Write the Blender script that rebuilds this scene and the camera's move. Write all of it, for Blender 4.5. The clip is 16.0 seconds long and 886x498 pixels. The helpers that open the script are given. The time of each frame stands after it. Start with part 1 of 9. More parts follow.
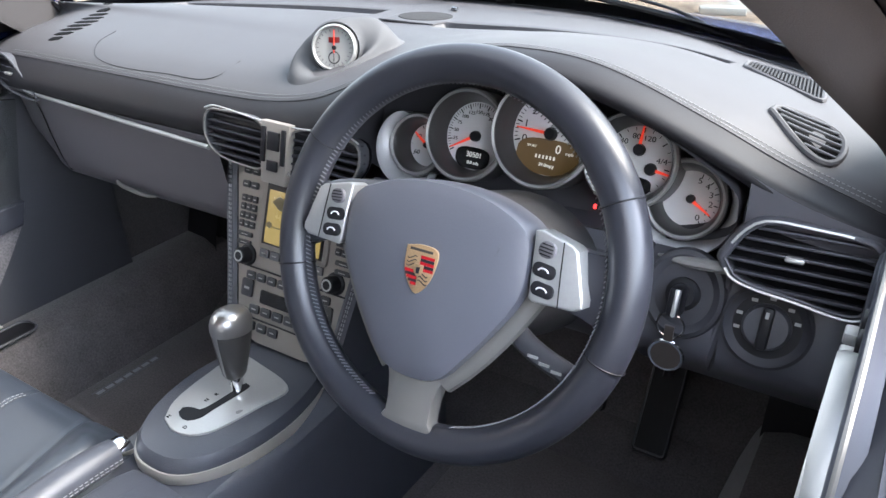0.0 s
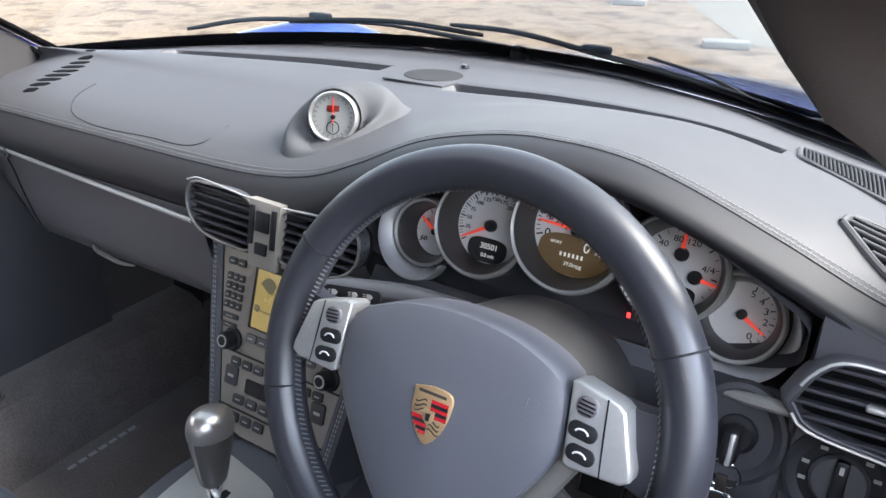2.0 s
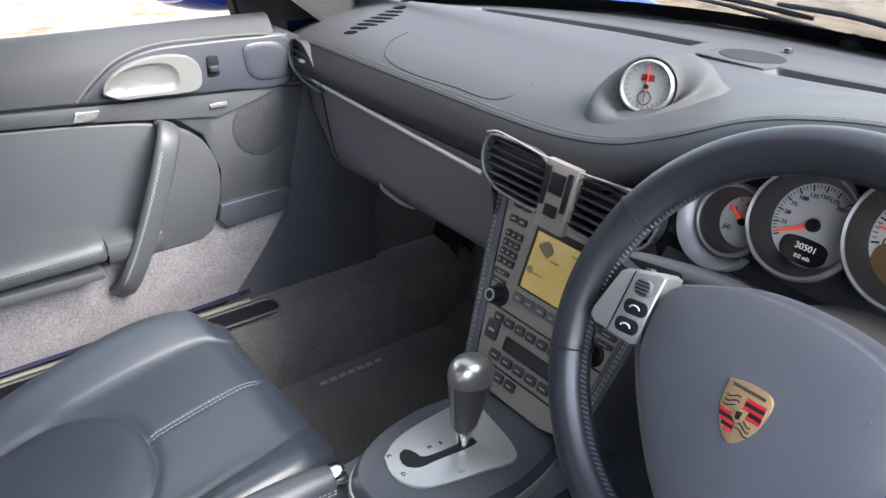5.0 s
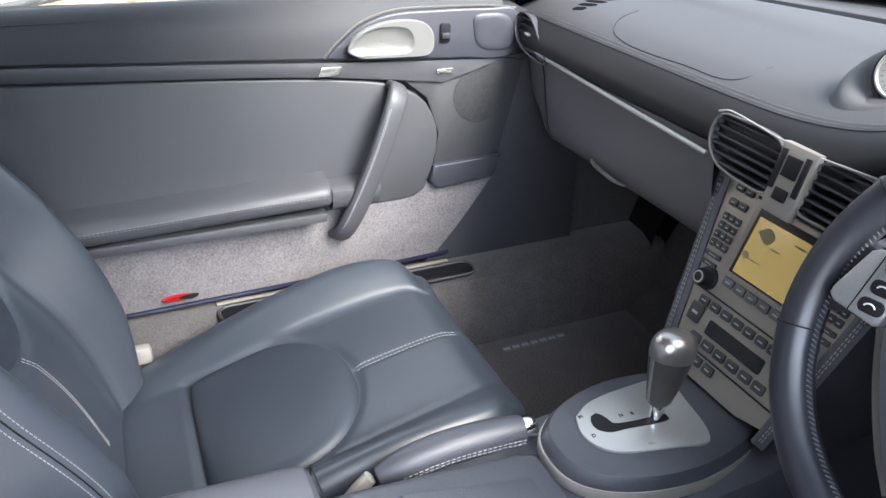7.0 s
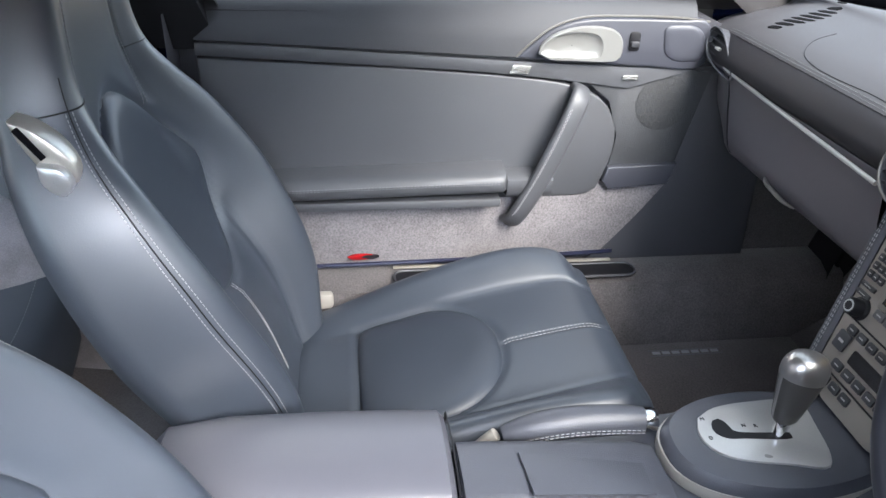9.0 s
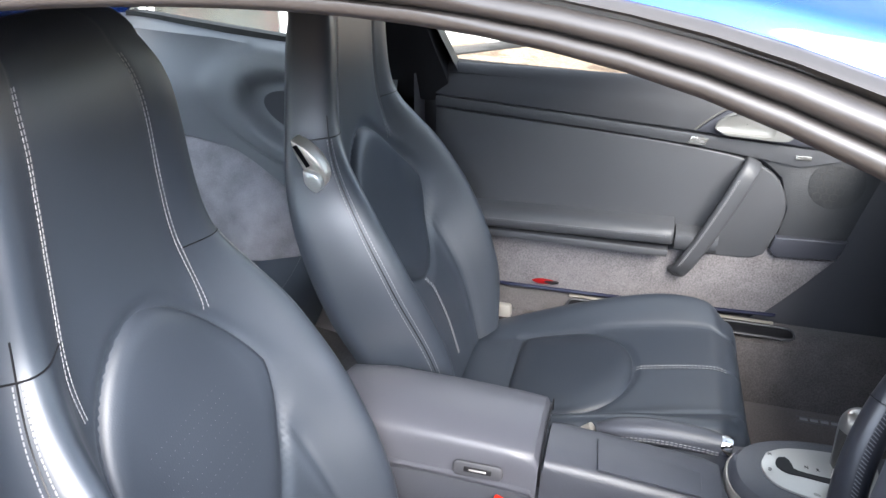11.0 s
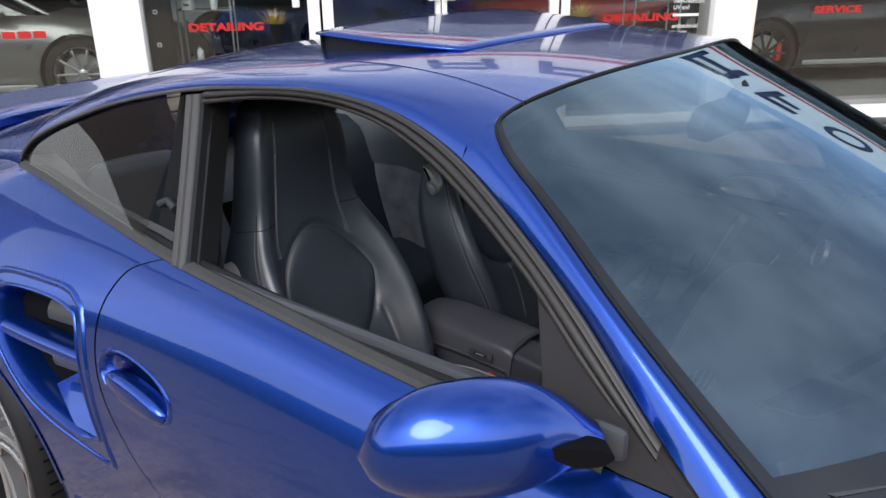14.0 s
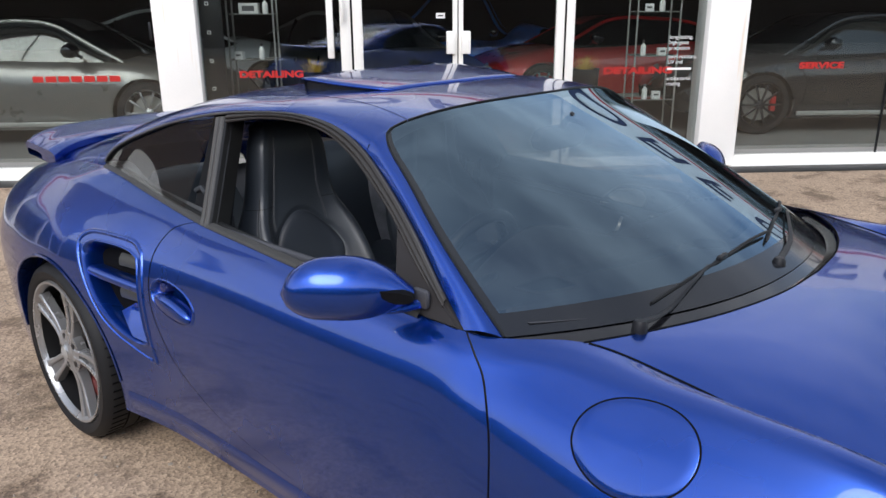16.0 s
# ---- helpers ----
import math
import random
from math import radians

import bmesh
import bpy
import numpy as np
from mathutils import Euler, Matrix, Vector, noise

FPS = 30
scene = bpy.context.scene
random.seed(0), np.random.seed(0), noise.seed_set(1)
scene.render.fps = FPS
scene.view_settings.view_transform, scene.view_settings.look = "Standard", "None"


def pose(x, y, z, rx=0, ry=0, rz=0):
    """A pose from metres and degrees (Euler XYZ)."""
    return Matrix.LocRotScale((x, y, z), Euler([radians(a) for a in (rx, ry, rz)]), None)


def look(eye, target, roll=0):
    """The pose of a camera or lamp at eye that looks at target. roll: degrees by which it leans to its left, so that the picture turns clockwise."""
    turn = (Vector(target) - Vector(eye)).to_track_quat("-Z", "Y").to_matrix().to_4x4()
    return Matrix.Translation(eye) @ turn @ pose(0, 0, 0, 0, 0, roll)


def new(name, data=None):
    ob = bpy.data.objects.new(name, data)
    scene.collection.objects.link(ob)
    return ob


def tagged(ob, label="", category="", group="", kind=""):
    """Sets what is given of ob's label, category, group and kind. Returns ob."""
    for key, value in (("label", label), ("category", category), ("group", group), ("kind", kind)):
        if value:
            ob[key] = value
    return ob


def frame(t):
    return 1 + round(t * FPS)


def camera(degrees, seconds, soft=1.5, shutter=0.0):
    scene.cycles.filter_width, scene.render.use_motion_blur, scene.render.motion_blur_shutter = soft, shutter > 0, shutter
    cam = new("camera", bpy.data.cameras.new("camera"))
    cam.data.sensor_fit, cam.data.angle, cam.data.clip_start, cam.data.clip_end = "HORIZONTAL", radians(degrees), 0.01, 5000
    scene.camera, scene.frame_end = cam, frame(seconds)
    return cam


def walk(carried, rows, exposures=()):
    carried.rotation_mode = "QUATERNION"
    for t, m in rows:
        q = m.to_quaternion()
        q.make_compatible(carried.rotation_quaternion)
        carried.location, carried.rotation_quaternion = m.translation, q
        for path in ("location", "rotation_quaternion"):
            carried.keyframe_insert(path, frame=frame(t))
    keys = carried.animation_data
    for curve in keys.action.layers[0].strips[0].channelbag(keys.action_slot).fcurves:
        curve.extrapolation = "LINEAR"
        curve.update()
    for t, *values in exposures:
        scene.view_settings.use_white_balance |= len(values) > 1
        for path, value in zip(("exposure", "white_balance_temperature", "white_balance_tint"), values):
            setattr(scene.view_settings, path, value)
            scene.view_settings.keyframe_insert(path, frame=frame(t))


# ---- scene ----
cam = camera(60.9, 16.0)
PATH = [
    (0, (0.684, -0.047, 1.155), (-0.286, 1.438, 0.23), -1.1),
    (0.5, (0.645, -0.025, 1.159), (-0.313, 1.471, 0.24), -0.8),
    (1, (0.617, 0.002, 1.167), (-0.338, 1.508, 0.263), -0.6),
    (1.5, (0.607, 0.039, 1.177), (-0.35, 1.552, 0.286), -0.3),
    (2, (0.6, 0.057, 1.184), (-0.374, 1.568, 0.307), 0.0),
    (2.5, (0.585, 0.058, 1.182), (-0.426, 1.548, 0.312), 0.3),
    (3, (0.566, 0.051, 1.179), (-0.51, 1.493, 0.305), 0.5),
    (3.5, (0.549, 0.045, 1.172), (-0.6, 1.42, 0.286), 0.9),
    (4, (0.543, 0.047, 1.162), (-0.696, 1.333, 0.261), 1.1),
    (4.5, (0.543, 0.037, 1.159), (-0.776, 1.229, 0.242), 1.4),
    (5, (0.541, 0.018, 1.162), (-0.848, 1.117, 0.232), 1.5),
    (5.2, (0.54, 0.011, 1.158), (-0.875, 1.078, 0.23), 1.9),
    (7.3, (0.559, -0.06, 1.145), (-1.063, 0.591, 0.173), 1.7),
    (7.5, (0.564, -0.062, 1.146), (-1.07, 0.548, 0.167), 1.9),
    (8, (0.574, -0.065, 1.147), (-1.089, 0.438, 0.157), 2.1),
    (8.5, (0.596, -0.068, 1.155), (-1.101, 0.31, 0.167), 2.0),
    (9, (0.656, -0.043, 1.18), (-1.068, 0.198, 0.195), 1.9),
    (9.5, (0.73, -0.018, 1.213), (-1.021, 0.063, 0.252), 1.6),
    (10, (0.802, -0.001, 1.242), (-0.963, -0.093, 0.305), 1.6),
    (10.2, (0.823, 0.021, 1.251), (-0.94, -0.148, 0.323), 1.4),
    (12.3, (1.175, 0.413, 1.392), (-0.445, -0.396, 0.543), 0.1),
    (12.5, (1.216, 0.467, 1.415), (-0.38, -0.393, 0.572), -0.1),
    (13, (1.304, 0.621, 1.435), (-0.236, -0.373, 0.633), -0.1),
    (13.5, (1.378, 0.8, 1.462), (-0.107, -0.296, 0.692), -0.3),
    (14, (1.503, 0.984, 1.477), (0.049, -0.178, 0.744), -0.7),
    (14.5, (1.658, 1.171, 1.513), (0.222, -0.035, 0.818), -0.7),
    (15, (1.757, 1.374, 1.532), (0.333, 0.136, 0.87), -0.5),
    (15.5, (1.821, 1.585, 1.542), (0.406, 0.322, 0.909), -0.4),
    (16, (1.897, 1.747, 1.541), (0.492, 0.463, 0.926), -0.3),
]
EXPOSURE = [(0, 3.4), (1, 3.25), (2.5, 3.1), (4.5, 3.0), (7.5, 3.15), (9.5, 3.1), (10.2, 2.95), (12.3, 1.8), (13.0, 0.65), (14, 0.15), (16, -0.05)]
walk(cam, [(t, look(eye, target, roll)) for t, eye, target, roll in PATH], EXPOSURE)

# world: bright, partly clouded sky
SUN_EL, SUN_AZ = radians(42), radians(62)
world = bpy.data.worlds.new("sky")
world.use_nodes = True
scene.world = world
wn, wl = world.node_tree.nodes, world.node_tree.links
wn.clear()
w_out = wn.new("ShaderNodeOutputWorld")
w_bg = wn.new("ShaderNodeBackground")
w_sky = wn.new("ShaderNodeTexSky")
w_sky.sky_type = "NISHITA"
w_sky.sun_disc = False
w_sky.sun_elevation, w_sky.sun_rotation = SUN_EL, SUN_AZ
w_bg.inputs["Strength"].default_value = 0.20
w_tc = wn.new("ShaderNodeTexCoord")
w_no = wn.new("ShaderNodeTexNoise")
w_no.inputs["Scale"].default_value = 1.3
w_no.inputs["Detail"].default_value = 5
w_no.inputs["Roughness"].default_value = 0.6
w_mp = wn.new("ShaderNodeMapping")
w_mp.inputs["Scale"].default_value = (1.0, 1.0, 1.6)
w_rp = wn.new("ShaderNodeValToRGB")
w_rp.color_ramp.elements[0].position, w_rp.color_ramp.elements[1].position = 0.33, 0.82
w_mx = wn.new("ShaderNodeMixRGB")
w_mx.inputs[2].default_value = (10.2, 10.5, 11.0, 1)
wl.new(w_tc.outputs["Generated"], w_mp.inputs["Vector"])
wl.new(w_mp.outputs["Vector"], w_no.inputs["Vector"])
wl.new(w_no.outputs["Fac"], w_rp.inputs["Fac"])
wl.new(w_rp.outputs["Color"], w_mx.inputs["Fac"])
wl.new(w_sky.outputs["Color"], w_mx.inputs[1])
# thin cloud glows brightest low in the sky
w_xyz = wn.new("ShaderNodeSeparateXYZ")
w_up = wn.new("ShaderNodeMath")
w_up.operation = "MULTIPLY_ADD"
w_up.inputs[1].default_value, w_up.inputs[2].default_value = -0.58, 1.22
w_sc = wn.new("ShaderNodeVectorMath")
w_sc.operation = "SCALE"
wl.new(w_tc.outputs["Generated"], w_xyz.inputs[0])
wl.new(w_xyz.outputs["Z"], w_up.inputs[0])
wl.new(w_mx.outputs["Color"], w_sc.inputs[0])
wl.new(w_up.outputs[0], w_sc.inputs["Scale"])
# and round the veiled sun
w_dot = wn.new("ShaderNodeVectorMath")
w_dot.operation = "DOT_PRODUCT"
w_dot.inputs[1].default_value = (math.sin(SUN_AZ) * math.cos(SUN_EL), math.cos(SUN_AZ) * math.cos(SUN_EL), math.sin(SUN_EL))
w_pos = wn.new("ShaderNodeMath")
w_pos.operation = "MAXIMUM"
w_pos.inputs[1].default_value = 0.0
w_pow = wn.new("ShaderNodeMath")
w_pow.operation = "POWER"
w_pow.inputs[1].default_value = 3.0
w_glow = wn.new("ShaderNodeMath")
w_glow.operation = "MULTIPLY_ADD"
w_glow.inputs[1].default_value, w_glow.inputs[2].default_value = 1.0, 1.0
w_sun = wn.new("ShaderNodeVectorMath")
w_sun.operation = "SCALE"
wl.new(w_tc.outputs["Generated"], w_dot.inputs[0])
wl.new(w_dot.outputs["Value"], w_pos.inputs[0])
wl.new(w_pos.outputs[0], w_pow.inputs[0])
wl.new(w_pow.outputs[0], w_glow.inputs[0])
wl.new(w_sc.outputs[0], w_sun.inputs[0])
wl.new(w_glow.outputs[0], w_sun.inputs["Scale"])
wl.new(w_sun.outputs[0], w_bg.inputs["Color"])
wl.new(w_bg.outputs["Background"], w_out.inputs["Surface"])

# veiled sun
sun_data = bpy.data.lights.new("sun", "SUN")
sun_data.energy, sun_data.angle, sun_data.color = 1.8, radians(34), (1.0, 0.97, 0.93)
sun_ob = new("sun", sun_data)
sun_dir = Vector((math.sin(SUN_AZ) * math.cos(SUN_EL), math.cos(SUN_AZ) * math.cos(SUN_EL), math.sin(SUN_EL)))
sun_ob.matrix_world = look(sun_dir * 30, (0, 0, 0))

# ---------------- materials ----------------
def srgb(h):
    c = [int(h[i:i + 2], 16) / 255 for i in (0, 2, 4)]
    return tuple(v / 12.92 if v <= 0.04045 else ((v + 0.055) / 1.055) ** 2.4 for v in c)


def material(name, color, rough=0.5, metal=0.0, grain=0.0, scale=400.0, bump=0.0, bump_scale=None, mottle=0.12, mottle_scale=6.0,
             coat=0.0, sheen=0.0, spec=0.5, emit=None, strength=0.0, rough_var=0.08, voronoi=False, flake=False, per_object=0.0):
    """A surface with variation at two scales (fine grain and broad mottling), and fine relief."""
    m = bpy.data.materials.new(name)
    m.use_nodes = True
    n, l = m.node_tree.nodes, m.node_tree.links
    b = n["Principled BSDF"]
    b.inputs["Roughness"].default_value, b.inputs["Metallic"].default_value = rough, metal
    b.inputs["Specular IOR Level"].default_value = spec
    b.inputs["Coat Weight"].default_value, b.inputs["Coat Roughness"].default_value = coat, 0.03
    b.inputs["Sheen Weight"].default_value = sheen
    tc = n.new("ShaderNodeTexCoord")
    big = n.new("ShaderNodeTexNoise")
    big.inputs["Scale"].default_value, big.inputs["Detail"].default_value = mottle_scale, 4
    fine = n.new("ShaderNodeTexNoise")
    fine.inputs["Scale"].default_value, fine.inputs["Detail"].default_value = scale, 3
    for t in (big, fine):
        l.new(tc.outputs["Object"], t.inputs["Vector"])
    add = n.new("ShaderNodeMath")
    add.operation = "MULTIPLY_ADD"
    l.new(big.outputs["Fac"], add.inputs[0])
    add.inputs[1].default_value, add.inputs[2].default_value = 2 * mottle, 1 - mottle
    add2 = n.new("ShaderNodeMath")
    add2.operation = "MULTIPLY_ADD"
    l.new(fine.outputs["Fac"], add2.inputs[0])
    add2.inputs[1].default_value = 2 * grain
    l.new(add.outputs[0], add2.inputs[2])
    val = n.new("ShaderNodeMath")
    val.operation = "SUBTRACT"
    l.new(add2.outputs[0], val.inputs[0])
    val.inputs[1].default_value = grain
    last = val.outputs[0]
    if per_object:
        oi = n.new("ShaderNodeObjectInfo")
        mo = n.new("ShaderNodeMath")
        mo.operation = "MULTIPLY_ADD"
        l.new(oi.outputs["Random"], mo.inputs[0])
        mo.inputs[1].default_value, mo.inputs[2].default_value = 2 * per_object, 1 - per_object
        mu = n.new("ShaderNodeMath")
        mu.operation = "MULTIPLY"
        l.new(last, mu.inputs[0])
        l.new(mo.outputs[0], mu.inputs[1])
        last = mu.outputs[0]
    mix = n.new("ShaderNodeVectorMath")
    mix.operation = "SCALE"
    mix.inputs[0].default_value = color[:3]
    l.new(last, mix.inputs["Scale"])
    l.new(mix.outputs[0], b.inputs["Base Color"])
    rr = n.new("ShaderNodeMath")
    rr.operation = "MULTIPLY_ADD"
    l.new(big.outputs["Fac"], rr.inputs[0])
    rr.inputs[1].default_value, rr.inputs[2].default_value = 2 * rough_var, rough - rough_var
    l.new(rr.outputs[0], b.inputs["Roughness"])
    if bump:
        bp = n.new("ShaderNodeBump")
        bp.inputs["Strength"].default_value, bp.inputs["Distance"].default_value = bump, 0.0006
        if voronoi:
            vo = n.new("ShaderNodeTexVoronoi")
            vo.inputs["Scale"].default_value = bump_scale or scale
            l.new(tc.outputs["Object"], vo.inputs["Vector"])
            l.new(vo.outputs["Distance"], bp.inputs["Height"])
        else:
            l.new(fine.outputs["Fac"], bp.inputs["Height"])
        l.new(bp.outputs[0], b.inputs["Normal"])
    if flake:
        vf = n.new("ShaderNodeTexVoronoi")
        vf.inputs["Scale"].default_value = 1400
        l.new(tc.outputs["Object"], vf.inputs["Vector"])
        bp = n.new("ShaderNodeBump")
        bp.inputs["Strength"].default_value, bp.inputs["Distance"].default_value = 0.12, 0.0003
        l.new(vf.outputs["Color"], bp.inputs["Height"])
        l.new(bp.outputs[0], b.inputs["Normal"])
    if emit:
        b.inputs["Emission Color"].default_value = (*emit, 1)
        b.inputs["Emission Strength"].default_value = strength
    return m


def glass_material(name, tint, gloss=0.06, rough=0.0, sheen=(1, 1, 1)):
    """Thin automotive or shop glass: see-through, with a clear reflection that grows at grazing angles."""
    m = bpy.data.materials.new(name)
    m.use_nodes = True
    n, l = m.node_tree.nodes, m.node_tree.links
    n.clear()
    out = n.new("ShaderNodeOutputMaterial")
    tr = n.new("ShaderNodeBsdfTransparent")
    tr.inputs[0].default_value = (*tint, 1)
    gl = n.new("ShaderNodeBsdfGlossy")
    gl.inputs["Roughness"].default_value = rough
    gl.inputs["Color"].default_value = (*sheen, 1)
    lw = n.new("ShaderNodeLayerWeight")
    lw.inputs[0].default_value = 0.5
    mx = n.new("ShaderNodeMixShader")
    pw = n.new("ShaderNodeMath")
    pw.operation = "POWER"
    l.new(lw.outputs["Facing"], pw.inputs[0])
    pw.inputs[1].default_value = 4.0
    ad = n.new("ShaderNodeMath")
    ad.operation = "MULTIPLY_ADD"
    ad.use_clamp = True
    l.new(pw.outputs[0], ad.inputs[0])
    ad.inputs[1].default_value, ad.inputs[2].default_value = 0.9, 0.04 + gloss
    l.new(ad.outputs[0], mx.inputs[0])
    l.new(tr.outputs[0], mx.inputs[1])
    l.new(gl.outputs[0], mx.inputs[2])
    l.new(mx.outputs[0], out.inputs[0])
    return m


M = {}
M["paint"] = material("blue_metallic_paint", (0.006, 0.052, 0.31), 0.27, 0.86, mottle=0.03, mottle_scale=2, coat=0.85, flake=True, rough_var=0.02)
M["leather"] = material("navy_leather", (0.048, 0.051, 0.063), 0.42, spec=0.7, grain=0.06, scale=900, bump=0.35, voronoi=True, bump_scale=700, mottle=0.08)
M["leather_soft"] = material("navy_leather_soft", (0.076, 0.078, 0.093), 0.38, grain=0.05, scale=900, bump=0.08, voronoi=True, bump_scale=600, mottle=0.1)
M["dash"] = material("dash_leather", (0.053, 0.052, 0.057), 0.56, spec=0.45, grain=0.06, scale=900, bump=0.12, voronoi=True, bump_scale=900, mottle=0.07)
M["plastic"] = material("dark_plastic", (0.046, 0.047, 0.054), 0.45, grain=0.05, scale=1200, bump=0.15, mottle=0.06)
M["grey_plastic"] = material("grey_satin_plastic", (0.088, 0.083, 0.092), 0.42, grain=0.05, scale=1200, bump=0.1, mottle=0.06)
M["black"] = material("black_plastic", (0.010, 0.010, 0.012), 0.42, spec=0.25, mottle=0.1)
M["gloss_black"] = material("gloss_black", (0.008, 0.008, 0.01), 0.12, mottle=0.05, coat=0.5)
M["rubber"] = material("black_rubber", (0.010, 0.010, 0.011), 0.6, spec=0.25, grain=0.15, scale=300, bump=0.3, mottle=0.15)
M["seal"] = material("window_seal_rubber", (0.007, 0.007, 0.007), 0.36, spec=0.25, grain=0.1, scale=300, bump=0.1, mottle=0.1)
M["carpet"] = material("grey_carpet", (0.085, 0.076, 0.076), 0.95, grain=0.8, scale=300, bump=1.0, mottle=0.35, mottle_scale=25, sheen=0.3)
M["carpet_door"] = material("grey_door_carpet", (0.14, 0.130, 0.135), 0.95, grain=0.8, scale=260, bump=1.0, mottle=0.35, mottle_scale=25, sheen=0.4)
M["silver"] = material("satin_silver", (0.42, 0.42, 0.41), 0.30, 0.45, grain=0.06, scale=500, mottle=0.05)
M["silver_paint"] = material("silver_painted_plastic", (0.36, 0.355, 0.34), 0.36, 0.35, grain=0.04, scale=900, mottle=0.05)
M["chrome"] = material("chrome", (0.75, 0.75, 0.76), 0.10, 1.0, mottle=0.03)
M["seat_thread"] = material("grey_seat_thread", (0.26, 0.26, 0.27), 0.8, mottle=0.15)
M["stitch"] = material("pale_thread", (0.30, 0.30, 0.31), 0.8, mottle=0.15)
M["headliner"] = material("dark_headliner", (0.03, 0.031, 0.038), 0.95, grain=0.3, scale=800, bump=0.5)
M["glass"] = glass_material("clear_glass", (0.30, 0.315, 0.305), 0.13, sheen=(0.58, 0.80, 1.0))
M["glass_side"] = glass_material("dimming_side_glass", (0.52, 0.53, 0.51), 0.0)
M["shop_glass"] = glass_material("shop_glass", (0.80, 0.83, 0.82), 0.01)
M["white_frame"] = material("white_painted_metal", (0.78, 0.76, 0.72), 0.4, grain=0.03, scale=60, mottle=0.08, mottle_scale=3)
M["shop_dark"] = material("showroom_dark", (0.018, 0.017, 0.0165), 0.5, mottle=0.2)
M["red"] = material("red_vinyl", (0.42, 0.015, 0.012), 0.4, mottle=0.06)
M["stitch_dark"] = material("grey_thread", (0.16, 0.162, 0.17), 0.8, mottle=0.15)
M["mesh_grey"] = material("grey_mesh", (0.030, 0.030, 0.032), 0.8, spec=0.15, grain=0.6, scale=900, bump=0.8, voronoi=True, bump_scale=500)
M["dash_light"] = material("grey_soft_paint", (0.066, 0.067, 0.072), 0.75, spec=0.3, grain=0.04, scale=900, mottle=0.05)
M["crescent"] = material("satin_crescent", (0.38, 0.38, 0.39), 0.40, 0.3, mottle=0.06)
M["dial"] = material("white_dial", (0.52, 0.52, 0.53), 0.5, mottle=0.03)
M["bezel"] = material("dark_bezel", (0.030, 0.029, 0.029), 0.34, mottle=0.05)
M["black_soft"] = material("matt_black", (0.028, 0.028, 0.034), 0.6, mottle=0.08)
M["red_dark"] = material("dark_red_display", (0.12, 0.01, 0.01), 0.3, mottle=0.05)
M["red_glow"] = material("red_needle", (0.75, 0.06, 0.03), 0.4, mottle=0.03, emit=(1.0, 0.08, 0.04), strength=0.05)
M["red_lamp"] = material("red_lamp", (0.8, 0.02, 0.02), 0.4, mottle=0.02, emit=(1.0, 0.03, 0.03), strength=0.45)
M["lcd_dark"] = material("dark_display", (0.012, 0.012, 0.013), 0.2, mottle=0.03)
M["lcd_green"] = material("amber_display", (0.075, 0.046, 0.022), 0.3, mottle=0.04, emit=(0.30, 0.20, 0.07), strength=0.012)
M["lcd_text"] = material("display_lettering", (0.7, 0.7, 0.66), 0.5, mottle=0.02, emit=(0.9, 0.9, 0.85), strength=0.03)
M["brown_leather"] = material("dark_brown_leather", (0.035, 0.028, 0.024), 0.5, grain=0.2, scale=600, bump=0.3)
M["wheel_leather"] = material("wheel_leather", (0.018, 0.019, 0.025), 0.38, grain=0.05, scale=900, bump=0.05, voronoi=True, bump_scale=900, mottle=0.14, mottle_scale=18, rough_var=0.10)
M["gold"] = material("gold_enamel", (0.50, 0.34, 0.19), 0.3, 0.7, grain=0.3, scale=700, bump=0.5, mottle=0.1)
M["crest_red"] = material("red_enamel", (0.35, 0.01, 0.015), 0.2, mottle=0.05, coat=0.5)
M["spoke_grey"] = material("satin_grey_metal", (0.15, 0.145, 0.135), 0.36, 0.35, mottle=0.06)
M["stack_silver"] = material("warm_silver_paint", (0.25, 0.228, 0.205), 0.38, 0.3, grain=0.04, scale=900, mottle=0.05)
M["silver_warm"] = material("warm_satin_silver", (0.46, 0.43, 0.38), 0.32, 0.5, mottle=0.06)
M["nav_screen"] = material("amber_screen", (0.16, 0.115, 0.040), 0.25, mottle=0.06, mottle_scale=40, emit=(0.62, 0.47, 0.17), strength=0.05)
M["map_grey"] = material("map_shade", (0.22, 0.19, 0.11), 0.4, mottle=0.1)
M["key_dark"] = material("dark_key", (0.030, 0.031, 0.035), 0.38, mottle=0.08)
M["grey_key"] = material("grey_key", (0.09, 0.09, 0.095), 0.38, mottle=0.06)
M["belt_red"] = material("red_button", (0.62, 0.025, 0.012), 0.35, mottle=0.04)
M["door_leather"] = material("door_leather", (0.056, 0.058, 0.064), 0.46, grain=0.07, scale=900, bump=0.3, voronoi=True, bump_scale=700, mottle=0.09)
M["door_plastic"] = material("door_plastic", (0.052, 0.054, 0.060), 0.45, grain=0.07, scale=1100, bump=0.2, mottle=0.06)
M["waist_leather"] = material("waist_leather", (0.056, 0.058, 0.064), 0.62, spec=0.2, grain=0.07, scale=900, bump=0.3, voronoi=True, bump_scale=700, mottle=0.09)
M["door_plastic_blue"] = material("navy_plastic", (0.042, 0.044, 0.055), 0.40, grain=0.05, scale=1100, bump=0.1, mottle=0.06)
M["handle_silver"] = material("bright_silver", (0.26, 0.26, 0.25), 0.34, 0.5, mottle=0.05)
M["plate_silver"] = material("polished_plate", (0.75, 0.75, 0.72), 0.22, 0.9, mottle=0.08, mottle_scale=120)
M["plate_dull"] = material("dull_plate", (0.06, 0.06, 0.06), 0.5, 0.3, mottle=0.1)
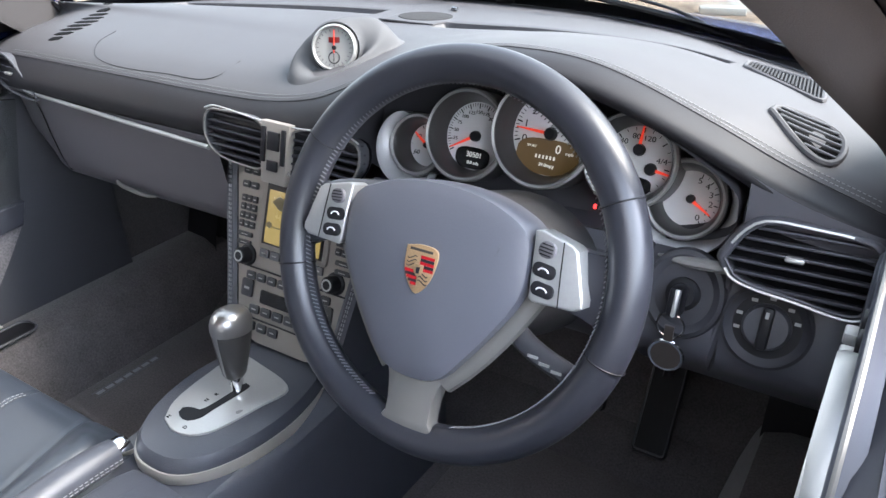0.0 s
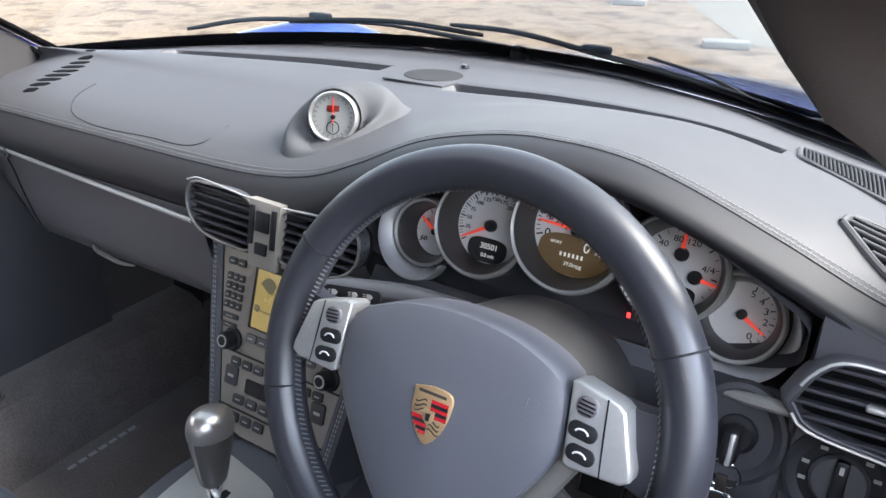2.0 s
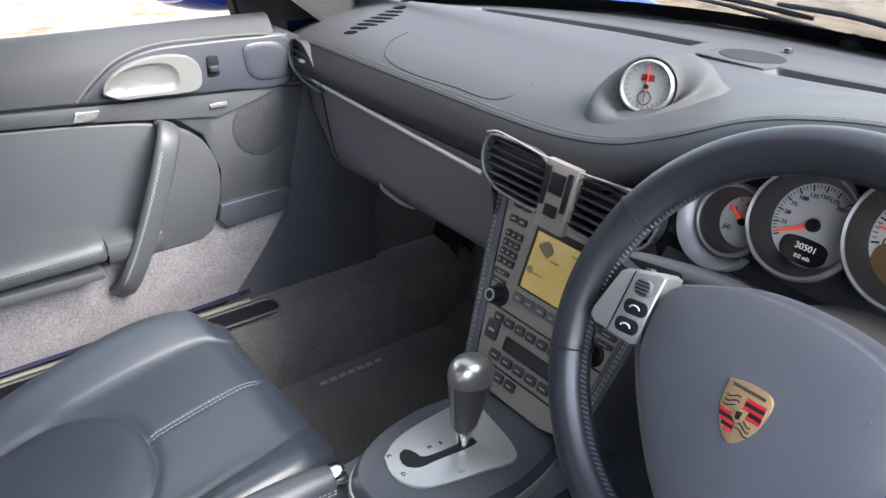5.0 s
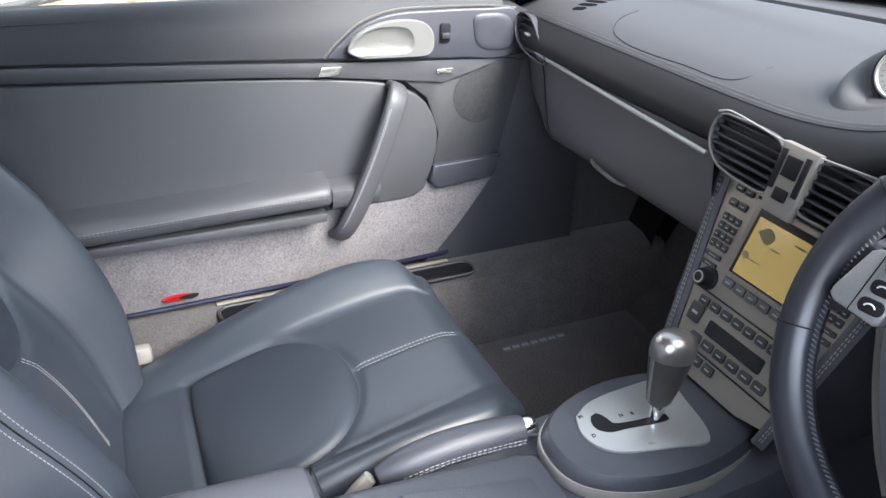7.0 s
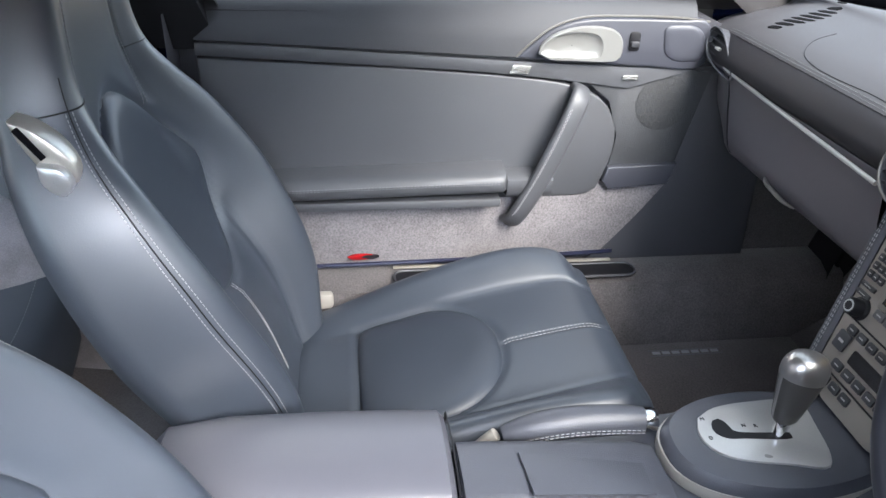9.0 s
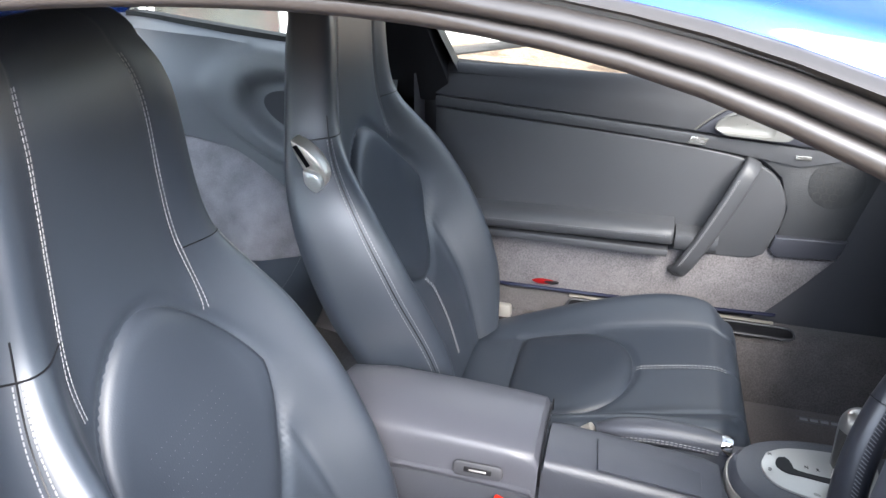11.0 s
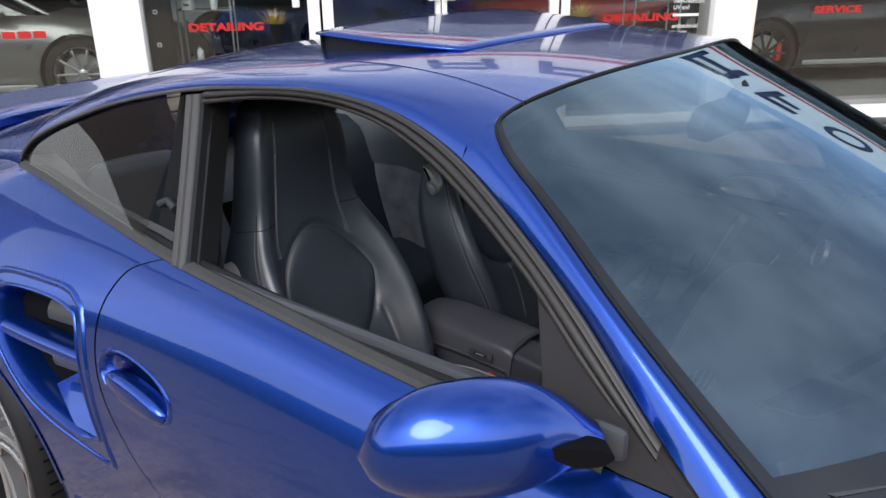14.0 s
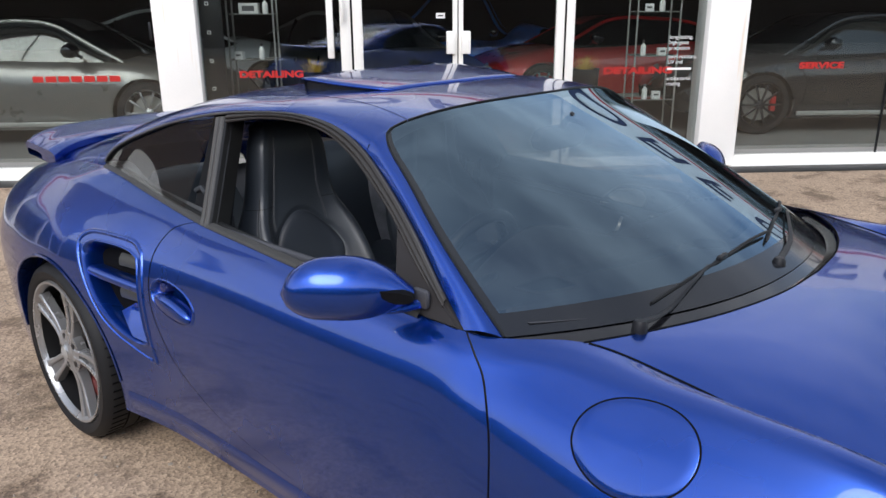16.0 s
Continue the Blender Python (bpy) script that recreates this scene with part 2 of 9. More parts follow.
M["mesh_dark"] = material("dark_mesh", (0.040, 0.042, 0.046), 0.55, grain=0.7, scale=1000, bump=0.9, voronoi=True, bump_scale=700)
M["mesh_darker"] = material("darker_mesh", (0.028, 0.030, 0.033), 0.6, grain=0.7, scale=1000, bump=0.9, voronoi=True, bump_scale=700)
M["frit"] = material("dark_glass_border", (0.010, 0.011, 0.014), 0.14, mottle=0.05, coat=0.15)
M["seal_worn"] = material("weathered_window_rubber", (0.021, 0.018, 0.016), 0.48, grain=0.12, scale=300, bump=0.1, mottle=0.25, mottle_scale=18)
M["pillar_dark"] = material("dark_pillar_fabric", (0.019, 0.017, 0.018), 0.9, grain=0.2, scale=900, bump=0.3)
M["satin_pillar"] = material("satin_grey_pillar", (0.055, 0.053, 0.050), 0.40, mottle=0.08, grain=0.05, scale=300)
M["belt_grey"] = material("weathered_grey_rubber", (0.036, 0.035, 0.033), 0.62, grain=0.35, scale=160, bump=0.4, mottle=0.25, mottle_scale=14)
M["paint_dark"] = material("dark_blue_paint", (0.010, 0.018, 0.10), 0.25, 0.3, mottle=0.05, coat=0.6)
M["lamp_red"] = material("red_lens", (0.26, 0.008, 0.010), 0.15, mottle=0.05, coat=0.5)
M["side_moulding"] = material("grey_side_moulding", (0.135, 0.139, 0.147), 0.5, grain=0.05, scale=1100, bump=0.12, mottle=0.06)
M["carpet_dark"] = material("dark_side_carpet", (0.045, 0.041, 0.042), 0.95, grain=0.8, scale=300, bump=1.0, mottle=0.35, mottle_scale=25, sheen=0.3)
M["carpet_mat"] = material("mat_pile", (0.098, 0.082, 0.079), 0.95, grain=0.8, scale=280, bump=1.0, mottle=0.3, mottle_scale=16, sheen=0.3)
M["mirror"] = material("mirror_glass", (0.85, 0.86, 0.86), 0.02, 1.0, mottle=0.01, rough_var=0.0)
M["vane"] = material("grey_vane", (0.045, 0.045, 0.040), 0.5, mottle=0.15)
M["gap_black"] = material("gap_black", (0.004, 0.004, 0.005), 0.9, spec=0.1, mottle=0.05)
M["glass_rear"] = glass_material("tinted_rear_glass", (0.62, 0.67, 0.67), 0.0)
M["mark"] = material("grey_symbol", (0.34, 0.34, 0.33), 0.5, mottle=0.03)
M["suede"] = material("grey_suede", (0.25, 0.235, 0.25), 0.95, grain=0.35, scale=500, bump=0.7, mottle=0.75, mottle_scale=13, sheen=0.4)
M["fascia_low"] = material("dark_navy_fascia", (0.064, 0.064, 0.074), 0.45, grain=0.05, scale=1100, bump=0.12, mottle=0.06)
M["navy_edge"] = material("navy_door_edge", (0.008, 0.010, 0.030), 0.3, mottle=0.05, coat=0.3)
M["knob_chrome"] = material("satin_polished_metal", (0.36, 0.355, 0.35), 0.30, 0.9, mottle=0.05)
M["knob_dark"] = material("dark_knob_leather", (0.035, 0.034, 0.034), 0.34, spec=0.7, mottle=0.08)
M["lining_black"] = material("black_pillar_cloth", (0.012, 0.012, 0.014), 0.9, spec=0.2, grain=0.3, scale=800, bump=0.3)
M["stop_dial"] = material("pale_grey_dial", (0.24, 0.235, 0.225), 0.45, mottle=0.04)
M["pad_silver"] = material("brushed_pad_silver", (0.36, 0.36, 0.355), 0.32, 0.6, grain=0.08, scale=300, mottle=0.06)
M["bezel_edge"] = material("grey_bezel_edge", (0.24, 0.235, 0.23), 0.35, 0.3, mottle=0.05)
M["concrete"] = material("pale_concrete", (0.42, 0.40, 0.36), 0.9, grain=0.3, scale=60, bump=0.6, mottle=0.2, mottle_scale=1.5)
M["shroud"] = material("grey_shroud_plastic", (0.030, 0.029, 0.030), 0.42, grain=0.1, scale=1200, bump=0.15, mottle=0.08)
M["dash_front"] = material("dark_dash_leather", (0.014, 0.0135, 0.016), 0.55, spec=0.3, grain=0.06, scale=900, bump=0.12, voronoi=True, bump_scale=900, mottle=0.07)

# ---------------- mesh tools ----------------
def cr(points, n):
    """n points along a Catmull-Rom curve through the given points, even in chord length."""
    p = [Vector(q) for q in points]
    d = [0.0]
    for a, b in zip(p, p[1:]):
        d.append(d[-1] + max((b - a).length, 1e-6))
    tan = []
    for i in range(len(p)):
        a, b = max(i - 1, 0), min(i + 1, len(p) - 1)
        tan.append((p[b] - p[a]) / (d[b] - d[a]))
    out = []
    for k in range(n):
        s = d[-1] * k / (n - 1)
        i = min(max(sum(1 for v in d if v <= s) - 1, 0), len(p) - 2)
        h = d[i + 1] - d[i]
        t = (s - d[i]) / h
        t2, t3 = t * t, t * t * t
        out.append((2 * t3 - 3 * t2 + 1) * p[i] + (t3 - 2 * t2 + t) * h * tan[i] + (-2 * t3 + 3 * t2) * p[i + 1] + (t3 - t2) * h * tan[i + 1])
    return out


def interp(table, y):
    """Smooth value of the columns of a table (rows start with their station) at a station."""
    if y <= table[0][0]:
        return list(table[0][1:])
    if y >= table[-1][0]:
        return list(table[-1][1:])
    for i in range(len(table) - 1):
        if table[i][0] <= y <= table[i + 1][0]:
            break
    r = []
    for c in range(1, len(table[0])):
        def slope(j):
            a, b = max(j - 1, 0), min(j + 1, len(table) - 1)
            return (table[b][c] - table[a][c]) / (table[b][0] - table[a][0])
        h = table[i + 1][0] - table[i][0]
        t = (y - table[i][0]) / h
        t2, t3 = t * t, t * t * t
        r.append((2 * t3 - 3 * t2 + 1) * table[i][c] + (t3 - 2 * t2 + t) * h * slope(i) + (-2 * t3 + 3 * t2) * table[i + 1][c] + (t3 - t2) * h * slope(i + 1))
    return r


def grid(rows, closed=False, caps=False):
    """A bmesh through rows of points."""
    bm = bmesh.new()
    vs = [[bm.verts.new(p) for p in row] for row in rows]
    for a, b in zip(vs, vs[1:]):
        k = len(a)
        for j in range(k if closed else k - 1):
            q = [a[j], a[(j + 1) % k], b[(j + 1) % k], b[j]]
            if len({v.co.to_tuple(6) for v in q}) >= 3:
                bm.faces.new(q)
    if caps and closed:
        bm.faces.new(vs[0][::-1])
        bm.faces.new(vs[-1])
    return bm


def merge(*bms):
    """Joins bmeshes into the first."""
    out = bms[0]
    for other in bms[1:]:
        tmp = bpy.data.meshes.new("tmp")
        other.to_mesh(tmp)
        other.free()
        out.from_mesh(tmp)
        bpy.data.meshes.remove(tmp)
    return out


def part(name, bm, mat, parent=None, label="", smooth=True, thick=0.0, at=None, sharp=35, weld=True):
    """Links a bmesh as one mesh object, under a thing or a part."""
    if weld:
        bmesh.ops.remove_doubles(bm, verts=bm.verts, dist=1e-5)
    bmesh.ops.recalc_face_normals(bm, faces=bm.faces)
    me = bpy.data.meshes.new(name)
    bm.to_mesh(me)
    bm.free()
    if smooth:
        me.shade_smooth()
        if sharp:
            me.set_sharp_from_angle(angle=radians(sharp))
    me.materials.append(mat)
    ob = new(name, me)
    if thick:
        so = ob.modifiers.new("thickness", "SOLIDIFY")
        so.thickness, so.offset = abs(thick), -1 if thick > 0 else 1
    if parent:
        ob.parent = parent
    if at is not None:
        ob.matrix_local = at
    if label:
        ob["label"] = label
    return ob


def thing(name, label, category, group="", kind="", at=None):
    ob = new(name)
    ob.empty_display_size = 0.05
    if at is not None:
        ob.matrix_world = at
    return tagged(ob, label, category, group, kind)


def box(sx, sy, sz, c=(0, 0, 0), bevel=0.0, seg=2, m=None):
    bm = bmesh.new()
    bmesh.ops.create_cube(bm, size=1, matrix=Matrix.Translation(c) @ Matrix.Diagonal((sx, sy, sz, 1)))
    if bevel:
        bmesh.ops.bevel(bm, geom=bm.edges[:], offset=bevel, segments=seg, profile=0.5, affect="EDGES", clamp_overlap=True)
    if m is not None:
        bm.transform(m)
    return bm


def tube(points, r, seg=10, caps=True, closed=False, flat=1.0, up=(0, 0, 1)):
    """A round bar along points; r is a number or one per point. flat squeezes it along 'up'."""
    p = [Vector(q) for q in points]
    k = len(p)
    rad = r if isinstance(r, (list, tuple)) else [r] * k
    rows = []
    for i in range(k):
        d = (p[(i + 1) % k] - p[i - 1]) if closed else (p[min(i + 1, k - 1)] - p[max(i - 1, 0)])
        d.normalize()
        a = d.cross(Vector(up))
        if a.length < 1e-4:
            a = d.cross(Vector((1, 0, 0.01)))
        a.normalize()
        b = a.cross(d)
        rows.append([p[i] + rad[i] * (math.cos(w) * a + flat * math.sin(w) * b) for w in [2 * math.pi * j / seg for j in range(seg)]])
    if closed:
        rows.append(rows[0])
    return grid(rows, closed=True, caps=caps and not closed)


def lathe(profile, seg=32, m=None):
    """Turns (radius, height) pairs about the z axis."""
    rows = [[(r * math.cos(2 * math.pi * j / seg), r * math.sin(2 * math.pi * j / seg), h) for j in range(seg)] for r, h in profile]
    bm = grid(rows, closed=True)
    bmesh.ops.remove_doubles(bm, verts=bm.verts, dist=1e-6)
    if m is not None:
        bm.transform(m)
    return bm


def prism(outline, depth, m=None, bevel=0.0, seg=2):
    """A flat plate: an outline in x, y, as thick as depth (0 to depth in z)."""
    bm = bmesh.new()
    bot = [bm.verts.new((x, y, 0)) for x, y in outline]
    f = bm.faces.new(bot)
    r = bmesh.ops.extrude_face_region(bm, geom=[f])
    bmesh.ops.translate(bm, verts=[v for v in r["geom"] if isinstance(v, bmesh.types.BMVert)], vec=(0, 0, depth))
    bmesh.ops.recalc_face_normals(bm, faces=bm.faces)
    if bevel:
        top = [e for e in bm.edges if all(abs(v.co.z - depth) < 1e-6 for v in e.verts)]
        bmesh.ops.bevel(bm, geom=top, offset=bevel, segments=seg, profile=0.5, affect="EDGES", clamp_overlap=True)
    if m is not None:
        bm.transform(m)
    return bm


def round_rect(w, h, r, n=5, cx=0, cy=0):
    out = []
    for sx, sy, a0 in ((1, 1, 0), (-1, 1, 90), (-1, -1, 180), (1, -1, 270)):
        for i in range(n + 1):
            a = radians(a0 + 90 * i / n)
            out.append((cx + sx * (w / 2 - r) + r * math.cos(a), cy + sy * (h / 2 - r) + r * math.sin(a)))
    return out


def basis(origin, xdir, ydir):
    """A pose with its x axis along xdir and its y axis in the plane of xdir and ydir."""
    x = Vector(xdir).normalized()
    z = x.cross(Vector(ydir)).normalized()
    y = z.cross(x)
    return Matrix(((x.x, y.x, z.x, origin[0]), (x.y, y.y, z.y, origin[1]), (x.z, y.z, z.z, origin[2]), (0, 0, 0, 1)))


def stitches(points, mat, parent, name="stitching", r=0.0007, gap=0.0065, dash=0.0042, label="pale contrast stitching"):
    """A seam: short threads along a curve, in one mesh."""
    p = [Vector(q) for q in points]
    total = sum((b - a).length for a, b in zip(p, p[1:]))
    n = max(int(total / gap), 2)
    ev = cr(p, n * 2 + 1)
    bm = bmesh.new()
    for i in range(0, n * 2, 2):
        a, b = ev[i], ev[i + 1]
        d = (b - a)
        if d.length < 1e-6:
            continue
        d.normalize()
        s = d.cross(Vector((0.3, 0.5, 0.8)))
        s.normalize()
        t = s.cross(d)
        mid = (a + b) / 2
        a, b = mid - d * dash / 2, mid + d * dash / 2
        q = [[bm.verts.new(e + r * (math.cos(w) * s + math.sin(w) * t)) for w in (0, 1.57, 3.14, 4.71)] for e in (a, b)]
        for j in range(4):
            bm.faces.new((q[0][j], q[0][(j + 1) % 4], q[1][(j + 1) % 4], q[1][j]))
    return part(name, bm, mat, parent, label, smooth=False, weld=False)


def curve2(pts, n):
    return [(p.x, p.y) for p in cr([(a, b, 0) for a, b in pts], n)]


def mirror_x(bm):
    bm.transform(Matrix.Diagonal((-1, 1, 1, 1)))
    bmesh.ops.reverse_faces(bm, faces=bm.faces)
    return bm


def text_mesh(body, size, mat, parent, name, at, label="", depth=0.0004, align="CENTER", stretch=1.0, bold=0.0):
    """Lettering in the built-in font, as a mesh."""
    cu = bpy.data.curves.new(name, "FONT")
    cu.body, cu.size, cu.extrude, cu.align_x, cu.align_y = body, size, depth, align, "CENTER"
    cu.offset = bold
    tmp = bpy.data.objects.new("tmp_text", cu)
    me = bpy.data.meshes.new_from_object(tmp)
    bpy.data.objects.remove(tmp)
    bpy.data.curves.remove(cu)
    me.transform(Matrix.Diagonal((stretch, 1, 1, 1)))
    me.materials.clear()
    me.materials.append(mat)
    ob = new(name, me)
    if parent:
        ob.parent = parent
    ob.matrix_local = at
    if label:
        ob["label"] = label
    return ob
import functools


# ---------------- the car: outer shell ----------------
GROUND = -0.03
car = thing("sports_car", "blue metallic sports coupe parked with its driver window down", "car")

# upper edge of the side windows, rear to front: station, x, z
EDGE = [(-2.15, .42, .80), (-1.75, .60, .905), (-1.4, .67, .955), (-1.15, .688, .972), (-1.068, .692, .978), (-1.062, .688, .992), (-1.050, .680, 1.016), (-1.025, .668, 1.042), (-.98, .655, 1.068), (-.88, .634, 1.108), (-.695, .606, 1.165),
        (-.438, .583, 1.217), (-.205, .576, 1.241), (-.02, .575, 1.25), (.155, .588, 1.235), (.291, .614, 1.197), (.41, .649, 1.14),
        (.564, .701, 1.047), (.702, .753, .944), (.79, .785, .886)]
# belt, windscreen foot and bonnet edge
TOP = [(-2.15, .42, .80), (-1.75, .60, .905), (-1.4, .67, .955), (-1.15, .688, .972), (-1.03, .698, .975), (-.9, .703, .962), (-.643, .722, .934),
       (-.324, .743, .905), (0, .758, .893), (.309, .77, .883), (.6, .782, .883), (.79, .785, .884), (.871, .758, .883), (1.022, .682, .893),
       (1.215, .66, .868), (1.418, .655, .83), (1.65, .64, .765), (1.9, .56, .66), (2.12, .40, .52)]
# widest line of the flank
WIDE = [(-2.15, .62, .62), (-1.75, .88, .64), (-1.4, .965, .64), (-1.03, .985, .62), (-.7, .945, .64), (-.4, .90, .63), (0, .885, .6), (.5, .885, .6),
        (.88, .89, .6), (1.175, .905, .6), (1.6, .90, .56), (1.9, .80, .5), (2.12, .55, .42)]
CROWN = [(-2.15, .83), (-1.75, .945), (-1.4, 1.05), (-1.03, 1.165), (-.6, 1.262), (-.2, 1.298), (.1, 1.305), (.43, 1.285)]
# rise of the front wings above the bonnet edge
CREST = [(-2.15, 0), (.7, 0), (.95, .002), (1.15, .016), (1.35, .052), (1.6, .096), (1.85, .075), (2.12, 0)]
AXLES = ((-1.03, .312, .375), (1.32, .30, .36))


def screen_edge(n):
    return cr([(.556, .334, 1.236), (.600, .400, 1.184), (.626, .452, 1.158), (.690, .615, 1.052), (.730, .755, .960), (.756, .871, .884)], n)


@functools.lru_cache(maxsize=None)
def full_section(y):
    xt, zt = interp(TOP, y)
    xm, zm = interp(WIDE, y)
    dx, dz = xm - xt, zm - zt
    up = interp(CREST, y)[0]
    return cr([(xt, y, zt), (xt + .20 * dx, y, zt + .04 * dz + .9 * up), (xt + .42 * dx, y, zt + .12 * dz + up), (xt + .80 * dx, y, zt + .45 * dz + .35 * up), (xm, y, zm), (xm - .006, y, .40), (xm - .03, y, .19)], 120)


def section(y, n=26):
    """The flank's outline at a station, from its upper edge down to the sill."""
    pts = full_section(round(y, 5))
    out = []
    for i in range(n):
        s = 119 * i / (n - 1)
        j = min(int(s), 118)
        out.append(pts[j].lerp(pts[j + 1], s - j))
    return out


def flank_x(y, z):
    s = full_section(round(y, 5))
    for p, q in zip(s, s[1:]):
        if p.z >= z >= q.z:
            return p.x + (q.x - p.x) * (p.z - z) / max(p.z - q.z, 1e-6)
    return s[0].x if z > s[0].z else s[-1].x


REAR_SHUT = [(0, -.335), (.08, -.395), (.2, -.423), (.38, -.412), (.52, -.36), (.64, -.28), (.75, -.12), (.81, .05), (.85, .3), (.89, .72), (1, .80)]
FRONT_SHUT = [(0, .797), (.06, .838), (.14, .882), (.28, .925), (.42, .945), (.6, .95), (.8, .94), (1, .93)]
GAP = .0025
NV = 56


def flank_patch(lo, hi, ys, fixed=None):
    """Flank between two shut lines, which are functions of the height fraction v; 'fixed' holds further stations beyond lo (before) or hi (after)."""
    rows = []
    for u in ys:
        row = []
        for j in range(NV):
            v = j / (NV - 1)
            row.append(section(lo(v) * (1 - u) + hi(v) * u, NV)[j])
        rows.append(row)
    if fixed:
        more = [section(y, NV) for y in fixed]
        rows = more + rows if fixed[0] < lo(0) else rows + more
    return grid(rows)


def even(n):
    return [i / (n - 1) for i in range(n)]


def cut(bm, poly):
    """Opens a panel along an outline given in y, z, with a clean edge."""
    def near(y, z):
        best = None
        for (x1, y1), (x2, y2) in zip(poly, poly[1:] + poly[:1]):
            dx, dy = x2 - x1, y2 - y1
            t = min(max(((y - x1) * dx + (z - y1) * dy) / max(dx * dx + dy * dy, 1e-9), 0), 1)
            q = (x1 + t * dx, y1 + t * dy)
            d = (q[0] - y) ** 2 + (q[1] - z) ** 2
            if best is None or d < best[0]:
                best = (d, q)
        return best[1]
    lo_y, hi_y = min(p[0] for p in poly), max(p[0] for p in poly)
    gone_v = {v for v in bm.verts if lo_y < v.co.y < hi_y and inside(poly, v.co.y, v.co.z)}
    dead = [f for f in bm.faces if all(v in gone_v for v in f.verts)]
    rim = {v for f in bm.faces for v in f.verts if v in gone_v and any(w not in gone_v for w in f.verts)}
    bmesh.ops.delete(bm, geom=dead, context="FACES")
    for v in rim:
        if v.is_valid:
            y, z = near(v.co.y, v.co.z)
            v.co = (flank_x(y, max(z, .19)), y, z)


def arch_outline(yc, zc, r, n=60):
    pts = [(yc - r * math.cos(math.pi * k / n), zc + r * math.sin(math.pi * k / n)) for k in range(n + 1)]
    return [(yc - r * .93, .10)] + pts + [(yc + r * .93, .10)]


rear_lo, rear_hi = -2.15, -.30
INTAKE = [(-.482, .800), (-.53, .824), (-.60, .830), (-.75, .828), (-.80, .814), (-.825, .786), (-.815, .752), (-.775, .686), (-.70, .575), (-.64, .525), (-.575, .492), (-.415, .452), (-.420, .50), (-.445, .66), (-.465, .76)]


def inside(poly, a, b):
    hit = False
    for (x1, y1), (x2, y2) in zip(poly, poly[1:] + poly[:1]):
        if (y1 > b) != (y2 > b) and a < (x2 - x1) * (b - y1) / (y2 - y1) + x1:
            hit = not hit
    return hit


def shrink(poly, f, fz=None):
    cx, cz = sum(p[0] for p in poly) / len(poly), sum(p[1] for p in poly) / len(poly)
    return [(cx + (a - cx) * f, cz + (b - cz) * (fz or f)) for a, b in poly]


MOUTH = [(-.503, .783), (-.545, .797), (-.62, .803), (-.73, .799), (-.773, .786), (-.788, .765), (-.778, .735), (-.735, .655), (-.675, .58), (-.61, .535), (-.52, .503), (-.447, .512), (-.452, .56), (-.470, .66), (-.490, .755)]
HOLE = [(p.x, p.y) for p in cr([(a, b, 0) for a, b in MOUTH + MOUTH[:1]], 70)[:-1]]
HANDLE = (-.290, .690)


def handle_spot(a, b):
    """A place on the door in the handle's own directions: along it (a) and across it (b)."""
    return HANDLE[0] + a * .985 + b * .17, HANDLE[1] - a * .17 + b * .985


def handle_ring(ra, rb, ca=0.0, cb=0.0, n=40):
    return [handle_spot(ca + ra * math.copysign(abs(math.cos(w)) ** .85, math.cos(w)), cb + rb * math.copysign(abs(math.sin(w)) ** .9, math.sin(w))) for w in [2 * math.pi * k / n for k in range(n)]]


HANDLE_HOLE = handle_ring(.110, .050)
for side_sign in (1, -1):
    quarter = flank_patch(lambda v: -.44, lambda v: interp(REAR_SHUT, v)[0] - GAP, even(12), [-2.15 + .019 * k for k in range(90)])
    cut(quarter, HOLE)
    cut(quarter, arch_outline(*AXLES[0]))
    door = flank_patch(lambda v: interp(REAR_SHUT, v)[0] + GAP, lambda v: max(interp(FRONT_SHUT, v)[0], interp(REAR_SHUT, v)[0] + .01) - GAP, even(100))
    cut(door, HANDLE_HOLE)
    fender = flank_patch(lambda v: interp(FRONT_SHUT, v)[0] + GAP, lambda v: .965, even(6), [.965 + .0193 * (k + 1) for k in range(60)])
    cut(fender, arch_outline(*AXLES[1]))
    liner = flank_patch(lambda v: interp(REAR_SHUT, v)[0] - .02, lambda v: interp(REAR_SHUT, v)[0] + .02, even(3))
    liner2 = flank_patch(lambda v: interp(FRONT_SHUT, v)[0] - .02, lambda v: interp(FRONT_SHUT, v)[0] + .02, even(3))
    for b in (liner, liner2):
        b.transform(Matrix.Translation((-.006, 0, 0)))
    for nm, b, mt in (("rear_wing", quarter, "paint"), ("door_skin", door, "paint"), ("front_wing", fender, "paint"), ("shut_gap", merge(liner, liner2), "black")):
        part(nm, mirror_x(b) if side_sign < 0 else b, M[mt], car)
    for ax in AXLES:
        rows = []
        for y, z in arch_outline(*ax)[1:-1]:
            x = flank_x(y, z)
            e = Vector((0, y - ax[0], z - ax[1])).normalized()
            rows.append([Vector((x, y, z)) + e * .012 + Vector((.0015, 0, 0)), Vector((x + .004, y, z)) + e * .004, Vector((x + .002, y, z)), Vector((x - .012, y, z)), Vector((x - .06, y, z)) + e * .004])
        b = grid(rows)
        part("arch_lip", mirror_x(b) if side_sign < 0 else b, M["paint"], car)


HEADER = .318  # station where the roof's side ends


def roof_row(y, us):
    xb, zb = interp(EDGE, y)
    t = min(max((y + .2) / .518, 0), 1)
    t = t * t * (3 - 2 * t)
    yc = y + .085 * t
    zc = interp(CROWN, yc)[0]
    row = []
    for u in us:
        a = abs(u)
        row.append((xb * u, yc + (y - yc) * a * a, zb + (zc - zb) * (1 - a ** 3) ** (.62 - .12 * t)))
    return row


def spread(a, b, n):
    return [a + (b - a) * k / (n - 1) for k in range(n)]


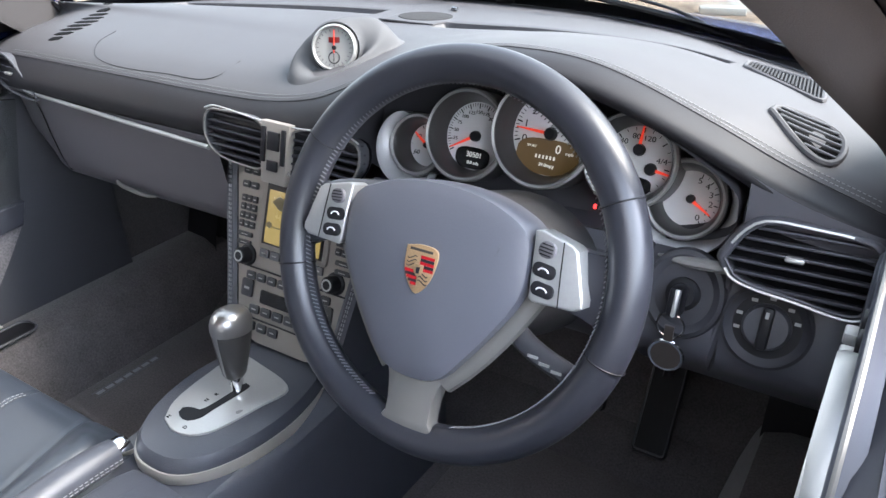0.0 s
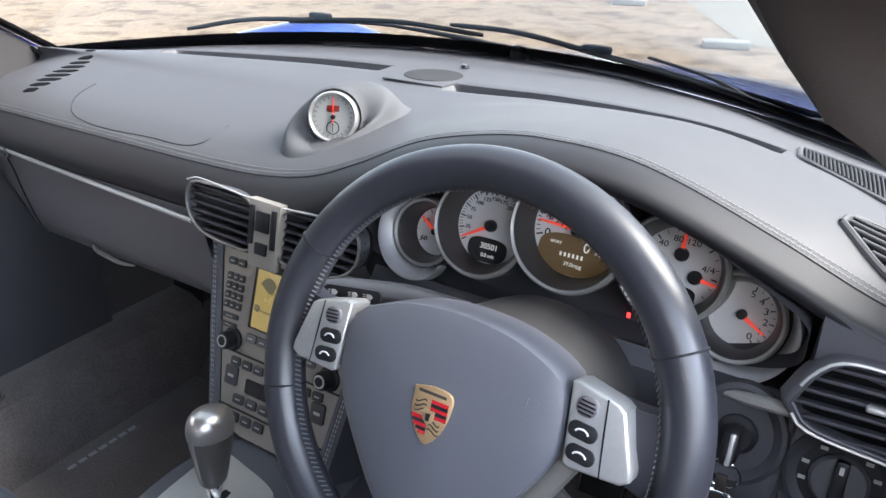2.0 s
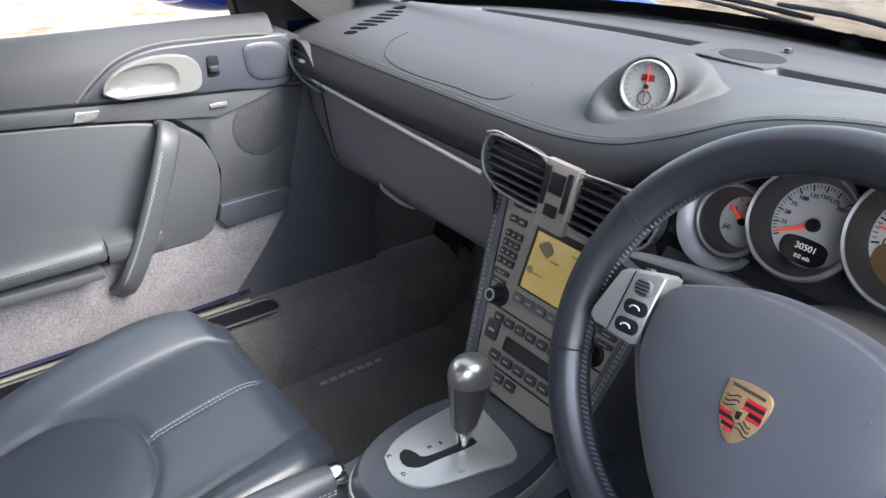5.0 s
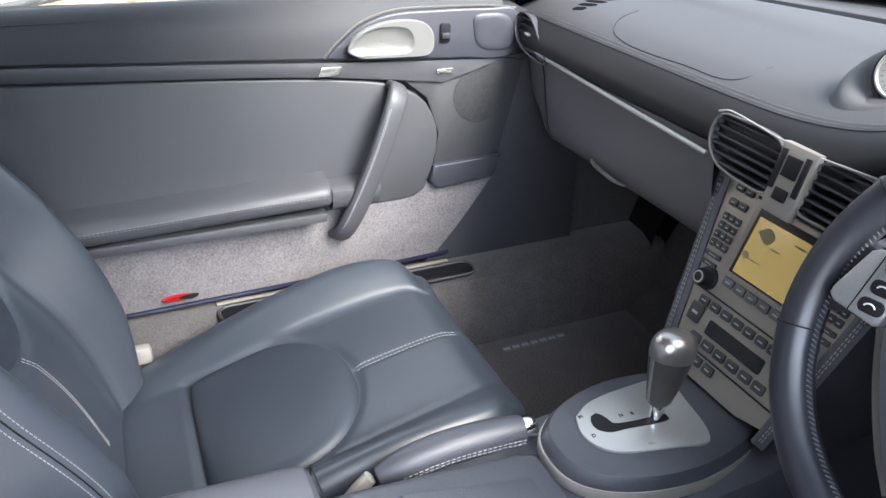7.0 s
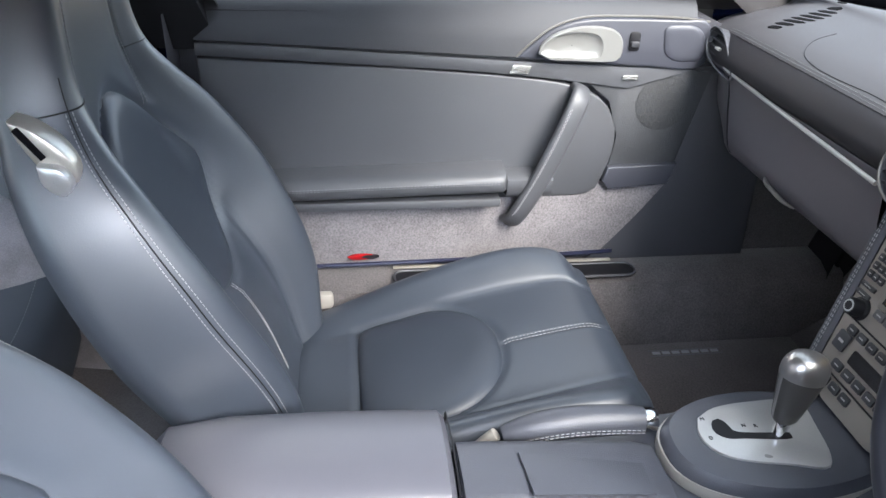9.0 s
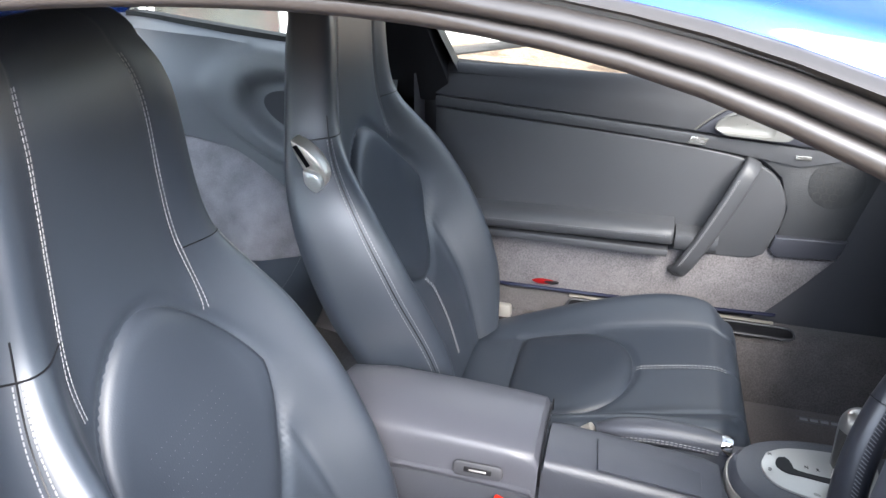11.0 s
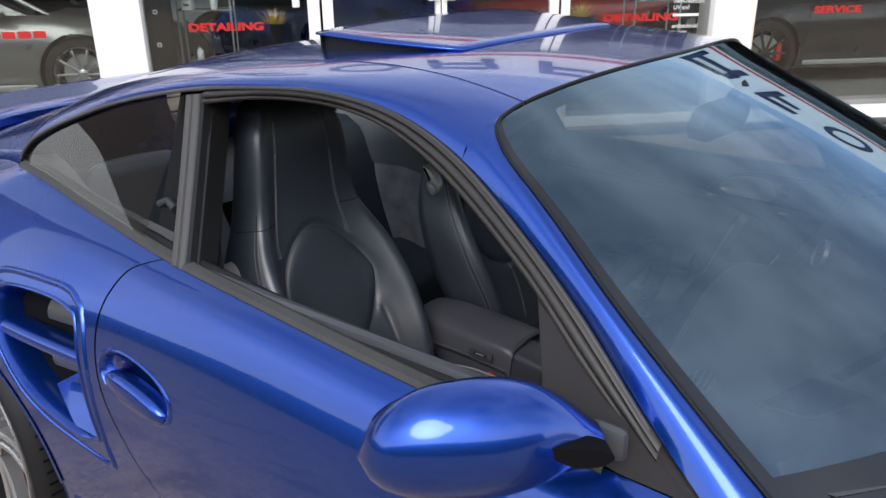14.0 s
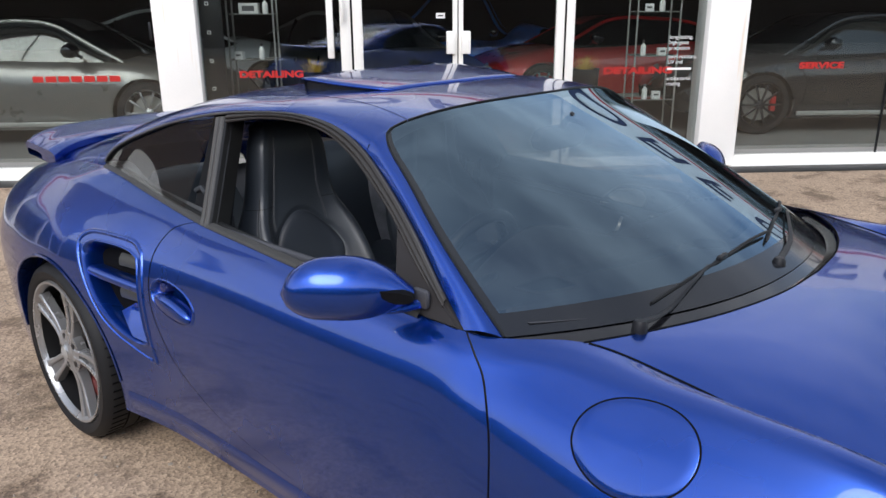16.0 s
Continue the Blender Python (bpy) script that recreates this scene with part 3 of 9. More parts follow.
U_ALL = sorted({round(math.copysign(1 - (1 - abs(k)) ** 1.6, k), 5) for k in spread(-1, 1, 41)})
roof_bm = grid([roof_row(y, U_ALL) for y in spread(-.74, HEADER, 36)])
part("roof", roof_bm, M["paint"], car)
rear_ys = spread(-1.40, -1.10, 8)[:-1] + spread(-1.10, -.98, 14)[:-1] + spread(-.98, -.74, 9)
U_SIDE = [u for u in U_ALL if u >= .70]
U_SIDE = [.70] + U_SIDE
for sgn in (1, -1):
    b = grid([roof_row(y, U_SIDE) for y in rear_ys])
    part("rear_pillar", mirror_x(b) if sgn < 0 else b, M["paint"], car)
part("rear_window", grid([roof_row(y, spread(-.70, .70, 21)) for y in rear_ys]), M["glass_rear"], car, "dark tinted rear window").visible_shadow = False
part("rear_deck", grid([roof_row(y, U_ALL) for y in spread(-2.15, -1.40, 18)]), M["paint"], car)
# tail panel
tail_top = roof_row(-2.15, U_ALL)
part("tail_panel", grid([tail_top, [(x * 1.25, -2.24, .66) for x, y, z in tail_top], [(x * 1.45, -2.25, .45) for x, y, z in tail_top], [(x * 1.4, -2.18, .22) for x, y, z in tail_top]]), M["paint"], car)

# windscreen: glass with a dark printed border
def screen_row(k, n, us):
    w_, w0 = screen_edge(n)[k], screen_edge(n)[0]
    t = k / (n - 1)
    c_ = cr([(0, .405, 1.290), (0, .70, 1.165), (0, .97, 1.035), (0, 1.20, .915)], n)[k]
    out = []
    for u in us:
        y, z = c_.y + (w_.y - c_.y) * abs(u) ** 2.2, c_.z + (w_.z - c_.z) * abs(u) ** 2.2
        h = Vector(roof_row(HEADER, [u * w0.x / interp(EDGE, HEADER)[0]])[0])
        f = max(0, 1 - t / .35) ** 2
        out.append((w_.x * u, y + (h.y - y) * f, z + (h.z - z) * f))
    return out


# lower edge of the rubber round the door window
INNER = [(-.36, .600, 1.193), (-.195, .588, 1.218), (-.008, .588, 1.226), (.136, .601, 1.211), (.26, .626, 1.172), (.347, .65, 1.132), (.43, .675, 1.087), (.498, .697, 1.047), (.60, .735, .975), (.72, .768, .90)]
# windscreen pillars
NP = 22
for sgn in (1, -1):
    W_ = [Vector(screen_row(k, NP, [1.0])[0]) for k in range(NP)]
    rows, inner = [], []
    for k in range(NP):
        y = HEADER + (.79 - HEADER) * k / (NP - 1)
        xb, zb = interp(EDGE, y)
        b_, w_ = Vector((xb, y, zb)), W_[k]
        out_dir = Vector((.6, .3, .75)).normalized()
        rows.append([w_.lerp(b_, t) + out_dir * .011 * math.sin(math.pi * t) for t in spread(0, 1, 7)])
        deep = min(1, .72 + .11 * k)
        xi, zi = interp(INNER, y)
        i_ = Vector((xi, y, zi))
        inner.append([w_ + Vector((-.006, -.004, -.004)), w_ + Vector((-.020, -.010, -.050 * deep)), w_ + Vector((-.029, -.010, -.100 * deep)), w_ + Vector((-.024, -.022, -.092 * deep)),
                      i_ + Vector((-.040, -.010, .006)), i_ + Vector((-.035, -.005, .003)), i_ + Vector((-.030, 0, .002))])
    # the pillar grows out of the roof's corner without a step
    corner = [Vector(p) for p in roof_row(HEADER, spread(screen_edge(2)[0].x / interp(EDGE, HEADER)[0], 1, 7))]
    delta = [c - p for c, p in zip(corner, rows[0])]
    for k in range(9):
        rows[k] = [p + d_ * (1 - k / 9) ** 2 for p, d_ in zip(rows[k], delta)]
    ob = grid(rows)
    part("windscreen_pillar", mirror_x(ob) if sgn < 0 else ob, M["paint"], car)
    ob = grid([cr(r, 20) for r in inner])
    part("pillar_trim", mirror_x(ob) if sgn < 0 else ob, M["pillar_dark"], car, "dark grey inner windscreen pillar trim")

NS = 30


def screen_at(k, u, lift=0.0):
    i = min(int(k), NS - 2)
    p = Vector(screen_row(i, NS, [u])[0]).lerp(Vector(screen_row(i + 1, NS, [u])[0]), k - i)
    return p + Vector((.15 * u, .42, .9)) * lift


def half_screen(k):
    """How far the glass reaches across at a row: its upper corners are rounded."""
    return .995 if k >= 2.6 else .895 + .10 * math.sqrt(max(0, 1 - (1 - k / 2.6) ** 2))


KS = [.01, .05, .12, .22, .36, .55, .8, 1.1, 1.5, 2.0, 2.6, 3.4, 4.2] + spread(5, NS - 1, 25)
TOP_K, FOOT_K = .55, 26.4
clear_rows = [k for k in KS if TOP_K <= k < FOOT_K] + [FOOT_K]
part("windscreen", grid([[screen_at(k, u) for u in spread(-half_screen(k) + .020, half_screen(k) - .020, 25)] for k in clear_rows]), M["glass"], car, "clear curved windscreen").visible_shadow = False
border = []
for sgn in (1, -1):
    border.append(grid([[screen_at(k, sgn * u) for u in spread(half_screen(k) - .020, half_screen(k), 4)] for k in clear_rows]))
border.append(grid([[screen_at(k, u) for u in spread(-half_screen(k), half_screen(k), 31)] for k in KS if k <= TOP_K]))
border.append(grid([[screen_at(k, u) for u in spread(-half_screen(k), half_screen(k), 31)] for k in [FOOT_K] + [q for q in KS if q > FOOT_K]]))
part("screen_border", merge(*border), M["frit"], car, "dark printed windscreen border")
for sgn in (1, -1):
    # sheet metal rounds off the upper corners of the glass
    b = grid([[screen_at(k, sgn * u) for u in spread(half_screen(k), 1.0, 6)] for k in [0] + [q for q in KS if q <= 6]])
    part("corner_fillet", b, M["paint"], car)
    seal_line = [screen_at(k, sgn * (half_screen(k) + .002), .0015) for k in KS]
    part("corner_seal", tube(seal_line, .0030, 6), M["seal"], car, "thin black windscreen seal")
part("header_seal", tube([screen_at(.01, u, .0015) for u in spread(-.895, .895, 31)], .0030, 6), M["seal"], car, "thin black windscreen seal")
# cowl between glass and bonnet
HOOD_BACK = [(0, 1.255, .918), (.2, 1.24, .917), (.4, 1.185, .912), (.56, 1.105, .903), (.682, 1.022, .893)]


def hood_back(u, n=41):
    c = cr(HOOD_BACK, n)
    p = c[round(abs(u) * (n - 1))]
    return Vector((math.copysign(p.x, u) if u else 0, p.y, p.z))


us = spread(-1, 1, 41)
foot = screen_row(NS - 1, NS, us)
part("cowl_panel", grid([[Vector(p) + Vector((0, 0, -.004)) for p in foot], [Vector(p).lerp(hood_back(u), .5) + Vector((0, 0, -.018)) for p, u in zip(foot, us)],
                         [hood_back(u) + Vector((0, -.006, -.012)) for u in us]]), M["gloss_black"], car, "black scuttle panel below the windscreen")
# bonnet
def hood_row(t, us):
    row = []
    for u in us:
        b_ = hood_back(u)
        r = b_.x / .682

        def surface(tt):
            y = b_.y + (2.10 - b_.y) * tt
            xe, ze = interp(TOP, 1.022 + (2.10 - 1.022) * tt)
            zc = interp([(1.0, .925), (1.255, .918), (1.5, .872), (1.8, .76), (2.1, .56)], y)[0]
            return Vector(((xe - .004) * r, y, zc + (ze - zc) * abs(r) ** 2.5))
        p = surface(t)
        p.z += (b_.z - surface(0).z) * (1 - t) ** 8
        row.append(p)
    return row


part("bonnet", grid([hood_row(t, us) for t in spread(0, 1, 30)]), M["paint"], car, "blue front bonnet")
nose = hood_row(1, us)
part("nose", grid([nose, [(x * 1.35, 2.17, .45) for x, y, z in nose], [(x * 1.4, 2.16, .3) for x, y, z in nose], [(x * 1.3, 2.08, .16) for x, y, z in nose]]), M["paint"], car)
# floor pan
part("underbody", grid([[(sx * min(interp(WIDE, y)[0] - .09, .62 if min(abs(y - a[0]) for a in AXLES) < .4 else 2), y, .17) for sx in (-1, 1)] for y in spread(-2.1, 2.1, 30)]), M["black"], car, thick=.02)

# side window frames: seal band, pillar, belt rubber
for sgn in (1, -1):
    rows = []
    for y in spread(-.36, .72, 34):
        xo, zo = interp(EDGE, y + .0)
        xi, zi = interp(INNER, y)
        o, i_ = Vector((xo, y, zo)), Vector((xi, y, zi))
        ridges = ((0, .002), (.06, .009), (.20, .011), (.27, .003), (.33, .009), (.48, .0125), (.62, .010), (.69, .002), (.76, .007), (.90, .006), (1, 0))
        rows.append([o.lerp(i_, t) + Vector((d, 0, .2 * d)) for t, d in ridges] + [i_ + Vector((-.030, 0, .004)), o + Vector((-.045, 0, .0))])
    b = grid(rows)
    rows = []
    for y in spread(-1.058, -1.0, 9)[:-1] + spread(-1.0, -.36, 24):
        xo, zo = interp(EDGE, y)
        o = Vector((xo, y, zo))
        d = .007
        rows.append([o + Vector((.002, 0, 0)), o + Vector((.008, 0, -.3 * d)), o + Vector((.006 + .2 * d, 0, -.8 * d)), o + Vector((.4 * d, 0, -d)), o + Vector((-.02, 0, -d))])
    b = merge(b, grid(rows))
    part("window_seal", mirror_x(b) if sgn < 0 else b, M["seal_worn"], car, "weathered dark rubber window surround", sharp=70)
    line = [Vector((interp(EDGE, y)[0] + .007, y, interp(EDGE, y)[1] - .004)) for y in spread(-1.06, -1.0, 9)[:-1] + spread(-1.0, .70, 86)]
    b = tube(line, .0042, 8)
    part("surround_strip", mirror_x(b) if sgn < 0 else b, M["satin_pillar"], car, "satin grey strip round the side windows")
    # pillar behind the door: two satin strips with dark joints, then a black channel
    def pillar_row(t, cols):
        row = []
        for y0, y1, off in cols:
            y = y0 + (y1 - y0) * (1 - t)
            lo, hi = interp(TOP, y), interp(EDGE, y)
            row.append((lo[0] + (hi[0] - lo[0]) * t + off, y, lo[1] + (hi[1] - lo[1] - .012) * t - .002))
        return row
    strips = (("pillar_channel", ((-.44, -.322, -.03), (-.438, -.320, .002), (-.434, -.316, .004), (-.385, -.267, .004), (-.378, -.260, .001), (-.376, -.258, -.014), (-.371, -.253, -.016), (-.370, -.252, -.06)), "seal", "black pillar between the side windows"),
              ("pillar_strip", ((-.433, -.315, .003), (-.431, -.313, .009), (-.424, -.306, .011), (-.413, -.295, .010), (-.411, -.293, .003)), "satin_pillar", "satin grey pillar strip"),
              ("pillar_strip", ((-.408, -.290, .003), (-.406, -.288, .009), (-.398, -.280, .011), (-.389, -.271, .008), (-.387, -.269, .002)), "satin_pillar", "satin grey pillar strip"))
    for nm, cols, mt, lab in strips:
        b = grid([pillar_row(t, cols) for t in spread(0, 1, 12)])
        part(nm, mirror_x(b) if sgn < 0 else b, M[mt], car, lab)
    # waist strip: weathered outer lip, black slot, inner lip
    outer, slot_ = [], []
    for y in spread(-1.055, .66, 50):
        x, z = interp(TOP, y)
        outer.append([(x + .007, y, z - .008), (x + .009, y, z - .001), (x + .004, y, z + .007), (x - .010, y, z + .012), (x - .016, y, z + .010), (x - .017, y, z - .004)])
        slot_.append([(x - .016, y, z + .002), (x - .020, y, z + .003), (x - .024, y, z + .010), (x - .030, y, z + .013), (x - .036, y, z + .011), (x - .040, y, z - .03)])
    b = grid(outer)
    part("belt_rubber", mirror_x(b) if sgn < 0 else b, M["belt_grey"], car, "weathered grey rubber waist strip")
    b = grid(slot_)
    part("belt_slot", mirror_x(b) if sgn < 0 else b, M["seal"], car, "black inner window slot")
    # quarter glass
    rows = []
    for y in spread(-1.054, -1.0, 8)[:-1] + spread(-1.0, -.44, 20):
        lo, hi = interp(TOP, y), interp(EDGE, y)
        rows.append([(lo[0] - .003 + (hi[0] - lo[0]) * t, y, lo[1] + .006 + (hi[1] - lo[1] - .010) * t) for t in spread(0, 1, 6)])
    b = grid(rows)
    part("quarter_window", mirror_x(b) if sgn < 0 else b, M["glass_rear"], car, "tinted rear side window").visible_shadow = False
    if sgn < 0:
        # assumed closed pane, added with a tint that dims the bright view outside
        rows = []
        for y in spread(-.37, .70, 40):
            lo, hi = interp(TOP, y), interp(EDGE, y)
            rows.append([(-(lo[0] - .018 + (hi[0] - lo[0] + .008) * t), y, lo[1] + (hi[1] - lo[1] - .012) * t) for t in spread(0, 1, 8)])
        part("side_window", grid(rows), M["glass_side"], car, "added closed passenger window, tinted to dim the view").visible_shadow = False
    # triangular mirror panel
    b = bmesh.new()
    o = [Vector((.695, .500, 1.050)), Vector((.789, .79, .882)), Vector((.780, .68, .884)), Vector((.772, .565, .888))]
    f1 = [b.verts.new(p + Vector((.004, 0, 0))) for p in o]
    f2 = [b.verts.new(p + Vector((-.035, 0, 0))) for p in o]
    b.faces.new(f1)
    b.faces.new(f2[::-1])
    for i in range(4):
        b.faces.new((f1[i], f2[i], f2[(i + 1) % 4], f1[(i + 1) % 4]))
    bmesh.ops.bevel(b, geom=b.edges[:], offset=.006, segments=2, affect="EDGES")
    part("mirror_panel", mirror_x(b) if sgn < 0 else b, M["pillar_dark"], car, "dark plastic mirror corner panel")

# inner roof lining
lining = grid([[Vector(p) * 1 + Vector((-.035 * (1 if p[0] > 0 else -1) * min(abs(p[0]) * 3, 1), 0, -.022)) for p in roof_row(y, spread(-.95, .95, 25))] for y in spread(-.9, .33, 20)])
part("roof_lining", lining, M["headliner"], car, "dark grey fabric roof lining")
# tilted sunroof panel, raised at its rear edge, and its dark opening
hatch = []
for t, y in zip(spread(0, 1, 12), spread(-.245, .06, 12)):
    row = []
    for u in spread(-1, 1, 21):
        xb = interp(EDGE, y)[0]
        p = Vector(roof_row(y, [u * (.385 - .07 * t ** 3) / xb])[0])
        row.append(p + Vector((0, 0, .004 + .036 * (1 - t) ** 1.05)))
    hatch.append(row)
part("sunroof_panel", grid(hatch), M["paint"], car, "blue sunroof panel tilted open", thick=.005)
# black sheets stand in for the shade in the gap under the raised panel
skirt = []
for e_ in (-1, 1):
    rim_ = [r[-1 if e_ > 0 else 0] + Vector((-e_ * .012, 0, -.004)) for r in hatch]
    skirt.append(grid([[p, Vector((p.x, p.y, Vector(roof_row(p.y, [p.x / interp(EDGE, p.y)[0]])[0]).z))] for p in rim_]))
rim_ = [p + Vector((0, .012, -.004)) for p in hatch[0]]
skirt.append(grid([[p, Vector((p.x * .98, p.y, Vector(roof_row(p.y, [p.x / interp(EDGE, p.y)[0]])[0]).z))] for p in rim_]))
part("sunroof_shade", merge(*skirt), M["black"], car, "black sheets for the shade below the tilted sunroof", smooth=False)
part("sunroof_well", grid([[Vector(roof_row(y, [u * .30 / interp(EDGE, y)[0]])[0]) + Vector((0, 0, .002)) for u in spread(-1, 1, 21)] for y in spread(-.24, .04, 10)]), M["gap_black"], car)

def wheel_parts(sgn, face_x, yc, zc, tyre_r=.345, rim_r=.272, width=.28):
    """A ten-spoke alloy wheel, its hub axis along x."""
    hub = thing("wheel", "silver five twin-spoke alloy wheel with a low-profile tyre", "")
    hub.parent = car
    mt = pose(sgn * face_x, yc, zc, 0, 0, 0) @ Matrix(((0, 0, sgn, 0), (0, 1, 0, 0), (1, 0, 0, 0), (0, 0, 0, 1)))
    hub.matrix_local = mt
    tp = [(rim_r, -.02), (rim_r + .008, -.004), (rim_r + .02, .004), (tyre_r - .03, .006), (tyre_r - .012, -.006), (tyre_r - .002, -.03), (tyre_r, -.06), (tyre_r, -width + .06), (tyre_r - .012, -width), (rim_r, -width)]
    part("tyre", lathe(tp, 64), M["rubber"], hub, "low-profile black tyre")
    grooves = [lathe([(tyre_r + .0012, -h), (tyre_r + .0012, -h - .008)], 64) for h in (.075, .125, .175)]
    for k in range(66):
        grooves.append(box(.0016, .0055, .055, (tyre_r + .0004, 0, -.045), m=Matrix.Rotation(2 * math.pi * k / 66, 4, "Z")))
    part("tread_groove", merge(*grooves), M["gap_black"], hub, smooth=False)
    part("sidewall_ring", lathe([(tyre_r - .034, .0065), (tyre_r - .031, .0072), (tyre_r - .028, .0058)], 64), M["rubber"], hub)
    part("barrel", lathe([(rim_r - .004, -.20), (rim_r - .014, -.05), (rim_r - .010, -.014)], 64), M["wheel_dark"], hub, "dark inner barrel")
    part("rim", lathe([(rim_r - .016, -.018), (rim_r - .012, -.006), (rim_r - .004, .003), (rim_r + .003, .003), (rim_r + .006, -.010)], 64), M["wheel_silver"], hub, "polished rim lip")
    part("brake_disc", lathe([(.06, -.10), (.172, -.10), (.172, -.12), (.06, -.12)], 40), M["plate_dull"], hub)
    part("caliper", box(.075, .20, .06, (-.14, .03, -.085), .014), M["caliper_red"], hub, "dark red brake caliper")
    for k in range(5):
        a = radians(72 * k + 18)
        sp = []
        for s2 in (-1, 1):
            pts = cr([(.045, s2 * .014, -.010), (.12, s2 * .0185, -.018), (.19, s2 * .026, -.014), (rim_r - .006, s2 * .036, -.005)], 10)
            wd = [.0150, .0115, .0100, .0095, .0095, .0098, .0104, .0112, .0130, .0175]
            rows = []
            for p, w in zip(pts, wd):
                rows.append([(p.x, p.y - w, p.z - .035), (p.x, p.y - w, p.z - .004), (p.x, p.y - w * .6, p.z), (p.x, p.y + w * .6, p.z), (p.x, p.y + w, p.z - .004), (p.x, p.y + w, p.z - .035)])
            sp.append(grid(rows))
        b = merge(*sp)
        b.transform(Matrix.Rotation(a, 4, "Z"))
        spoke = part("spoke", b, M["wheel_silver"], hub)
        # recessed web between the twin blades, open as a slot near the hub
        b = grid([[(x, -w, z), (x, 0, z - .004), (x, w, z)] for x, w, z in ((.115, .016, -.030), (.15, .020, -.026), (.19, .025, -.022), (.225, .030, -.016), (rim_r - .012, .034, -.012))])
        b.transform(Matrix.Rotation(a, 4, "Z"))
        part("spoke_web", b, M["wheel_shaded"], spoke)
        b = lathe([(0, .0006), (.0125, .0006), (.0135, -.004), (.0135, -.02)], 18, Matrix.Translation((.060 * math.cos(a + .63), .060 * math.sin(a + .63), -.0125)))
        part("wheel_bolt", b, M["black"], hub)
    part("hub", lathe([(0, .004), (.024, .003), (.03, -.002), (.05, -.012), (.085, -.016), (.085, -.05)], 32), M["wheel_silver"], hub)
    part("hub_cap", lathe([(0, .0075), (.02, .006), (.026, .002)], 24), M["silver"], hub, "small crest hub cap")
    return hub


M["caliper_red"] = material("dull_red_caliper", (0.10, 0.012, 0.010), 0.4, mottle=0.1)
# wheel silver with the shade of the spoke recess put into its colour
M["wheel_shaded"] = material("shaded_wheel_silver", (0.16, 0.16, 0.165), 0.34, 0.5, mottle=0.06)
M["wheel_dark"] = material("dark_wheel", (0.03, 0.03, 0.032), 0.3, 0.6, mottle=0.05)
M["wheel_silver"] = material("wheel_silver", (0.33, 0.33, 0.335), 0.28, 0.65, mottle=0.06, grain=.04, scale=300)
for sgn in (1, -1):
    wheel_parts(sgn, .958, -1.03, .312)
    wheel_parts(sgn, .90, 1.32, .31)
    for yc, zc, r in AXLES:
        rows = []
        for k in range(25):
            a = math.pi * k / 24 * 1.12 - .19
            rows.append([(sgn * x, yc - (r + .004) * math.cos(a), zc + (r + .004) * math.sin(a)) for x in (.90, .60)])
        part("wheel_housing", grid(rows), M["black"], car)

# ---------------- outer details ----------------
def on_flank(y, z, off=0.0):
    """A place on the driver's flank with its outward direction."""
    x = flank_x(y, z)
    a = Vector((flank_x(y + .01, z) - flank_x(y - .01, z), .02, 0))
    b = Vector((flank_x(y, z + .01) - flank_x(y, z - .01), 0, .02))
    nn = a.cross(b).normalized()
    if nn.x < 0:
        nn = -nn
    return Vector((x, y, z)) + nn * off, nn


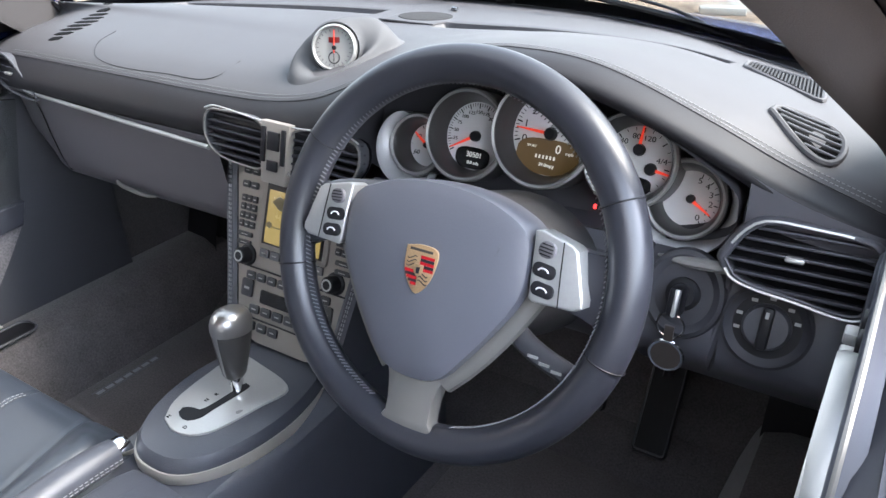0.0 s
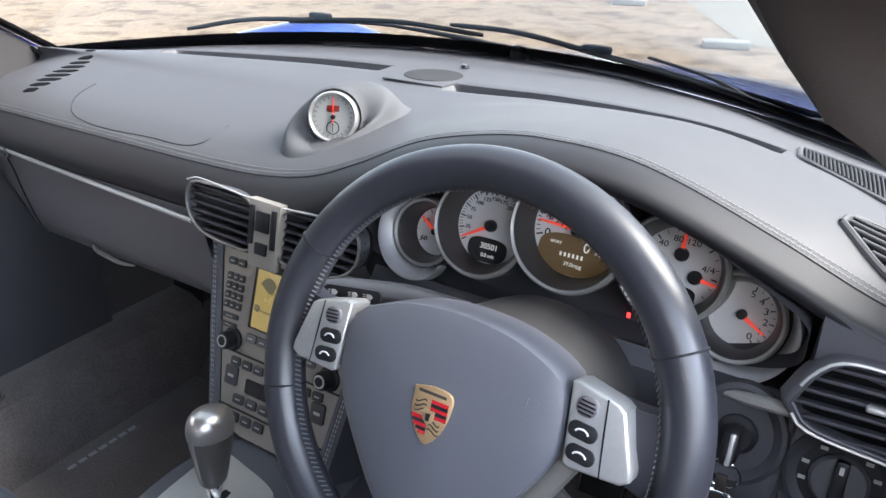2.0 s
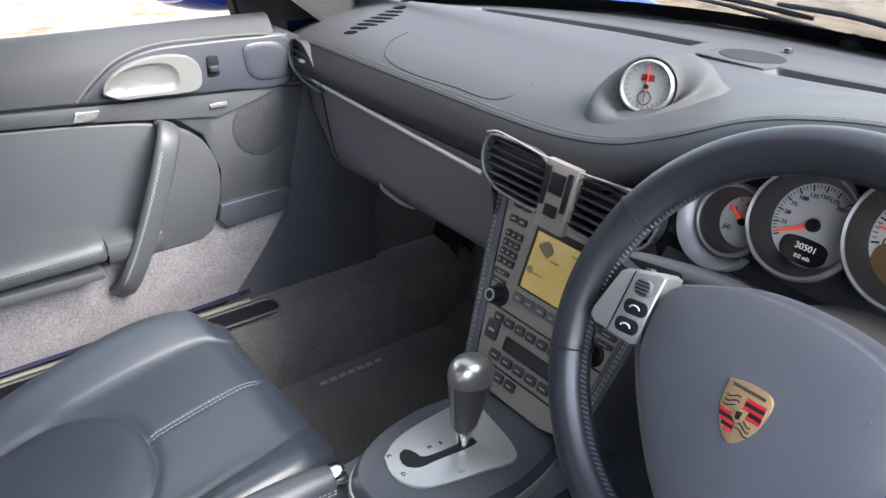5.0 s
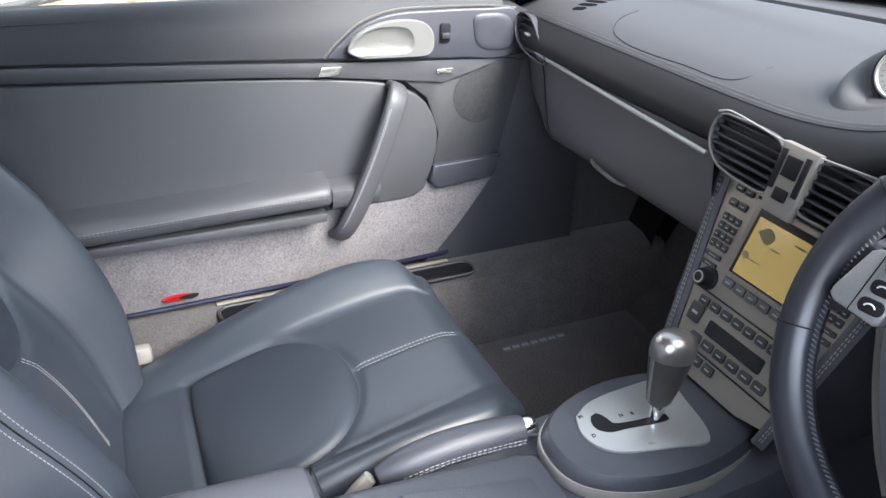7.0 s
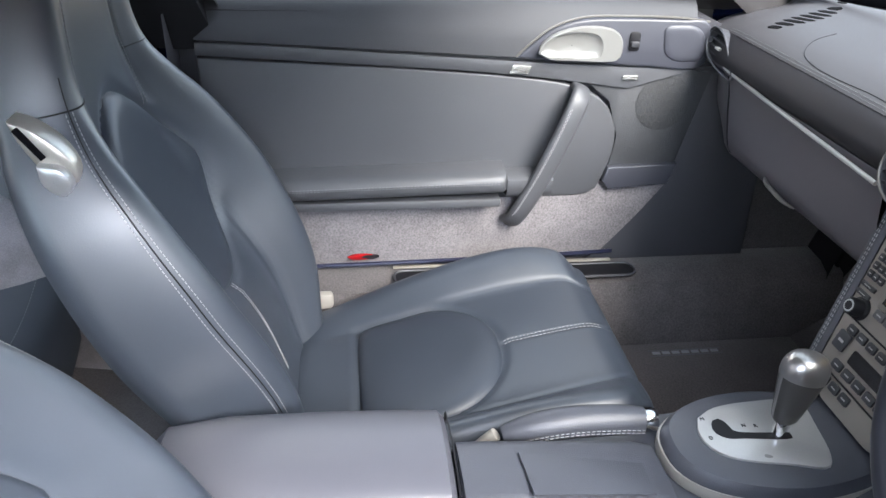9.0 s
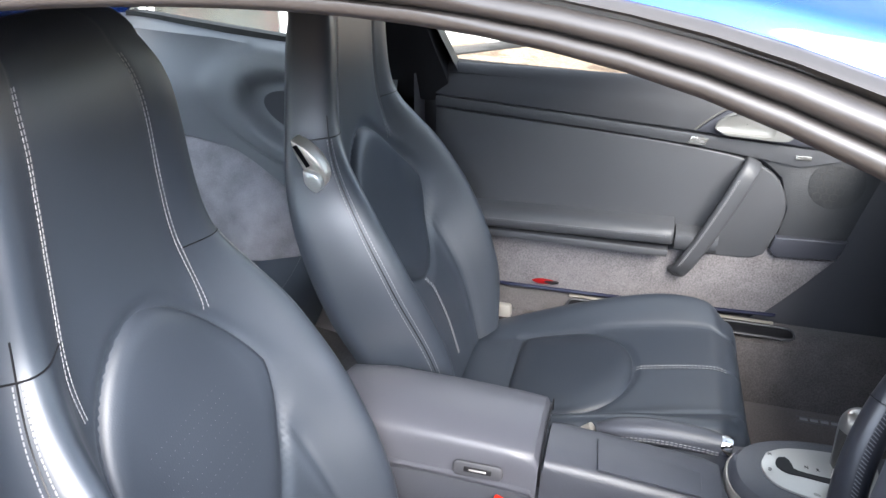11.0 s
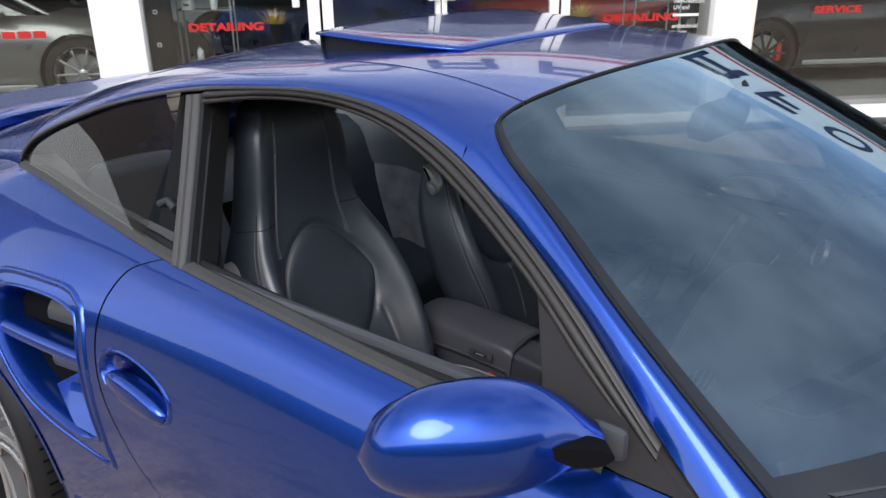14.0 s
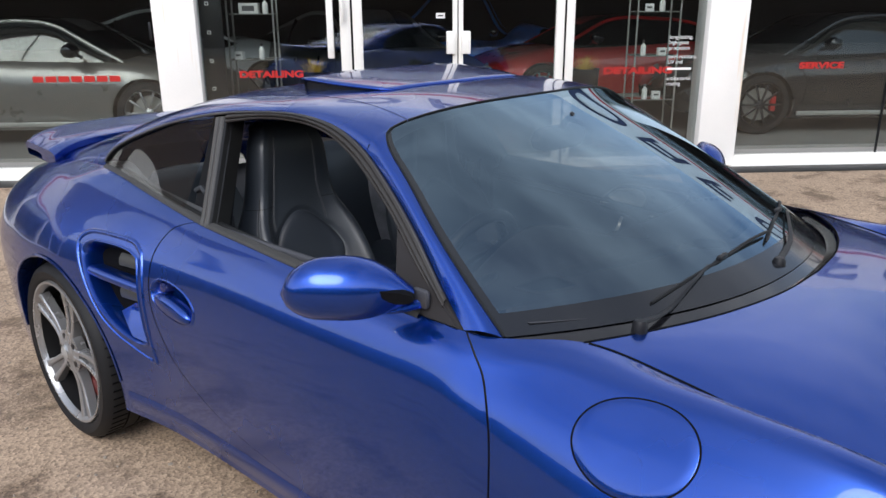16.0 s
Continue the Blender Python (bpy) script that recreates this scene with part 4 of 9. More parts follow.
for sgn in (1, -1):
    def pm(b):
        return mirror_x(b) if sgn < 0 else b
    # side air intake: raised outline, flat painted flange, deep mouth with divider and ramp
    ol = [(p.x, p.y) for p in cr([(a, b, 0) for a, b in INTAKE + INTAKE[:1]], 90)[:-1]]
    ridge = []
    for f, off in ((1.04, .0004), (1.02, .0035), (1.0, .0048), (.98, .0035), (.958, .0006)):
        r_ = [on_flank(*q, off)[0] for q in shrink(ol, f)]
        ridge.append(r_ + r_[:1])
    part("intake_ridge", pm(grid(ridge)), M["paint"], car, "raised painted line round the intake", sharp=60)
    wall = []
    for f, off in ((1.04, .0006), (1.02, .003), (1.0, .003), (.975, -.004), (.95, -.03), (.93, -.075)):
        r_ = [on_flank(*q, off)[0] for q in shrink(HOLE, f)]
        wall.append(r_ + r_[:1])
    part("intake_mouth", pm(grid(wall)), M["paint"], car, "painted intake mouth", sharp=60)
    b = bmesh.new()
    b.faces.new([b.verts.new(on_flank(*q, -.068)[0]) for q in shrink(HOLE, .95)])
    part("intake_duct", pm(b), M["gap_black"], car)
    rows = [[on_flank(y, z0 + dz, o)[0] for dz, o in ((.020, -.064), (.018, -.020), (.012, -.008), (.0, -.004), (-.012, -.010), (-.016, -.064))] for y, z0 in zip(spread(-.755, -.478, 12), spread(.700, .684, 12))]
    part("intake_divider", pm(grid(rows)), M["paint"], car, sharp=60)
    rows = []
    for t in spread(0, 1, 10):
        z = .605 - .095 * t
        o = -.066 + .062 * t ** 1.6
        y0 = -.475 - (.150 + .02 * t) * min(1, .55 + t) - .02 * (1 - t)
        rows.append([on_flank(y0 + (-.456 - y0) * q, z, o - .014 * (1 - q) * t)[0] for q in spread(0, 1, 9)])
    part("intake_ramp", pm(grid(rows)), M["paint"], car)
    for z0, z1, y0 in ((.782, .735, -.66), (.660, .615, -.64)):
        rows = [[on_flank(y, z, -.060 + .006 * math.sin(math.pi * q))[0] for q, z in zip(spread(0, 1, 5), spread(z0, z1, 5))] for y in spread(y0, -.495, 8)]
        part("duct_mesh", pm(grid(rows)), M["vane"], car, "grey mesh deep in the intake")
    # door handle: rim, bowl, flap and lock
    rows = []
    for f, o in ((1.12, .0004), (1.07, .003), (1.02, .003), (.985, -.002), (.93, -.016), (.75, -.030), (.4, -.036), (.02, -.036)):
        r_ = [on_flank(*q, o)[0] for q in handle_ring(.110 * f, .050 * f)]
        rows.append(r_ + r_[:1])
    part("handle_bowl", pm(grid(rows)), M["paint"], car, "oval recess behind the door handle", sharp=60)
    rows = []
    for f, o in ((1.0, -.022), (1.0, -.004), (.95, .006), (.78, .012), (.45, .015), (.02, .016)):
        rows.append([on_flank(*q, o)[0] for q in handle_ring(.098 * f, .027 * f, .006, -.019)])
    part("door_handle", pm(grid(rows, closed=True)), M["paint"], car, "flush blue door handle", sharp=60)
    part("handle_arm", pm(grid([[on_flank(*q, o)[0] for q in handle_ring(.020 * f, .016 * f, -.068, .020)] for f, o in ((1.1, -.034), (1, -.012), (.8, -.006), (.02, -.004))], closed=True)), M["paint_dark"], car)
    # sill skirt crease
    rows = [[on_flank(y, z, o)[0] for z, o in ((.285, .0005), (.272, .005), (.258, .007), (.24, .005), (.215, .002))] for y in spread(-.62, .93, 30)]
    part("side_skirt", pm(grid(rows)), M["paint"], car)

# fuel flap on the driver's front wing
def wing_point(y, v, off=0.0):
    s = section(y, 241)
    i = min(max(v * 240, 1), 238)
    k = int(i)
    t = (s[k + 1] - s[k]).normalized()
    a = section(y + .01, 241)[k] - s[k]
    nn = t.cross(a).normalized()
    if nn.z < 0:
        nn = -nn
    return s[k].lerp(s[k + 1], i - k) + nn * off


FLAP_Y, FLAP_V, FLAP_A, FLAP_B = 1.215, .236, .118, .113
rg = [[wing_point(FLAP_Y + FLAP_A * f * math.cos(a), FLAP_V + FLAP_B * f * math.sin(a), .0007) for a in spread(0, 2 * math.pi, 81)] for f in (.968, 1.0)]
part("fuel_flap_gap", grid(rg), M["gap_black"], car, "oval fuel flap outline")
rr = [[wing_point(FLAP_Y + FLAP_A * f * math.cos(a), FLAP_V + FLAP_B * f * math.sin(a), .0003 if f > .96 else .0009) for a in spread(0, 2 * math.pi, 81)] for f in (.97, .955, .8, .55, .3, .0)]
part("fuel_flap", grid(rr), M["paint"], car, "oval blue fuel flap", sharp=60)
# bonnet shut line
for sgn in (1, -1):
    part("bonnet_gap", tube([(sgn * (interp(TOP, y)[0] - .001), y, interp(TOP, y)[1] + .0005) for y in spread(1.03, 2.05, 40)], .0022, 6), M["gap_black"], car)
part("bonnet_gap", tube([hood_back(u) + Vector((0, -.002, .0)) for u in spread(-1, 1, 41)], .0022, 6), M["gap_black"], car)

# door mirrors
for sgn in (1, -1):
    mr = thing("door_mirror", "rounded blue door mirror on a slim arm", "")
    mr.parent = car
    ax = cr([(.795, .652, .936), (.83, .622, .945), (.875, .586, .953), (.93, .540, .957), (.985, .498, .957), (1.012, .477, .955), (1.020, .471, .954)], 22)
    rv = [.016, .025, .035, .045, .053, .060, .066, .070, .073, .075, .076, .0765, .076, .075, .0745, .073, .070, .065, .058, .048, .033, .001]
    rh = [.030, .033, .038, .043, .049, .055, .060, .064, .067, .069, .070, .070, .069, .067, .065, .062, .058, .053, .047, .039, .027, .001]
    rows = []
    for p, v, h in zip(ax, rv, rh):
        d1 = Vector((.70, .71, 0))
        row = []
        for w in spread(0, 2 * math.pi, 29)[:-1]:
            c, s = math.cos(w), math.sin(w)
            zz_ = v * (s if s > 0 else s * .90)
            hh_ = h * (c if c > 0 else c * .55)
            row.append(p + d1 * hh_ + Vector((0, 0, zz_)))
        rows.append(row)
    b = grid(rows, closed=True, caps=True)
    part("shell", mirror_x(b) if sgn < 0 else b, M["paint"], mr)
    b = tube(cr([(.775, .668, .916), (.83, .632, .903), (.90, .572, .900), (.96, .508, .902)], 14), [.014, .012, .010, .009, .008, .007, .006, .006, .005, .005, .004, .004, .003, .002], 10)
    part("lower_arm", mirror_x(b) if sgn < 0 else b, M["paint"], mr)
    sl = basis((.860, .645, .945), (-.71, .70, 0), (0, 0, 1))
    wedge = curve2([(-.050, .024), (-.01, .020), (.035, .012), (.052, .002), (.040, -.008), (.008, -.008), (-.022, .008), (-.050, .024)], 30)[:-1]
    b = prism(wedge, .030, sl @ Matrix.Diagonal((1, 1, -1, 1)) @ Matrix.Translation((0, 0, -.020)), .002)
    bmesh.ops.recalc_face_normals(b, faces=b.faces[:])
    part("arm_slot", mirror_x(b) if sgn < 0 else b, M["gap_black"], mr, "dark slot beside the mirror arm")
    b = box(.02, .05, .045, (.783, .662, .925), .010)
    part("foot", mirror_x(b) if sgn < 0 else b, M["plastic"], mr)
    gm_ = basis((.925, .505, .955), (.70, -.71, 0), (0, 0, 1))
    b = lathe([(0, -.001), (.05, -.001), (.052, .002)], 32, gm_ @ Matrix.Diagonal((1.5, 1.0, -1, 1)))
    part("mirror_glass", mirror_x(b) if sgn < 0 else b, M["mirror"], mr, "mirror glass")

# wipers, lying on the lower glass and the scuttle
def on_screen(x, y, off):
    best = None
    for k in range(NS - 12, NS):
        w_ = screen_edge(NS)[k].x
        p = Vector(screen_row(k, NS, [max(min(x / w_, 1), -1)])[0])
        if best is None or abs(p.y - y) < abs(best.y - y):
            best = p
    z = best.z if abs(best.y - y) < .06 and y <= best.y + .02 else max(best.z - .35 * (y - best.y), .912)
    return Vector((x, y, z + off))


for pts, bl in (([(.575, 1.085), (.46, 1.090), (.36, 1.094), (.27, 1.090)], [(.47, 1.055), (.36, 1.072), (.20, 1.090), (.06, 1.100), (-.06, 1.104)]),
                ([(.03, 1.170), (-.10, 1.150), (-.22, 1.105), (-.36, 1.052)], [(-.01, 1.120), (-.15, 1.085), (-.30, 1.045), (-.42, 1.010), (-.53, .97)])):
    ap = cr([on_screen(x, y, .007 + .002 * i) for i, (x, y) in enumerate(pts)], 16)
    bp2 = cr([on_screen(x, y, .007) for x, y in bl], 22)
    wp = part("wiper_arm", tube(ap, [.010, .009, .0085, .008, .007, .0065, .006, .0055, .005, .0045, .0045, .004, .004, .004, .004, .004], 8, flat=.6), M["black"], car, "black wiper arm")
    part("wiper_blade", tube(bp2, [.003] + [.0042] * 20 + [.003], 6), M["rubber"], wp)
    part("blade_clip", box(.045, .012, .012, tuple(bp2[11] + Vector((0, 0, .006))), .004), M["black"], wp)
    part("wiper_pivot", lathe([(0, .020), (.011, .019), (.015, .012), (.017, -.01)], 16, Matrix.Translation((ap[0].x, ap[0].y, ap[0].z - .012))), M["black"], wp)

# rear wing
ws = spread(-1, 1, 31)
def wing_sec(u, f):
    a = abs(u)
    x = u * .70
    yb = -1.98 + .16 * a ** 3
    zt = 1.024 - .040 * a ** 8
    return x, yb, zt
rows = []
for u in ws:
    x, yb, zt = wing_sec(u, 0)
    a = abs(u)
    th = .056 * (1 + .55 * a ** 8 - .60 * a ** 30)
    rows.append(cr([(x, yb + .02, zt - th), (x, yb - .012, zt - th * .4), (x, yb + .005, zt + .002), (x, yb + .12, zt - .004), (x, yb + .24, zt - .012), (x, yb + .30, zt - .030), (x, yb + .28, zt - th - .012), (x, yb + .15, zt - th - .004), (x, yb + .02, zt - th)], 25))
part("rear_spoiler", grid([[Vector(rows[0][0]).lerp(Vector(p), .5) for p in rows[0]], *rows, [Vector(rows[-1][0]).lerp(Vector(p), .5) for p in rows[-1]]]), M["paint"], car, "raised blue rear spoiler")
for sgn in (1, -1):
    part("wing_strut", tube([(sgn * .53, -1.76, .86), (sgn * .53, -1.76, .93), (sgn * .53, -1.76, .985)], .016, 10), M["chrome"], car, "polished spoiler strut")
    part("spoiler_fin", tube([(sgn * .60, -1.70, .905), (sgn * .61, -1.82, .915), (sgn * .62, -1.93, .935)], [.010, .016, .012], 10, flat=.6), M["gloss_black"], car)
part("engine_grille", grid([[Vector(p) + Vector((0, 0, .006)) for p in roof_row(y, spread(-.6, .6, 13))] for y in spread(-2.0, -1.5, 8)]), M["black"], car)
# roof rail joint lines
for sgn in (1, -1):
    b = tube([Vector(roof_row(y, [.80])[0]) + Vector((0, 0, .0004)) for y in spread(-.74, HEADER, 30)], .0008, 5)
    part("roof_joint", mirror_x(b) if sgn < 0 else b, M["paint_dark"], car)

# ---------------- cabin: dashboard ----------------
dash = thing("dashboard", "navy leather-covered dashboard with satin silver trim line", "dashboard")
LIP = [(-.70, .858), (-.30, .858), (-.12, .859), (-.03, .864), (.05, .880), (.12, .910), (.20, .950), (.28, .972), (.345, .979), (.405, .975), (.457, .961), (.537, .929), (.613, .896), (.675, .880), (.70, .876)]


def dash_profile(x):
    lip = interp(LIP, x)[0]
    k = min(max((lip - .858) / .12, 0), 1)
    e = (abs(x) / .70) ** 2
    yw = 1.20 - .30 * e
    end = max(abs(x) - .60, 0) / .1
    P = [(yw, .914 - .008 * e), (yw - .06, .926 - .02 * e), (.90 - .10 * e, .926), (.80, .916), (.71, .900), (.665, .884), (.635, .862), (.620, .838), (.619, .822), (.624, .812)]
    D = [(yw, .914 - .008 * e), (yw - .06, .930 - .02 * e), (.90, .945), (.80, .967), (.71, .980), (.66, .984), (.625, .983), (.606, .977), (.600, .969), (.606, .960)]
    out = []
    for i, ((y0, z0), (y1, z1)) in enumerate(zip(P, D)):
        w = k
        if x > .35:
            # towards the door the mound sinks evenly
            y, z = y1 + (y0 - y1) * (1 - k) * .6, z1 - (.979 - lip) * min(1, i / 6)
            z = max(z, z0 * (1 if i < 4 else 0))
        else:
            y, z = y0 + (y1 - y0) * w, z0 + (z1 - z0) * w
        out.append((x, y, z - .010 * end * end * (1 if i > 2 else 0)))
    return out


def along(points, v):
    """A place on the smooth curve through points, at v counted in points."""
    p = [Vector(q) for q in points]
    i = min(max(int(v), 0), len(p) - 2)
    t = v - i
    a, b, c, d = p[max(i - 1, 0)], p[i], p[i + 1], p[min(i + 2, len(p) - 1)]
    return .5 * (2 * b + (c - a) * t + (2 * a - 5 * b + 4 * c - d) * t * t + (3 * b - a - 3 * c + d) * t ** 3)


SEAM_V = 5.75
SLOT = [(.045, .932), (.07, .930), (.20, .917), (.35, .886), (.47, .847), (.495, .838)]
SLOT_P = [(.10, .985), (.21, .972), (.30, .952), (.40, .927), (.47, .911), (.505, .905)]


def slot_line(x):
    if x >= SLOT[0][0]:
        return interp(SLOT, x)[0]
    if x <= -SLOT_P[0][0]:
        return interp(SLOT_P, -x)[0]
    t = (x + SLOT_P[0][0]) / (SLOT[0][0] + SLOT_P[0][0])
    return SLOT_P[0][1] + (SLOT[0][1] - SLOT_P[0][1]) * t


def slot_ends(x):
    table = SLOT if x > 0 else SLOT_P
    return min(1, max(0, min(abs(x) - table[0][0], table[-1][0] - abs(x)) / .02)) ** .5


def top_row(p):
    """One cut through the dash top, with a demister trough sunk into it."""
    fine = [along(p, v) for v in spread(0, SEAM_V, 400)]

    def v_at(y):
        for k, (a, b) in enumerate(zip(fine, fine[1:])):
            if a.y >= y >= b.y:
                return (k + (a.y - y) / max(a.y - b.y, 1e-6)) * SEAM_V / 399
        return 1.0
    yc, ends = slot_line(p[0][0]), slot_ends(p[0][0])
    trough = ((1.0, 0), (.9, .03), (.82, .3), (.74, .85), (.6, 1), (.2, 1), (-.2, 1), (-.6, 1), (-.74, .85), (-.82, .3), (-.9, .03), (-1.0, 0))
    cuts = [(v_at(yc + .0225 * d), f * .028 * ends) for d, f in trough]
    vs = [(v, 0) for v in spread(0, cuts[0][0], 24)[:-1]] + cuts + [(v, 0) for v in spread(cuts[-1][0], SEAM_V, 70)[1:]]
    return [along(p, v) - Vector((0, 0, h)) for v, h in vs]


dx = spread(-.735, .70, 236)
profiles = [dash_profile(x) for x in dx]
part("top_pad", grid([top_row(p) for p in profiles]), M["dash"], dash, "smooth navy leather dash top", sharp=50)
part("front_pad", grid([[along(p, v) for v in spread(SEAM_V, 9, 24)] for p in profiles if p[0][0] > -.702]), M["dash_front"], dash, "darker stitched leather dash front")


# stitched seams along the front edge
part("pad_seam", tube([along(dash_profile(x), SEAM_V - .03) for x in spread(-.69, .69, 110)], .0009, 5), M["black"], dash)
for dv in (-.16, -.30):
    stitches([along(dash_profile(x), SEAM_V + dv) + Vector((0, -.0004, .0010)) for x in spread(-.64, .68, 110)], M["stitch_dark"], dash, label="double stitched seam", r=.00045, gap=.0046, dash=.0032)


@functools.lru_cache(maxsize=None)
def dash_curve(x):
    p = dash_profile(x)
    return [along(p, v) for v in spread(0, 9, 260)]


def dash_z(x, y):
    c = dash_curve(round(x, 4))
    for a, b in zip(c, c[1:]):
        if (a.y - y) * (b.y - y) <= 0:
            return a.z + (b.z - a.z) * (y - a.y) / ((b.y - a.y) or 1)
    return c[0].z


# airbag cover seam
seam = [Vector((x, y, dash_z(x, y) + .0002)) for x, y in ((-.470, .735), (-.462, .695), (-.435, .666), (-.39, .655), (-.33, .653), (-.25, .656), (-.18, .657), (-.155, .668), (-.148, .705))]
part("airbag_seam", tube(cr(seam, 60), .0007, 5), M["dash_front"], dash)
# black strips paint deeper shade into the bottoms of the demister troughs
for table, sx in ((SLOT, 1), (SLOT_P, -1)):
    rows = []
    for a in spread(table[0][0] + .02, table[-1][0] - .02, 40):
        y = interp(table, a)[0]
        rows.append([(sx * a, y + w, dash_z(sx * a, y + w) - .0268) for w in (-.0150, 0, .0150)])
    part("slot_shade", grid(rows), M["gap_black"], dash, "black strip for the shade in the demister slot")
# rear seam before the windscreen
for x0, x1 in ((-.55, -.05), (.05, .58)):
    stitches([along(dash_profile(x), .85) + Vector((0, 0, .001)) for x in spread(x0, x1, 30)], M["stitch_dark"], dash, r=.0006)
# centre speaker panel
cp = prism([(-.052, -.055), (.050, -.055), (.056, .085), (-.058, .085)], .0022, bevel=.001)
sp_m = pose(-.008, .975, .9272, -2, 0, 0)
centre_panel = part("speaker_panel", cp, M["dash"], dash, at=sp_m)
part("speaker_grille", lathe([(0, .0042), (.034, .0040), (.044, .0032), (.046, .001)], 32, Matrix.Diagonal((1, .92, 1, 1))), M["mesh_grey"], centre_panel, "round grey speaker grille")
part("light_sensor", lathe([(0, .010), (.005, .009), (.0065, .005)], 14, Matrix.Translation((.012, .068, 0))), M["gloss_black"], centre_panel)

# silver trim line and its lower panel
tr = [(-.665, .640, .826), (-.60, .624, .818), (-.542, .622, .814), (-.35, .620, .806), (-.22, .619, .801), (-.14, .618, .798)]
part("trim_strip", tube(cr(tr, 40), .0034, 10), M["silver"], dash, "satin silver trim line")
gl_rows = []
for x in spread(-.655, -.135, 40):
    e = max((abs(x) - .58) / .08, 0)
    bot = .655 - .0 * x + .02 * e
    gl_rows.append(cr([(x, .622 + .02 * e, .812), (x, .630 + .02 * e, .780), (x, .637 + .022 * e, .735), (x, .652 + .03 * e, bot + .015), (x, .672 + .03 * e, bot), (x, .72, bot - .005), (x, .80, bot - .01)], 18))
part("glovebox_lid", grid(gl_rows), M["grey_plastic"], dash, "grey satin glovebox lid")
part("lid_seam", tube(cr([(-.567, .6215, .808), (-.567, .629, .780), (-.567, .636, .735), (-.565, .652, .672), (-.56, .672, .657)], 16), .0013, 6), M["black"], dash)
gh = cr([(-.425, .648, .678), (-.405, .640, .677), (-.375, .639, .674), (-.345, .640, .671), (-.327, .648, .669)], 14)
part("glovebox_handle", tube(gh, [.002, .0030, .0036, .0040, .0042, .0042, .0042, .0042, .0042, .0040, .0038, .0034, .003, .002], 10, flat=.8), M["spoke_grey"], dash, "silver glovebox handle")


def air_vent(name, m, w, h, slats, outline=None, label="dark air vent with silver frame", tab=True, ring="silver_paint", depth=.030):
    """A louvred air vent: frame, dark box, blades and a slider tab."""
    ol = outline or round_rect(w, h, h * .38, 6)
    v = thing(name, label, "air vent")
    v.parent = None
    v.matrix_world = m
    loop = [(x, y, 0) for x, y in ol]
    part("frame", tube(loop + loop[:1], .0017, 8, closed=False, caps=False, up=(0, 0, 1)), M[ring], v, "thin silver frame" if ring != "plastic" else "")
    part("housing", prism([(x * .97, y * .97) for x, y in ol], .004, Matrix.Translation((0, 0, -depth))), M["gap_black"], v)
    wall = grid([[(x, y, -.001) for x, y in ol + ol[:1]], [(x * .96, y * .96, .002 - depth) for x, y in ol + ol[:1]]])
    part("duct", wall, M["plastic"], v)
    ys = [p[1] for p in ol]
    for k in range(slats):
        y = min(ys) + (max(ys) - min(ys)) * (k + .75) / (slats + .5)
        xs = []
        for (x1, y1), (x2, y2) in zip(ol, ol[1:] + ol[:1]):
            if (y1 - y) * (y2 - y) < 0:
                xs.append(x1 + (x2 - x1) * (y - y1) / (y2 - y1))
        if len(xs) >= 2:
            a, b = min(xs) + .002, max(xs) - .002
            part("blade", box(b - a, .0032, depth * .45, ((a + b) / 2, y, -depth * .33), .0012), M["black_soft"], v)
    if tab:
        part("slider_tab", box(w * .16, .005, .010, (-w * .08, 0, -.002), .002), M["silver_paint"], v)
    return v


FACE_UP = (0, .22, .975)
# pair of centre vents with a switch block between
vc = basis((.005, .606, .826), (1, 0, -.02), FACE_UP)
vl = [(-.134, .012), (-.130, .026), (-.114, .032), (-.028, .026), (-.022, -.028), (-.060, -.033), (-.104, -.028), (-.126, -.014), (-.133, .0)]
vl = [(p.x, p.y) for p in cr([(a, b, 0) for a, b in vl + vl[:1]], 34)[:-1]]
air_vent("air_vent", vc, .11, .07, 6, vl, label="dark louvred centre air vent", ring="spoke_grey")
air_vent("air_vent", vc, .11, .07, 6, [(-a, b) for a, b in vl][::-1], label="dark louvred centre air vent", ring="spoke_grey")
part("vent_trim", tube(cr([vc @ Vector(p) for p in ((-.132, .031, .002), (-.114, .037, .002), (-.03, .032, .002), (.03, .032, .002), (.114, .037, .002), (.132, .031, .002))], 40), .0011, 8), M["silver"], dash, "thin silver line above the vents")
blk = prism([(-.024, .034), (.026, .034), (.022, -.046), (-.020, -.046)], .012, vc @ Matrix.Translation((0, 0, -.006)), .003)
switch_block = thing("switch_block", "satin grey switch block between the centre vents", "switches")
part("body", blk, M["stack_silver"], switch_block)
for a, b, w, h in ((-.016, .004, .007, .046), (.018, .004, .007, .046), (.001, .010, .020, .024), (.001, -.022, .018, .014)):
    part("button", box(w, h, .004, (0, 0, 0), .0012, m=vc @ Matrix.Translation((a, b, .007))), M["black"], switch_block)
# outer vents
pv = basis((-.612, .619, .842), (1, .10, -.10), FACE_UP)
pvl = [(-.050, .020), (-.040, .030), (-.010, .026), (.035, -.004), (.064, -.030), (.030, -.032), (-.020, -.022), (-.044, -.004)]
pvl = [(p.x, p.y) for p in cr([(a, b, 0) for a, b in pvl + pvl[:1]], 30)[:-1]]
air_vent("air_vent", pv, .09, .05, 5, pvl, label="dark louvred air vent at the dash end", ring="plastic")
dv = basis((.635, .592, .842), (1, .06, 0), FACE_UP)
dvl = [(-.064, -.010), (-.052, .014), (-.036, .028), (.0, .029), (.045, .025), (.056, .014), (.056, -.022), (.046, -.038), (.0, -.034), (-.050, -.026)]
dvl = [(p.x, p.y) for p in cr([(a, b, 0) for a, b in dvl + dvl[:1]], 40)[:-1]]
